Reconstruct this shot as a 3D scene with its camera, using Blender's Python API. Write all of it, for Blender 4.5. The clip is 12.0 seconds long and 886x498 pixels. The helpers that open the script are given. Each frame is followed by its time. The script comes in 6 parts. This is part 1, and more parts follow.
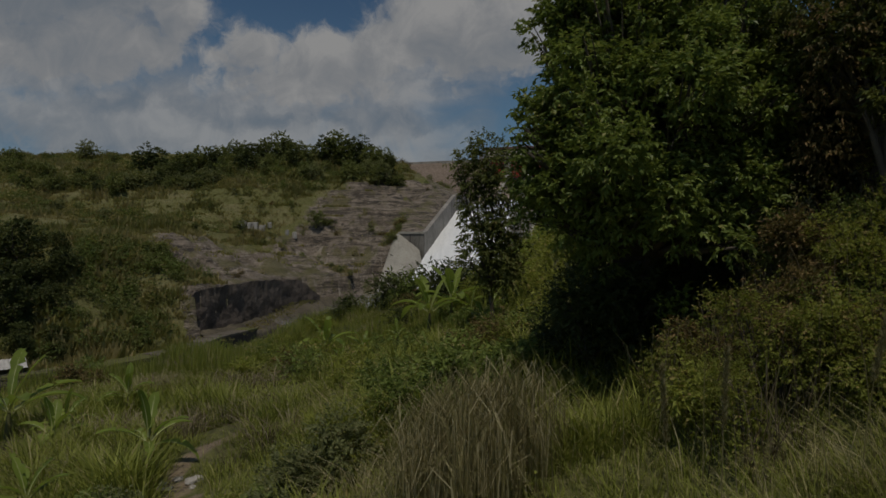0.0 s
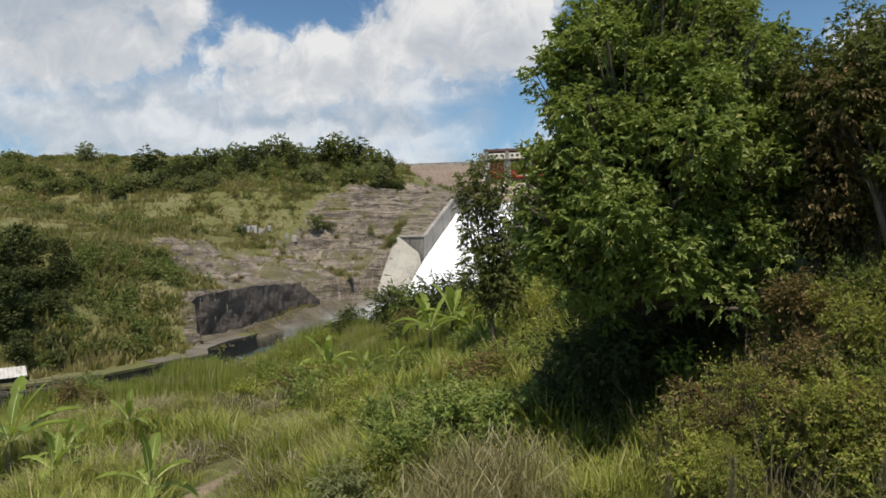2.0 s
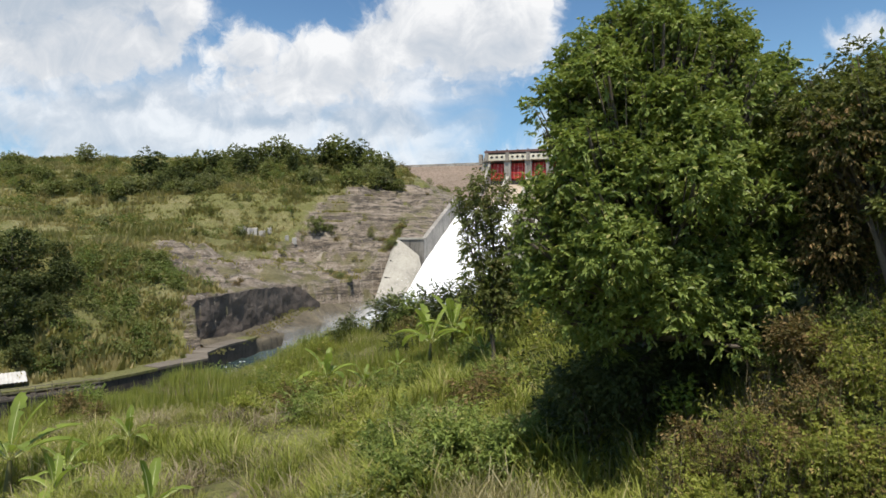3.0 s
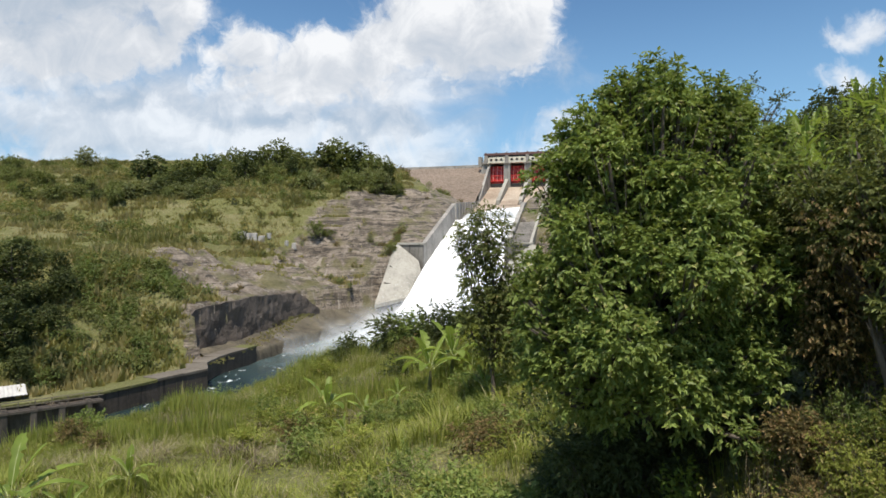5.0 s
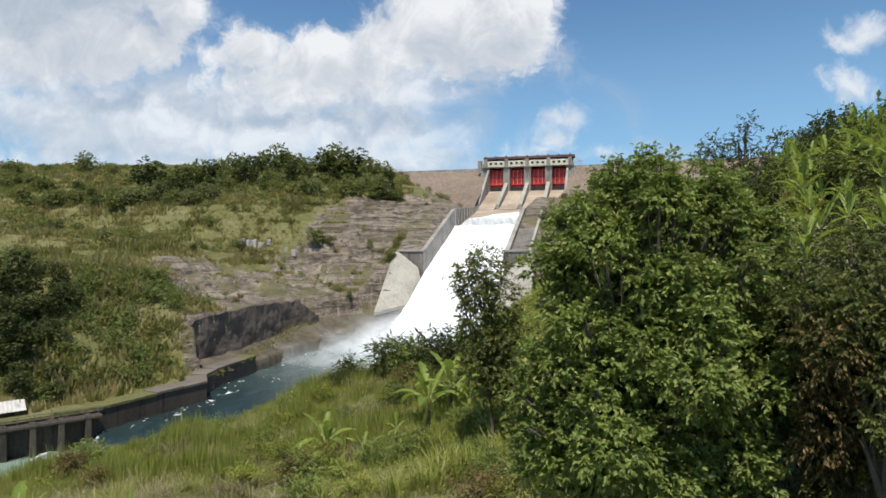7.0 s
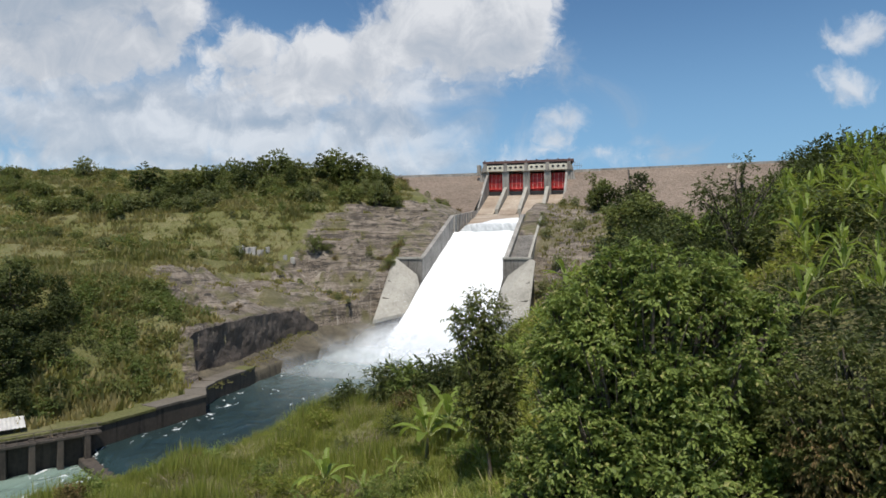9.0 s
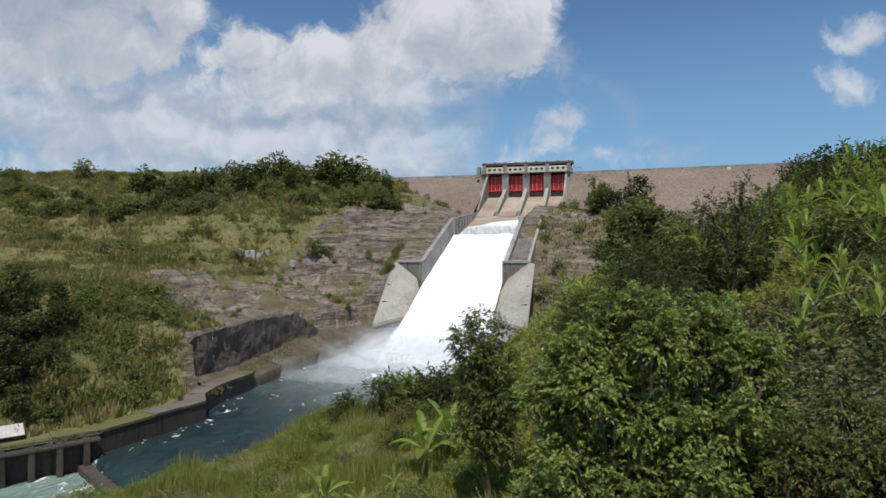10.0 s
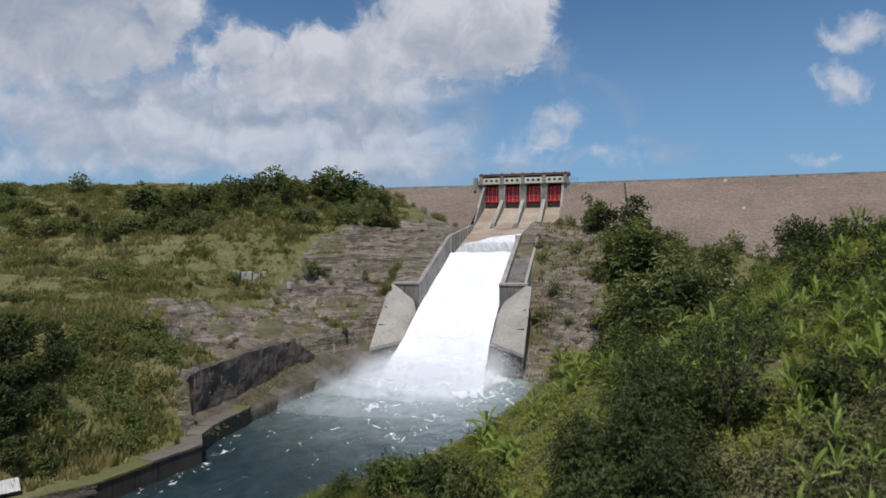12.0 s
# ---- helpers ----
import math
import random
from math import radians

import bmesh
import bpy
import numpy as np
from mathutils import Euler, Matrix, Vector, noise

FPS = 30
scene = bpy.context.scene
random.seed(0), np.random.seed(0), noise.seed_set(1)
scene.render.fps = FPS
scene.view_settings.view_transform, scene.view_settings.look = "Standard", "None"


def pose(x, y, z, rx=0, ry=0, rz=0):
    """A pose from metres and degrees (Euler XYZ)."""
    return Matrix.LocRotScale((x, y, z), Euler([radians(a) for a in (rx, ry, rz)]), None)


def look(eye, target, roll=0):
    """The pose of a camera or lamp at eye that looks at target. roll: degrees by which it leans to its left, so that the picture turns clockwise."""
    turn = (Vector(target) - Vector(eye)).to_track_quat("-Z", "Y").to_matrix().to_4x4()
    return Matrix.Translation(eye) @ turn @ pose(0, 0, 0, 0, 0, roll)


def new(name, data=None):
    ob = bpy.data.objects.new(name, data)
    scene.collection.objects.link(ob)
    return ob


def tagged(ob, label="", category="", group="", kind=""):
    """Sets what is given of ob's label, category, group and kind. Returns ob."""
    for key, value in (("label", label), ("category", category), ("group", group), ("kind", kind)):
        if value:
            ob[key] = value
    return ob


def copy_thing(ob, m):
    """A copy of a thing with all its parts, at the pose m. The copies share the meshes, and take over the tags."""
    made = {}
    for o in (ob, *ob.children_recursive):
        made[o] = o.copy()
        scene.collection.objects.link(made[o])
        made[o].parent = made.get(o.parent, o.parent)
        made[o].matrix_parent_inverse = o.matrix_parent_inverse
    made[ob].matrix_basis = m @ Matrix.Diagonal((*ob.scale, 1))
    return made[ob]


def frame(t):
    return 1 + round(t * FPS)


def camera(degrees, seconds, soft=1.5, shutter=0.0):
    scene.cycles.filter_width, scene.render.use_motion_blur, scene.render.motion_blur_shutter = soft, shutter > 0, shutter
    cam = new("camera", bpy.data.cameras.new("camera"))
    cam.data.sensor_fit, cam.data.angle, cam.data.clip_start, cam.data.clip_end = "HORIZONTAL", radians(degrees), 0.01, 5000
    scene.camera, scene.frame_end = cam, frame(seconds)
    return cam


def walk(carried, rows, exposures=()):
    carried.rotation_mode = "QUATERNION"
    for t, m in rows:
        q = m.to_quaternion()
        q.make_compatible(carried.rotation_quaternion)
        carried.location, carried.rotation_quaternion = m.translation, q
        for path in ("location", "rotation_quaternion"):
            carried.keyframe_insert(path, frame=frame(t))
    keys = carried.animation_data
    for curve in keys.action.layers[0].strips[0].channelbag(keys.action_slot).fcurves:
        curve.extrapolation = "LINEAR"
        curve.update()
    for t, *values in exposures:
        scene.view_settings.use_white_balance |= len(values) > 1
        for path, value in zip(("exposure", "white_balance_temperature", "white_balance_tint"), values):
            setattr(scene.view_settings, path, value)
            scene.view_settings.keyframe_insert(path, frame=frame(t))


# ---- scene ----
cam = camera(73.1, 12.0, soft=1.6, shutter=0.5)
METRES, EYE, TILT, LEAN, TURN = 15.0, 2.5, 0.0, 0.0, 0.0
ROWS = [
    (0.0, 0.0, 0.0, 0.0, 0.0, -0.0, 0.0),
    (0.5, -0.001, 0.0005, 0.0155, -0.01, -0.01, 0.01),
    (1.0, -0.0023, 0.0011, 0.0312, -0.02, -0.02, 0.02),
    (1.5, -0.003, 0.0014, 0.0502, -0.03, -0.03, 0.03),
    (2.0, -0.0036, 0.0018, 0.0709, -0.04, -0.03, 0.02),
    (2.5, -0.004, 0.002, 0.0922, -0.04, -0.03, 0.0),
    (3.0, -0.0046, 0.0022, 0.1144, -0.04, -0.01, -0.02),
    (5.0, -0.0053, 0.0002, 0.2215, -0.08, -0.05, 0.02),
    (5.5, -0.005, -0.0011, 0.2507, -0.09, -0.03, -0.0),
    (6.0, -0.0044, -0.002, 0.2813, -0.1, -0.02, 0.01),
    (6.5, -0.0034, -0.0029, 0.3137, -0.11, -0.01, 0.0),
    (7.0, -0.0018, -0.0037, 0.3464, -0.11, -0.01, 0.0),
    (9.0, 0.0019, -0.0121, 0.477, -0.18, 0.06, 0.04),
    (9.5, 0.0024, -0.0131, 0.5082, -0.2, 0.06, 0.04),
    (10.0, 0.0033, -0.0136, 0.5387, -0.21, 0.07, 0.01),
    (10.5, 0.0057, -0.0139, 0.6016, -0.25, 0.06, 0.04),
    (11.0, 0.0075, -0.0202, 0.7304, -0.34, -0.01, 0.04),
    (11.5, 0.0072, -0.0132, 0.8607, -0.41, -0.13, 0.04),
    (12.0, 0.0068, -0.0128, 0.9989, -0.5, -0.12, 0.06),
]
# the picture fades in from dark
EXPOSURES = [(0.0, -1.75, 6700, 10), (0.5, -1.1, 6700, 10), (1.0, -0.65, 6700, 10), (1.5, -0.28, 6700, 10), (2.0, -0.03, 6700, 10), (2.5, 0.12, 6650, 10), (3.0, 0.22, 6600, 10), (7.0, 0.11, 6450, 10), (9.5, -0.19, 6300, 11),
             (12.0, -0.43, 6150, 14)]
walk(cam, [(t, pose(0, 0, EYE, TILT, LEAN, TURN) @ pose(METRES * x, METRES * y, METRES * z, 90 + pitch, roll, yaw)) for t, x, y, z, yaw, pitch, roll in ROWS], EXPOSURES)

# ---- light ----
SUN_TO = Vector((-0.04, -0.38, 0.92)).normalized()
sun_data = bpy.data.lights.new("sun", "SUN")
sun_data.energy, sun_data.angle, sun_data.color = 4.8, radians(0.5), (1.0, 0.93, 0.82)
sun = new("sun", sun_data)
sun.matrix_world = look((0, 0, 200), Vector((0, 0, 200)) - SUN_TO)


class Graph:
    """Short hand for node trees."""

    def __init__(self, tree):
        self.tree = tree

    def node(self, kind, **settings):
        n = self.tree.nodes.new(kind)
        for key, value in settings.items():
            setattr(n, key, value)
        return n

    def put(self, socket, value):
        if isinstance(value, bpy.types.NodeSocket):
            self.tree.links.new(value, socket)
        elif isinstance(value, (tuple, list)) and len(value) == 3 and socket.type == "RGBA":
            socket.default_value = (*value, 1)
        else:
            socket.default_value = value

    def math(self, op, a, b=0.0, c=0.0, clamp=False):
        n = self.node("ShaderNodeMath", operation=op, use_clamp=clamp)
        for socket, value in zip(n.inputs, (a, b, c)):
            self.put(socket, value)
        return n.outputs[0]

    def noise(self, vector, scale, detail=4.0, rough=0.55, distortion=0.0, dims="3D"):
        n = self.node("ShaderNodeTexNoise", noise_dimensions=dims)
        self.put(n.inputs["Vector"], vector)
        self.put(n.inputs["Scale"], scale)
        self.put(n.inputs["Detail"], detail)
        self.put(n.inputs["Roughness"], rough)
        self.put(n.inputs["Distortion"], distortion)
        return n.outputs[0]

    def ramp(self, fac, stops):
        n = self.node("ShaderNodeValToRGB")
        self.put(n.inputs[0], fac)
        while len(n.color_ramp.elements) < len(stops):
            n.color_ramp.elements.new(0.5)
        for e, (at, colour) in zip(n.color_ramp.elements, stops):
            e.position, e.color = at, ((*colour, 1) if isinstance(colour, tuple) else (colour, colour, colour, 1))
        return n.outputs[0]

    def mix(self, fac, a, b, blend="MIX"):
        n = self.node("ShaderNodeMix", data_type="RGBA", blend_type=blend)
        self.put(n.inputs[0], fac)
        self.put(n.inputs[6], a)
        self.put(n.inputs[7], b)
        return n.outputs[2]

    def step(self, value, lo, hi):
        n = self.node("ShaderNodeMapRange", interpolation_type="SMOOTHSTEP")
        self.put(n.inputs[0], value)
        self.put(n.inputs[1], lo)
        self.put(n.inputs[2], hi)
        return n.outputs[0]

    def vec(self, op, a, b=(0, 0, 0)):
        n = self.node("ShaderNodeVectorMath", operation=op)
        self.put(n.inputs[0], a)
        self.put(n.inputs[1], b)
        return n.outputs[0]

    def xyz(self, x, y, z):
        n = self.node("ShaderNodeCombineXYZ")
        for socket, value in zip(n.inputs, (x, y, z)):
            self.put(socket, value)
        return n.outputs[0]


# Sky with fair-weather clouds: each puff is an ellipse in the sky (across, up, half widths), frayed by noise
SKY_STRENGTH = 0.085
HEAPS = [(-0.618, 0.341, 0.227, 0.076), (-0.704, 0.464, 0.312, 0.104), (-0.448, 0.398, 0.068, 0.071), (-0.325, 0.330, 0.071, 0.052), (-0.174, 0.311, 0.161, 0.068), (-0.098, 0.337, 0.113, 0.064), (-0.059, 0.391, 0.055, 0.036), (0.015, 0.365, 0.175, 0.080), (0.096, 0.365, 0.106, 0.087), (0.136, 0.318, 0.042, 0.026), (0.166, 0.408, 0.049, 0.047), (-0.212, 0.275, 0.218, 0.047)]
BAND = [(-0.685, 0.233, 0.085, 0.043), (-0.514, 0.192, 0.095, 0.042), (-0.609, 0.195, 0.113, 0.034), (-0.363, 0.169, 0.104, 0.026), (-0.240, 0.175, 0.057, 0.028), (-0.429, 0.148, 0.435, 0.025), (-0.004, 0.164, 0.059, 0.013), (-0.127, 0.152, 0.113, 0.015)]
VEILED = [(-0.410, 0.223, 0.511, 0.090), (-0.741, 0.360, 0.312, 0.142), (-0.089, 0.275, 0.189, 0.071), (0.062, 0.341, 0.123, 0.090), (-0.212, 0.143, 0.312, 0.038)]
PUFFS = [(0.204, 0.221, 0.034, 0.021), (0.190, 0.190, 0.031, 0.025), (0.171, 0.168, 0.045, 0.012), (0.034, 0.183, 0.017, 0.011), (-0.070, 0.183, 0.026, 0.013), (0.280, 0.164, 0.036, 0.013), (0.685, 0.351, 0.047, 0.019), (0.720, 0.362, 0.045, 0.024), (0.682, 0.273, 0.042, 0.026), (0.677, 0.289, 0.023, 0.021), (0.644, 0.147, 0.026, 0.010), (-0.231, 0.184, 0.030, 0.019)]
world = bpy.data.worlds.new("sky")
scene.world = world
world.use_nodes = True
g = Graph(world.node_tree)
world.node_tree.nodes.clear()
sky = g.node("ShaderNodeTexSky", sky_type="NISHITA", sun_disc=False)
sky.sun_elevation = math.asin(SUN_TO.z)
sky.sun_rotation = math.atan2(SUN_TO.x, SUN_TO.y)
sky.air_density, sky.dust_density, sky.ozone_density = 1.0, 0.6, 2.0
way = g.node("ShaderNodeTexCoord").outputs["Generated"]
sep = g.node("ShaderNodeSeparateXYZ")
g.put(sep.inputs[0], way)
ahead = g.math("MAXIMUM", sep.outputs[1], 0.05)
across, upward = g.math("DIVIDE", sep.outputs[0], ahead), g.math("DIVIDE", sep.outputs[2], ahead)
flat = g.xyz(across, upward, 0.0)


def heap(at, puffs):
    """How deep a direction lies inside the nearest puff."""
    s = g.node("ShaderNodeSeparateXYZ")
    g.put(s.inputs[0], at)
    deep = -4.0
    for cx, cy, rx, ry in puffs:
        a = g.math("MULTIPLY_ADD", s.outputs[0], 1 / rx, -cx / rx)
        b = g.math("MULTIPLY_ADD", s.outputs[1], 1 / ry, -cy / ry)
        e = g.math("SUBTRACT", 1.0, g.math("SQRT", g.math("MULTIPLY_ADD", a, a, g.math("MULTIPLY", b, b))))
        deep = g.math("MAXIMUM", deep, g.math("MULTIPLY", e, min(rx, ry)))
    return deep


def cloud_field(side, lift):
    """Depth inside the heaps, the low band and the small puffs, seen from a direction moved by (side, lift)."""
    at = g.vec("ADD", flat, (side, lift, 0.0))
    curl = g.node("ShaderNodeTexNoise", noise_dimensions="2D")
    g.put(curl.inputs["Vector"], at)
    for key, value in (("Scale", 11.0), ("Detail", 6.0), ("Roughness", 0.56)):
        g.put(curl.inputs[key], value)
    warp = g.vec("SCALE", g.vec("SUBTRACT", curl.outputs[1], (0.5, 0.5, 0.5)))
    warp.node.inputs[3].default_value = 0.055
    at = g.vec("ADD", at, warp)
    fray = g.math("SUBTRACT", g.noise(at, 22.0, 8.0, 0.6, 0.3, "2D"), 0.5)
    return [g.math("MULTIPLY_ADD", fray, k, heap(at, puffs)) for puffs, k in ((HEAPS, 0.07), (BAND, 0.06), (PUFFS, 0.05))]


heaps, band, puffs = cloud_field(0.0, 0.0)
over_heaps, over_band, over_puffs = cloud_field(0.012, 0.034)
wisp = g.noise(flat, 6.0, 7.0, 0.6, 0.6, "2D")
veil = g.math("MULTIPLY_ADD", g.math("SUBTRACT", wisp, 0.5), 0.16, heap(flat, VEILED))
mask = g.math("MAXIMUM", g.step(heaps, -0.012, 0.026), g.math("MULTIPLY", g.step(band, -0.022, 0.030), 0.82))
mask = g.math("MAXIMUM", mask, g.math("MULTIPLY", g.step(puffs, -0.010, 0.022), 0.80))
mask = g.math("MAXIMUM", mask, g.math("MULTIPLY", g.step(veil, -0.035, 0.045), 0.84))
fine = g.noise(flat, 11.0, 8.0, 0.62, 0.5, "2D")
inner = g.math("MAXIMUM", g.step(over_heaps, -0.020, 0.085), g.math("MAXIMUM", g.math("MULTIPLY", g.step(over_band, -0.01, 0.04), 0.75), g.math("MULTIPLY", g.step(over_puffs, -0.01, 0.03), 0.5)))
low = g.math("MULTIPLY", g.step(heaps, 0.016, -0.03), g.step(puffs, 0.0, -0.025))
shade = g.math("SUBTRACT", g.math("MULTIPLY_ADD", inner, -0.40, 1.0), g.math("MULTIPLY", low, g.math("MULTIPLY", g.step(band, 0.012, -0.03), 0.55)))
grey = g.step(heap(flat, [(-0.69, 0.40, 0.26, 0.10), (-0.62, 0.20, 0.22, 0.05)]), -0.05, 0.06)
shade = g.math("SUBTRACT", shade, g.math("MULTIPLY", grey, 0.26))
shade = g.math("ADD", shade, g.math("MULTIPLY_ADD", fine, 1.05, -0.54), clamp=True)
cloud = g.ramp(shade, [(0.0, (0.345, 0.435, 0.535)), (0.35, (0.475, 0.530, 0.60)), (0.7, (0.640, 0.665, 0.700)), (1.0, (0.86, 0.865, 0.87))])
# away from the view: scattered clouds of the same kind
other = g.step(g.noise(way, 2.6, 6.0, 0.6), 0.52, 0.66)
front = g.step(sep.outputs[1], 0.25, 0.45)
mask = g.math("ADD", g.math("MULTIPLY", mask, front), g.math("MULTIPLY", other, g.math("SUBTRACT", 1.0, front)))
mask = g.math("MULTIPLY", mask, g.step(sep.outputs[2], -0.02, 0.05))
mask = g.math("MULTIPLY", mask, 0.93)
scaled = g.vec("SCALE", sky.outputs[0])
scaled.node.inputs[3].default_value = SKY_STRENGTH
hue = g.mix(1.0, scaled, (0.96, 1.25, 1.38), "MULTIPLY")
haze = g.math("MULTIPLY", g.step(sep.outputs[2], 0.42, 0.02), 0.7)
hue = g.mix(haze, hue, (0.29, 0.53, 0.78))
back = g.node("ShaderNodeBackground")
g.put(back.inputs[0], g.mix(mask, hue, cloud))
g.put(g.node("ShaderNodeOutputWorld").inputs[0], back.outputs[0])

# ---- materials ----


def material(name):
    m = bpy.data.materials.new(name)
    m.use_nodes = True
    m.node_tree.nodes.clear()
    gr = Graph(m.node_tree)
    out = gr.node("ShaderNodeOutputMaterial")
    shader = gr.node("ShaderNodeBsdfPrincipled")
    gr.put(out.inputs[0], shader.outputs[0])
    return m, gr, shader, out


def bump(gr, shader, height, strength, distance):
    n = gr.node("ShaderNodeBump")
    gr.put(n.inputs["Strength"], strength)
    gr.put(n.inputs["Distance"], distance)
    gr.put(n.inputs["Height"], height)
    gr.put(shader.inputs["Normal"], n.outputs[0])


def place(gr):
    return gr.node("ShaderNodeNewGeometry").outputs["Position"]


def leaf_material(name, dark, light, dry, rough=0.5, through_light=0.35, dry_share=0.08, parched=None):
    """Foliage: every leaf its own tone, patches of older leaves, light shining through."""
    m, gr, shader, out = material(name)
    info = gr.node("ShaderNodeNewGeometry")
    each, where = info.outputs["Random Per Island"], info.outputs["Position"]
    patch = gr.noise(where, 0.9, 3.0)
    whole = gr.node("ShaderNodeObjectInfo").outputs["Random"]
    tone = gr.math("MULTIPLY_ADD", patch, 1.3, gr.math("MULTIPLY_ADD", each, 0.65, -0.66))
    tone = gr.math("MULTIPLY_ADD", whole, 0.34, tone, clamp=True)
    colour = gr.mix(tone, dark, light)
    if parched:
        # whole stretches of the slope stand drier, as on the ground below
        wide, mid = gr.noise(gr.vec("MULTIPLY", where, (0.7, 0.7, 2.6)), 0.045, 5.0, 0.65), gr.noise(where, 0.3, 5.0, 0.65)
        colour = gr.mix(gr.step(gr.math("ADD", wide, gr.math("MULTIPLY", mid, 0.6)), 0.74, 0.90), colour, gr.mix(tone, parched[0], parched[1]))
    colour = gr.mix(gr.step(each, 1.0 - dry_share, 1.0 - dry_share + 0.02), colour, dry)
    gr.put(shader.inputs["Base Color"], colour)
    gr.put(shader.inputs["Roughness"], rough)
    gr.put(shader.inputs["Specular IOR Level"], 0.16)
    glow = gr.node("ShaderNodeBsdfTranslucent")
    gr.put(glow.inputs[0], gr.mix(0.5, colour, (light[0] * 1.3, light[1] * 1.3, light[2] * 0.7)))
    both = gr.node("ShaderNodeMixShader")
    gr.put(both.inputs[0], through_light)
    gr.put(both.inputs[1], shader.outputs[0])
    gr.put(both.inputs[2], glow.outputs[0])
    gr.put(out.inputs[0], both.outputs[0])
    return m


def plain(name, dark, light, scale, rough=0.85, relief=0.3, distance=0.05, metal=0.0, streaks=0.0):
    """A weathered surface: grain and stains at two scales, run-off streaks down it where asked."""
    m, gr, shader, _ = material(name)
    p = place(gr)
    big, small = gr.noise(p, scale, 4.0), gr.noise(p, scale * 11, 6.0, 0.65)
    tone = gr.math("MULTIPLY_ADD", gr.math("ADD", big, gr.math("MULTIPLY", small, 0.7)), 1.5, -0.78, clamp=True)
    if streaks:
        tall = gr.vec("MULTIPLY", p, (1.6, 1.6, 0.09))
        run = gr.step(gr.noise(tall, 1.0, 5.0, 0.6), 0.5, 0.68)
        tone = gr.math("SUBTRACT", tone, gr.math("MULTIPLY", run, streaks), clamp=True)
    gr.put(shader.inputs["Base Color"], gr.mix(tone, dark, light))
    gr.put(shader.inputs["Roughness"], rough)
    gr.put(shader.inputs["Metallic"], metal)
    bump(gr, shader, small, relief, distance)
    return m


LEAF_TREE = leaf_material("leaf_broad", (0.045, 0.070, 0.018), (0.285, 0.352, 0.096), (0.36, 0.35, 0.13), 0.42, 0.33)
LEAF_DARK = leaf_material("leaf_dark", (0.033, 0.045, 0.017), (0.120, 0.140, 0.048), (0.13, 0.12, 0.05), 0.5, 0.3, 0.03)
LEAF_FAR = leaf_material("leaf_far", (0.080, 0.098, 0.032), (0.235, 0.258, 0.088), (0.22, 0.19, 0.09), 0.5, 0.35, 0.04)
LEAF_GREEN = leaf_material("leaf_fresh", (0.078, 0.104, 0.030), (0.225, 0.280, 0.085), (0.28, 0.25, 0.11), 0.5, 0.4, 0.05)
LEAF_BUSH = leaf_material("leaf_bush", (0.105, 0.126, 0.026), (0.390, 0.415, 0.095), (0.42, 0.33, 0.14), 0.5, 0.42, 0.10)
LEAF_GREY = leaf_material("leaf_grey_green", (0.100, 0.112, 0.048), (0.28, 0.30, 0.135), (0.30, 0.27, 0.14), 0.5, 0.38)
LEAF_OLIVE = leaf_material("leaf_olive", (0.045, 0.056, 0.017), (0.225, 0.250, 0.078), (0.24, 0.20, 0.08), 0.5, 0.30, 0.06)
LEAF_RUST = leaf_material("leaf_rust", (0.060, 0.052, 0.020), (0.205, 0.170, 0.066), (0.26, 0.175, 0.080), 0.6, 0.3, 0.35)
LEAF_BANANA = leaf_material("leaf_banana", (0.075, 0.122, 0.022), (0.300, 0.375, 0.078), (0.27, 0.23, 0.10), 0.42, 0.42, 0.05)
DEAD_REED = leaf_material("dead_reed", (0.070, 0.055, 0.032), (0.240, 0.195, 0.125), (0.34, 0.29, 0.19), 0.7, 0.2, 0.25)
MIDRIB = plain("banana_midrib", (0.30, 0.33, 0.12), (0.50, 0.52, 0.24), 4.0, 0.5, 0.2, 0.005)
GRASS = leaf_material("grass_green", (0.105, 0.130, 0.026), (0.375, 0.400, 0.095), (0.46, 0.40, 0.20), 0.55, 0.36, 0.11)
STRAW = leaf_material("grass_straw", (0.135, 0.122, 0.050), (0.390, 0.350, 0.175), (0.48, 0.42, 0.25), 0.6, 0.3, 0.35)
GRASS_FAR = leaf_material("grass_hill", (0.122, 0.122, 0.038), (0.365, 0.345, 0.120), (0.42, 0.35, 0.18), 0.65, 0.42, 0.10, ((0.245, 0.205, 0.085), (0.500, 0.425, 0.210)))
BARK = plain("bark", (0.045, 0.035, 0.025), (0.17, 0.14, 0.11), 2.5, 0.9, 0.8, 0.02)
STEM = plain("banana_stem", (0.05, 0.045, 0.02), (0.17, 0.17, 0.06), 3.0, 0.7, 0.5, 0.02)
CONCRETE = plain("concrete", (0.17, 0.155, 0.135), (0.46, 0.43, 0.385), 0.16, 0.88, 0.25, 0.05, 0.0, 0.55)
CONCRETE_DARK = plain("concrete_wet", (0.028, 0.022, 0.017), (0.108, 0.086, 0.068), 0.2, 0.75, 0.4, 0.08, 0.0, 0.5)
CONCRETE_GREY = plain("concrete_streaked", (0.075, 0.066, 0.056), (0.26, 0.24, 0.21), 0.2, 0.85, 0.3, 0.05, 0.0, 0.6)
CONCRETE_WING = plain("concrete_wing", (0.24, 0.225, 0.19), (0.46, 0.43, 0.37), 0.12, 0.88, 0.3, 0.05, 0.0, 0.3)
APRON = plain("apron_concrete", (0.23, 0.165, 0.115), (0.50, 0.425, 0.335), 0.1, 0.85, 0.2, 0.05, 0.0, 0.35)
APRON_GREY = plain("worn_walkway", (0.085, 0.072, 0.054), (0.205, 0.175, 0.140), 0.2, 0.9, 0.3, 0.05)
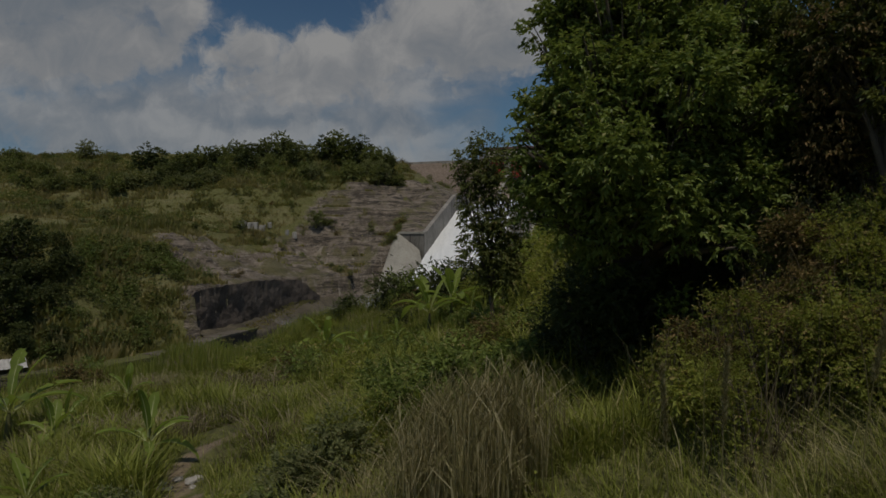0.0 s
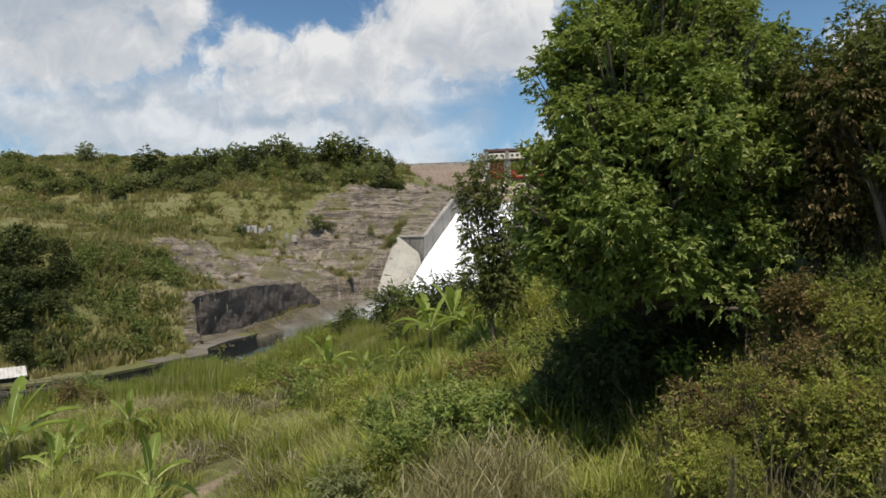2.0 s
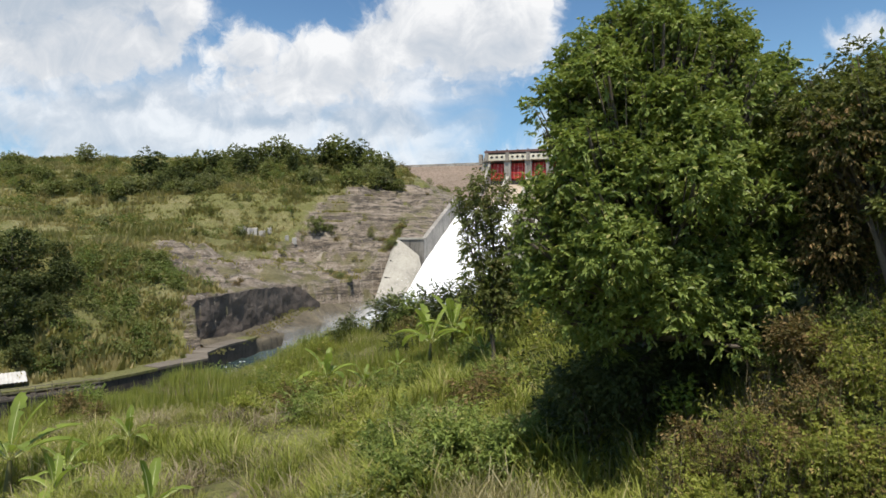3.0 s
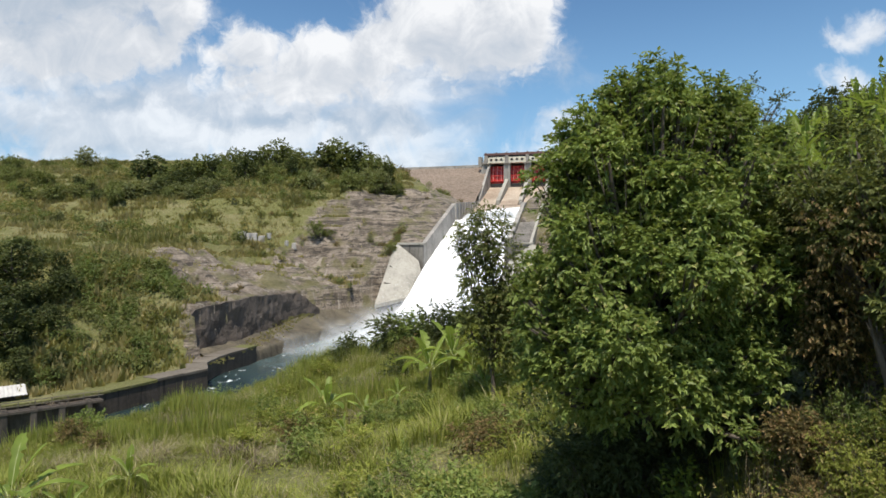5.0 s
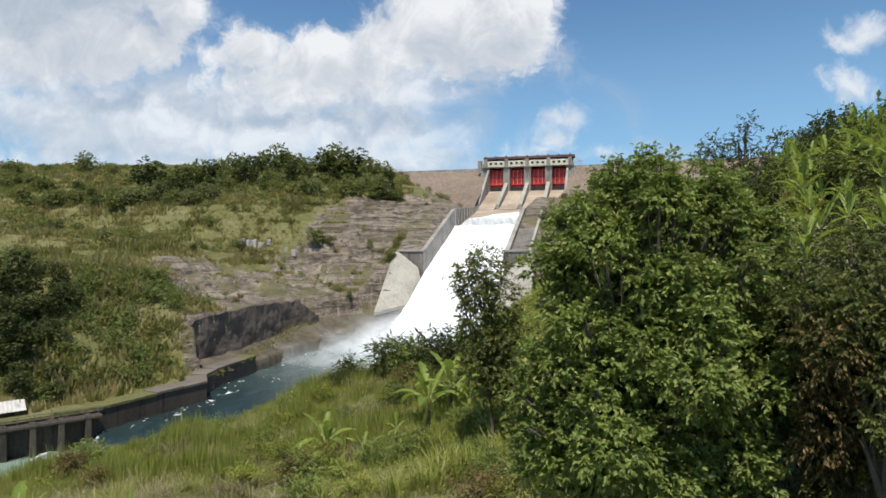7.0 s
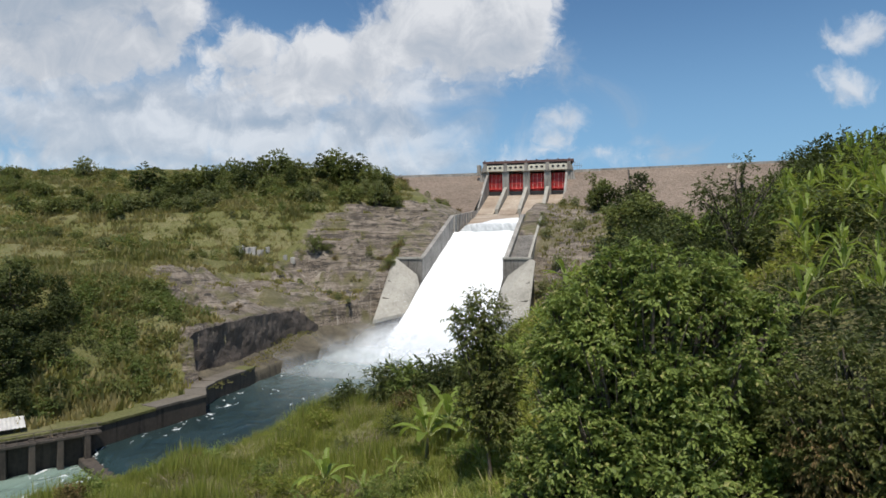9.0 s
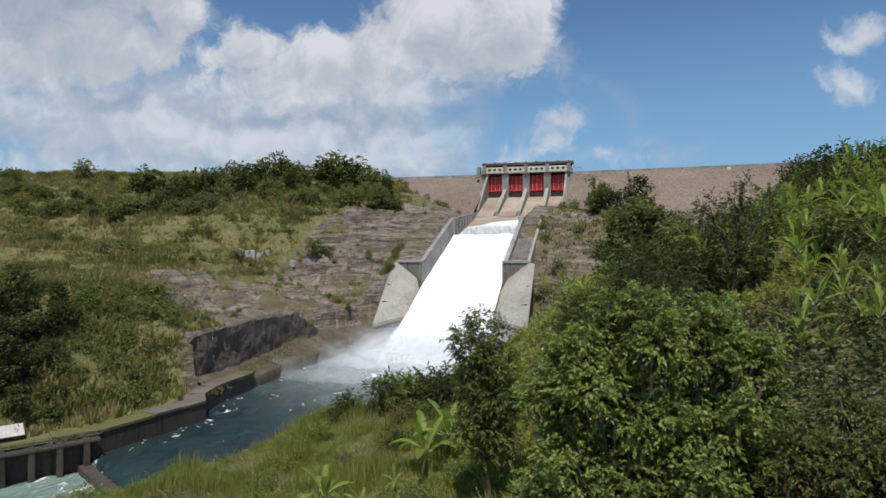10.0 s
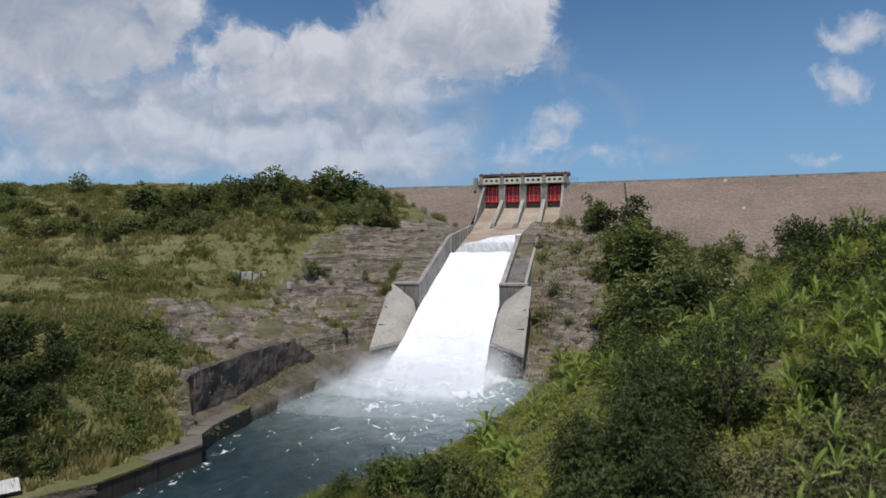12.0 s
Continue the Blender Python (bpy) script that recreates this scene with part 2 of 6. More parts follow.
FOOT_EARTH = plain("river_terrace", (0.040, 0.032, 0.022), (0.165, 0.140, 0.095), 0.3, 0.95, 0.7, 0.15, 0.0, 0.35)
CREAM = plain("cream_paint", (0.52, 0.47, 0.36), (0.80, 0.76, 0.64), 0.5, 0.7, 0.1, 0.02, 0.0, 0.2)
RED = plain("red_paint", (0.42, 0.026, 0.022), (0.72, 0.065, 0.055), 0.5, 0.45, 0.1, 0.02, 0.0, 0.25)
RED_PALE = plain("red_paint_chalky", (0.62, 0.20, 0.17), (0.80, 0.38, 0.33), 0.6, 0.5, 0.1, 0.02)
MAROON = plain("maroon_roof", (0.075, 0.035, 0.030), (0.19, 0.10, 0.085), 0.6, 0.6, 0.2, 0.02)
BLACK = plain("black_steel_and_shade", (0.012, 0.011, 0.011), (0.04, 0.036, 0.034), 0.6, 0.6, 0.2, 0.02)
STEEL = plain("galvanised_steel", (0.20, 0.20, 0.20), (0.38, 0.38, 0.37), 1.0, 0.5, 0.1, 0.01, 0.4)
TIN = plain("tin_roof", (0.38, 0.36, 0.33), (0.66, 0.64, 0.60), 0.7, 0.5, 0.2, 0.03)
EARTH = plain("bare_earth", (0.10, 0.075, 0.045), (0.27, 0.20, 0.13), 0.8, 0.95, 0.6, 0.05)
WHITE_STONE = plain("white_stone", (0.22, 0.20, 0.18), (0.55, 0.52, 0.48), 0.5, 0.8, 0.3, 0.05)


def rock_material(name, dark, mid, pale, layer=0.35):
    """Bedded rock: lying layers, blotches, pale seepage runs."""
    m, gr, shader, _ = material(name)
    p = place(gr)
    beds = gr.noise(gr.vec("MULTIPLY", p, (0.05, 0.05, layer)), 1.0, 7.0, 0.62, 1.2)
    blot = gr.noise(p, 0.13, 6.0, 0.65)
    grain = gr.noise(p, 1.5, 6.0, 0.7)
    tone = gr.math("MULTIPLY_ADD", gr.math("ADD", beds, gr.math("ADD", gr.math("MULTIPLY", blot, 0.8), gr.math("MULTIPLY", grain, 0.5))), 1.25, -0.95, clamp=True)
    colour = gr.ramp(tone, [(0.0, dark), (0.5, mid), (1.0, pale)])
    gr.put(shader.inputs["Base Color"], colour)
    gr.put(shader.inputs["Roughness"], 0.9)
    bump(gr, shader, gr.math("ADD", beds, gr.math("MULTIPLY", grain, 0.5)), 0.9, 0.5)
    return m


ROCK_WET = rock_material("wet_rock", (0.036, 0.029, 0.024), (0.100, 0.080, 0.066), (0.165, 0.135, 0.112), 0.22)


def rockfill_material():
    """Dumped stone: single boulders, paler and darker lifts, weeds between."""
    m, gr, shader, _ = material("dam_rockfill")
    p = place(gr)
    cell = gr.node("ShaderNodeTexVoronoi")
    gr.put(cell.inputs["Vector"], p)
    gr.put(cell.inputs["Scale"], 1.15)
    stone = gr.node("ShaderNodeSeparateXYZ")
    gr.put(stone.inputs[0], cell.outputs["Color"])
    lift = gr.noise(gr.vec("MULTIPLY", p, (0.02, 0.02, 0.35)), 1.0, 5.0, 0.6)
    big = gr.noise(p, 0.035, 5.0, 0.6)
    tone = gr.math("ADD", gr.math("MULTIPLY", stone.outputs[0], 0.5), gr.math("MULTIPLY_ADD", gr.math("MULTIPLY_ADD", lift, 0.45, gr.math("MULTIPLY", big, 1.3)), 0.9, -0.54), clamp=True)
    colour = gr.mix(tone, (0.125, 0.092, 0.068), (0.300, 0.232, 0.178))
    weed = gr.step(gr.noise(p, 0.22, 6.0, 0.7), 0.62, 0.70)
    colour = gr.mix(gr.math("MULTIPLY", weed, 0.6), colour, (0.075, 0.070, 0.035))
    gr.put(shader.inputs["Base Color"], colour)
    gr.put(shader.inputs["Roughness"], 0.95)
    bump(gr, shader, cell.outputs["Distance"], 0.8, 0.6)
    return m


RIPRAP = rockfill_material()



def ground_material():
    """Grassed earth; the attributes bare and path, laid out in plan, give rock and trodden soil."""
    m, gr, shader, _ = material("ground_cover")
    p = place(gr)
    a = gr.node("ShaderNodeAttribute", attribute_name="bare")
    b = gr.node("ShaderNodeAttribute", attribute_name="path")
    big, mid, small = gr.noise(p, 0.045, 5.0, 0.6), gr.noise(p, 0.3, 5.0, 0.65), gr.noise(p, 2.4, 5.0, 0.7)
    green = gr.mix(gr.math("MULTIPLY_ADD", small, 1.6, -0.4, clamp=True), (0.078, 0.082, 0.025), (0.205, 0.202, 0.062))
    dry = gr.mix(gr.math("MULTIPLY_ADD", small, 1.6, -0.4, clamp=True), (0.120, 0.110, 0.044), (0.28, 0.255, 0.120))
    grass = gr.mix(gr.step(gr.math("ADD", big, gr.math("MULTIPLY", mid, 0.6)), 0.72, 0.98), green, dry)
    beds = gr.noise(gr.vec("MULTIPLY", p, (0.035, 0.035, 0.62)), 1.0, 7.0, 0.64, 1.2)
    tone = gr.math("MULTIPLY_ADD", gr.math("ADD", beds, gr.math("ADD", gr.math("MULTIPLY", mid, 0.7), gr.math("MULTIPLY", small, 0.55))), 1.9, -1.42, clamp=True)
    rock = gr.ramp(tone, [(0.0, (0.028, 0.023, 0.018)), (0.5, (0.110, 0.087, 0.065)), (1.0, (0.270, 0.225, 0.178))])
    # cracks, with the shade in them and under ledges painted dark
    crack_shade = gr.step(gr.noise(gr.vec("MULTIPLY", p, (0.16, 0.16, 0.75)), 1.0, 6.0, 0.7, 1.5), 0.47, 0.40)
    rock = gr.mix(gr.math("MULTIPLY", crack_shade, 0.85), rock, (0.035, 0.029, 0.024))
    streak = gr.step(gr.noise(gr.vec("MULTIPLY", p, (0.55, 0.8, 0.10)), 1.0, 6.0, 0.65, 0.8), 0.54, 0.66)
    low = gr.node("ShaderNodeSeparateXYZ")
    gr.put(low.inputs[0], p)
    rock = gr.mix(gr.math("MULTIPLY", gr.math("MULTIPLY", streak, gr.step(low.outputs[2], 7.0, 2.0)), 0.75), rock, (0.35, 0.31, 0.26))
    # lying dark lines paint the shadow below each ledge into the rock
    ledge_shade = gr.step(gr.noise(gr.vec("MULTIPLY", p, (0.05, 0.05, 0.36)), 1.0, 5.0, 0.62, 2.2), 0.45, 0.38)
    rock = gr.mix(gr.math("MULTIPLY", ledge_shade, 0.7), rock, (0.030, 0.025, 0.021))
    moss = gr.step(gr.noise(p, 0.09, 6.0, 0.70), 0.50, 0.60)
    rock = gr.mix(gr.math("MULTIPLY", moss, 0.75), rock, gr.mix(small, (0.075, 0.066, 0.024), (0.150, 0.140, 0.052)))
    edge = gr.math("ADD", a.outputs["Fac"], gr.math("MULTIPLY_ADD", gr.math("ADD", mid, big), 0.9, -0.9))
    colour = gr.mix(gr.step(edge, 0.42, 0.62), grass, rock)
    soil = gr.mix(small, (0.16, 0.12, 0.075), (0.33, 0.26, 0.18))
    colour = gr.mix(gr.step(gr.math("ADD", b.outputs["Fac"], gr.math("MULTIPLY_ADD", mid, 0.5, -0.25)), 0.4, 0.7), colour, soil)
    gr.put(shader.inputs["Base Color"], colour)
    gr.put(shader.inputs["Roughness"], 0.95)
    bump(gr, shader, gr.math("ADD", mid, gr.math("MULTIPLY", small, 0.5)), 0.9, 0.6)
    return m


GROUND = ground_material()


def river_material(name, deep, shallow, foam_at, foam_scale):
    """Rough, turbid water; broken foam where the surface is whipped up (attribute foam)."""
    m, gr, shader, _ = material(name)
    p = place(gr)
    f = gr.node("ShaderNodeAttribute", attribute_name="foam")
    wave = gr.noise(gr.vec("MULTIPLY", p, (1.0, 0.6, 1.0)), 0.35, 6.0, 0.6, 0.8)
    fine = gr.noise(gr.vec("MULTIPLY", p, (1.0, 0.45, 1.0)), foam_scale, 7.0, 0.62, 1.2)
    froth = gr.step(gr.math("ADD", fine, gr.math("MULTIPLY", f.outputs["Fac"], 0.6)), foam_at, foam_at + 0.09)
    colour = gr.mix(gr.math("MULTIPLY_ADD", wave, 1.6, -0.4, clamp=True), deep, shallow)
    milk = gr.node("ShaderNodeAttribute", attribute_name="milk")
    colour = gr.mix(gr.math("MULTIPLY", milk.outputs["Fac"], gr.math("MULTIPLY_ADD", wave, 1.2, 0.1, clamp=True)), colour, (0.34, 0.43, 0.42))
    gr.put(shader.inputs["Base Color"], gr.mix(froth, colour, (0.80, 0.83, 0.83)))
    gr.put(shader.inputs["Roughness"], gr.math("MULTIPLY_ADD", froth, 0.5, 0.12))
    bump(gr, shader, gr.math("ADD", wave, gr.math("MULTIPLY", fine, 0.5)), 0.7, 0.7)
    return m


RIVER = river_material("river_water", (0.014, 0.028, 0.030), (0.034, 0.060, 0.060), 0.655, 0.42)
POOL = river_material("weir_water", (0.07, 0.12, 0.085), (0.20, 0.29, 0.20), 0.66, 0.35)


def white_water_material(name, thin):
    """Aerated water; where it still runs smooth (attribute aerated) it is thinner and greyer."""
    m, gr, shader, _ = material(name)
    p = place(gr)
    run = gr.noise(gr.vec("MULTIPLY", p, (0.9, 0.10, 0.10)), 1.0, 6.0, 0.6, 0.6)
    grain = gr.noise(p, 0.8, 5.0, 0.7)
    tone = gr.math("MULTIPLY_ADD", gr.math("ADD", run, gr.math("MULTIPLY", grain, 0.5)), 1.3, -0.35, clamp=True)
    colour = gr.mix(tone, (0.69, 0.71, 0.72), (0.90, 0.905, 0.905))
    if thin:
        air = gr.node("ShaderNodeAttribute", attribute_name="aerated")
        colour = gr.mix(gr.step(gr.math("ADD", air.outputs["Fac"], gr.math("MULTIPLY_ADD", tone, 0.6, -0.3)), 0.0, 1.0), gr.mix(tone, (0.20, 0.22, 0.22), (0.48, 0.50, 0.50)), colour)
    gr.put(shader.inputs["Base Color"], colour)
    gr.put(shader.inputs["Roughness"], 0.7)
    bump(gr, shader, gr.math("ADD", run, grain), 0.4, 0.4)
    return m


WHITE_WATER, PLUNGE_FOAM = white_water_material("white_water", True), white_water_material("plunge_foam", False)


def spray_material(name, veil):
    """Spray: white, lit from all sides; a veil lets most light through and frays at its edges (attribute thick)."""
    m, gr, shader, out = material(name)
    gr.put(shader.inputs["Base Color"], (0.88, 0.90, 0.92))
    gr.put(shader.inputs["Roughness"], 1.0)
    gr.put(shader.inputs["Specular IOR Level"], 0.0)
    glow = gr.node("ShaderNodeBsdfTranslucent")
    gr.put(glow.inputs[0], (0.90, 0.92, 0.94))
    half = gr.node("ShaderNodeMixShader")
    gr.put(half.inputs[0], 0.5)
    gr.put(half.inputs[1], shader.outputs[0])
    gr.put(half.inputs[2], glow.outputs[0])
    last = half.outputs[0]
    if veil:
        p = place(gr)
        thick = gr.node("ShaderNodeAttribute", attribute_name="thick")
        billow = gr.noise(p, 0.13, 6.0, 0.6, 0.6)
        dense = gr.math("MULTIPLY", gr.math("MULTIPLY_ADD", billow, 2.4, -0.42, clamp=True), thick.outputs["Fac"])
        clear = gr.node("ShaderNodeBsdfTransparent")
        both = gr.node("ShaderNodeMixShader")
        gr.put(both.inputs[0], gr.math("MULTIPLY", dense, 1.1, clamp=True))
        gr.put(both.inputs[1], clear.outputs[0])
        gr.put(both.inputs[2], last)
        last = both.outputs[0]
    gr.put(out.inputs[0], last)
    return m


DROPS, VEIL = spray_material("spray_drops", False), spray_material("spray_veil", True)

# ---- building blocks ----


def tri_mesh(name, verts, tris, mat, smooth=False, extra=None):
    """A mesh from arrays of corners and triangles."""
    verts, tris = np.asarray(verts, np.float32), np.asarray(tris, np.int32)
    me = bpy.data.meshes.new(name)
    me.vertices.add(len(verts))
    me.vertices.foreach_set("co", verts.ravel())
    me.loops.add(tris.size)
    me.loops.foreach_set("vertex_index", tris.ravel())
    me.polygons.add(len(tris))
    me.polygons.foreach_set("loop_start", np.arange(0, tris.size, 3, dtype=np.int32))
    me.polygons.foreach_set("use_smooth", np.full(len(tris), smooth))
    me.update(calc_edges=True)
    for key, values in (extra or {}).items():
        me.attributes.new(key, "FLOAT", "POINT").data.foreach_set("value", np.asarray(values, np.float32).ravel())
    me.materials.append(mat)
    return me


def part(name, me, parent, label=""):
    """Links a mesh as one part under a thing or a part."""
    ob = new(name, me)
    ob.parent = parent
    if label:
        ob["label"] = label
    return ob


def finish(bm, name, mat, smooth=False):
    bmesh.ops.recalc_face_normals(bm, faces=bm.faces)
    me = bpy.data.meshes.new(name)
    bm.to_mesh(me)
    bm.free()
    for p in me.polygons:
        p.use_smooth = smooth
    me.materials.append(mat)
    return me


def box_mesh(name, size, mat, bevel=0.05, at=(0, 0, 0)):
    bm = bmesh.new()
    bmesh.ops.create_cube(bm, size=1.0)
    for v in bm.verts:
        v.co = Vector((v.co.x * size[0] + at[0], v.co.y * size[1] + at[1], v.co.z * size[2] + at[2]))
    if bevel:
        bmesh.ops.bevel(bm, geom=list(bm.edges), offset=bevel, segments=1, affect="EDGES")
    return finish(bm, name, mat)


def hull_mesh(name, points, mat, bevel=0.06):
    """A solid with flat faces round the given corners."""
    bm = bmesh.new()
    for p in points:
        bm.verts.new(p)
    made = bmesh.ops.convex_hull(bm, input=list(bm.verts))
    bmesh.ops.delete(bm, geom=[e for e in made["geom_interior"] if isinstance(e, bmesh.types.BMVert)], context="VERTS")
    bmesh.ops.dissolve_limit(bm, angle_limit=0.02, verts=list(bm.verts), edges=list(bm.edges))
    if bevel:
        bmesh.ops.bevel(bm, geom=list(bm.edges), offset=bevel, segments=1, affect="EDGES")
    return finish(bm, name, mat)


def lattice(rows, cols):
    """Triangles of a grid of rows x cols corners."""
    a = (np.arange(rows - 1)[:, None] * cols + np.arange(cols - 1)[None, :]).ravel()
    return np.concatenate([np.stack([a, a + 1, a + cols + 1], 1), np.stack([a, a + cols + 1, a + cols], 1)])


def value_noise(x, y, seed=0):
    """Smooth random heights, 0 to 1, one period a metre."""
    xi, yi = np.floor(x).astype(np.int64), np.floor(y).astype(np.int64)
    fx, fy = x - xi, y - yi
    fx, fy = fx * fx * (3 - 2 * fx), fy * fy * (3 - 2 * fy)

    def corner(i, j):
        h = (i * 374761393 + j * 668265263 + seed * 974634111) & 0xFFFFFFFF
        h = ((h ^ (h >> 13)) * 1274126177) & 0xFFFFFFFF
        return ((h ^ (h >> 16)) & 0xFFFFFF) / 0xFFFFFF

    a, b = corner(xi, yi), corner(xi + 1, yi)
    c, d = corner(xi, yi + 1), corner(xi + 1, yi + 1)
    return (a * (1 - fx) + b * fx) * (1 - fy) + (c * (1 - fx) + d * fx) * fy


def rough(x, y, size, octaves=4, seed=0):
    total, amp, k = 0.0, 0.5, 1.0 / size
    for i in range(octaves):
        total = total + amp * (value_noise(x * k + 17.3 * i, y * k - 9.1 * i, seed + i) - 0.5)
        amp, k = amp * 0.5, k * 2.03
    return total * 2


def smooth(x, lo, hi):
    k = np.clip((x - lo) / (hi - lo), 0, 1)
    return k * k * (3 - 2 * k)


# ---- plan ----
# The spillway has its own axes: s across to the right, u upstream from the chute's end, turned 15 degrees.
TURNED = radians(15)
END_X, END_Y = 6.5, 172.0
CS, SN = math.cos(TURNED), math.sin(TURNED)
RIVER_Z, QUAY_Z, CREST_Z = -15.6, -12.5, 51.5


def local(x, y):
    dx, dy = x - END_X, y - END_Y
    return dx * CS - dy * SN, dx * SN + dy * CS


def spill(s, u, z):
    """A place in the spillway's axes, in the world."""
    return Vector((END_X + s * CS + u * SN, END_Y - s * SN + u * CS, z))


# the far bank's edge, from the weir up to the chute: (x, y)
BANK = np.array([(-420.0, -60.0), (-120.0, 40.0), (-58.0, 64.5), (-44.5, 76.5), (-37.0, 91.0), (-38.2, 97.5), (-38.8, 101.5), (-41.4, 105.5), (-37.6, 124.0), (-32.0, 146.0), (-21.5, 160.0), (-9.8, 172.0), (0.2, 209.0), (30.0, 320.0)])


def bank_distance(x, y):
    """How far inland of the far bank's edge (minus: over the water)."""
    best, side = np.full(np.shape(x), 1e9), np.ones(np.shape(x))
    for (ax, ay), (bx, by) in zip(BANK[:-1], BANK[1:]):
        ex, ey = bx - ax, by - ay
        k = np.clip(((x - ax) * ex + (y - ay) * ey) / (ex * ex + ey * ey), 0, 1)
        d = np.hypot(x - ax - k * ex, y - ay - k * ey)
        cross = ex * (y - ay) - ey * (x - ax)
        side = np.where(d < best - 1e-6, np.where(cross >= 0, 1.0, -1.0), side)
        best = np.minimum(best, d)
    return best * side


def softmax(a, b, k):
    h = np.clip(0.5 + 0.5 * (a - b) / k, 0, 1)
    return b * (1 - h) + a * h + k * h * (1 - h)


def softmin(a, b, k):
    return -softmax(-a, -b, k)


def near_hill(x, y):
    """The slope under the camera: falls to the river on one side, climbs steeply on the other, ends at a brow."""
    z = np.interp(x, [-60, -30, -20, -12, -7, -5, 0, 3, 5, 8, 11, 16, 30, 60, 140], [-14, -7.0, -5.4, -4.3, -3.1, -2.6, -1.5, -0.5, 0.6, 3.2, 5.9, 8.8, 15.0, 24, 33])
    brow = np.interp(x, [-60, -30, -18, -10, 0, 10, 20, 30, 40, 80], [30, 34, 40, 48, 55, 54, 47, 50, 58, 60])
    past = np.maximum(y - brow, 0)
    fall = np.interp(x, [-30, 0, 15, 60], [0.75, 0.75, 0.6, 0.42])
    z = z - fall * past * smooth(past, 0, 9)
    z = z - 0.9 * np.exp(-((y - 32) / 9.0) ** 2) * (1 - smooth(x, 2, 8)) * smooth(x, -14, -6)
    return z + 0.5 * rough(x, y, 9, 4, 3) + 0.35 * rough(x, y, 2.2, 3, 8)


def wall_top(u):
    """The top of the chute's side walls."""
    return np.interp(u, [-100, -40, -18.5, -2, 36, 120, 146, 400], [-30, -14.5, -9.0, 6.2, 21.6, 28.8, 31.0, 50.0])


def wall_line(u):
    """How far the side walls stand from the chute's middle."""
    return np.interp(u, [36, 146], [11.7, 23.5])


def far_hill(x, y):
    e = bank_distance(x, y)
    s, u = local(x, y)
    walled = smooth(y, 98, 107)
    foot = np.where(e < 5, QUAY_Z, QUAY_Z + 0.72 * (e - 5))
    foot = np.minimum(foot, -12.5 + 0.5 * 22 + 0.14 * (e - 22))
    rim = np.where(e < 1.2, QUAY_Z, -5.5 + 0.42 * e)
    rim = np.minimum(rim, 3.0 + 0.14 * e)
    slope = foot * (1 - walled) + rim * walled
    grade = np.interp(u, [-20, 0, 17, 40, 80], [0.22, 0.22, 0.30, 0.46, 0.44])
    cut = wall_top(u) - 0.6 + grade * (-s - wall_line(u) - 1.6) - 5 * smooth(u, 78, 125) * (1 - smooth(-s, 70, 120))
    cut = cut - 3.0 * (1 - smooth(-s, 19.0, 21.5)) * (1 - smooth(u, -3, -1))
    cut = np.where(s > -wall_line(u) - 0.6, -30, cut)
    z = softmax(slope, np.minimum(cut, 80), 2.0)
    z = softmin(z, np.interp(y, [100, 128, 190, 250, 285, 400], [3, 7, 21, 38, 47, 47]) + 2.5 * rough(x, y, 60, 3, 5), 3.0)
    z = np.where((e < 2.2) & (u < -1), -22.0, z)
    near_cut = cut_share(x, y)
    lumps = smooth(e, 2, 12)
    # fissured ribs that run down the cut
    run, fall = 0.42 * x + 0.9 * y, 0.9 * x - 0.42 * y
    ribs = np.abs(rough(run, fall * 0.16, 2.2, 3, 35)) + 0.6 * np.abs(rough(run, fall * 0.3, 5.5, 3, 36))
    z = z - lumps * near_cut * (0.8 + 1.9 * (1 - smooth(z, 2, 9))) * ribs
    z = z + lumps * (2.4 * rough(x, y, 14, 4, 21) + (0.9 + 0.9 * near_cut) * rough(x, y, 4.5, 4, 33) + 3.0 * near_cut * rough(x, y, 10.0, 4, 37))
    # ledges left by quarrying in the cut beside the chute, and terraces worn into the grass above
    bench = 3.1
    step = (z + 1.6 * rough(x, y, 40, 2, 39)) / bench
    q = z - bench * (step - np.floor(step)) + bench * smooth(step - np.floor(step), 0.60, 0.96)
    share = lumps * np.maximum(0.88 * near_cut * smooth(u, -32, -8), 0.55 * smooth(y, 140, 165) * (1 - smooth(y, 245, 270)))
    return z * (1 - share) + q * share


def cut_share(x, y):
    """1 in the rock cut beside the chute, 0 on the grassed hill."""
    s, u = local(x, y)
    wide = 69 - 0.46 * np.maximum(u, 0) + 18 * rough(x, y, 18, 3, 11)
    return smooth(-s, 8, 13) * (1 - smooth(-s, wide * 0.7, wide)) * smooth(u, -75, -60) * (1 - smooth(u, 48, 66))


def near_abutment(x, y):
    s, u = local(x, y)
    z = softmin(-1 + 0.9 * u + 0.2 * (s - 25), 6 + 0.40 * u, 4)
    z = softmax(z, -17 + 0.33 * (s - 15) + 0.02 * u, 4)
    z = np.where(s < 12.2, -30, z)
    z = softmin(z, np.interp(s, [12, 30, 50, 100, 200], [27.5, 25, 20, 12, 12]), 4)
    return z + 1.6 * rough(x, y, 14, 4, 41) + 0.6 * rough(x, y, 3.5, 3, 43)


def chute_bed(u):
    """The floor of the chute."""
    return np.interp(u, [-40, -16, -2, 36, 118, 150], [-16, -8, -1.0, 14.2, 26.5, 31.0])


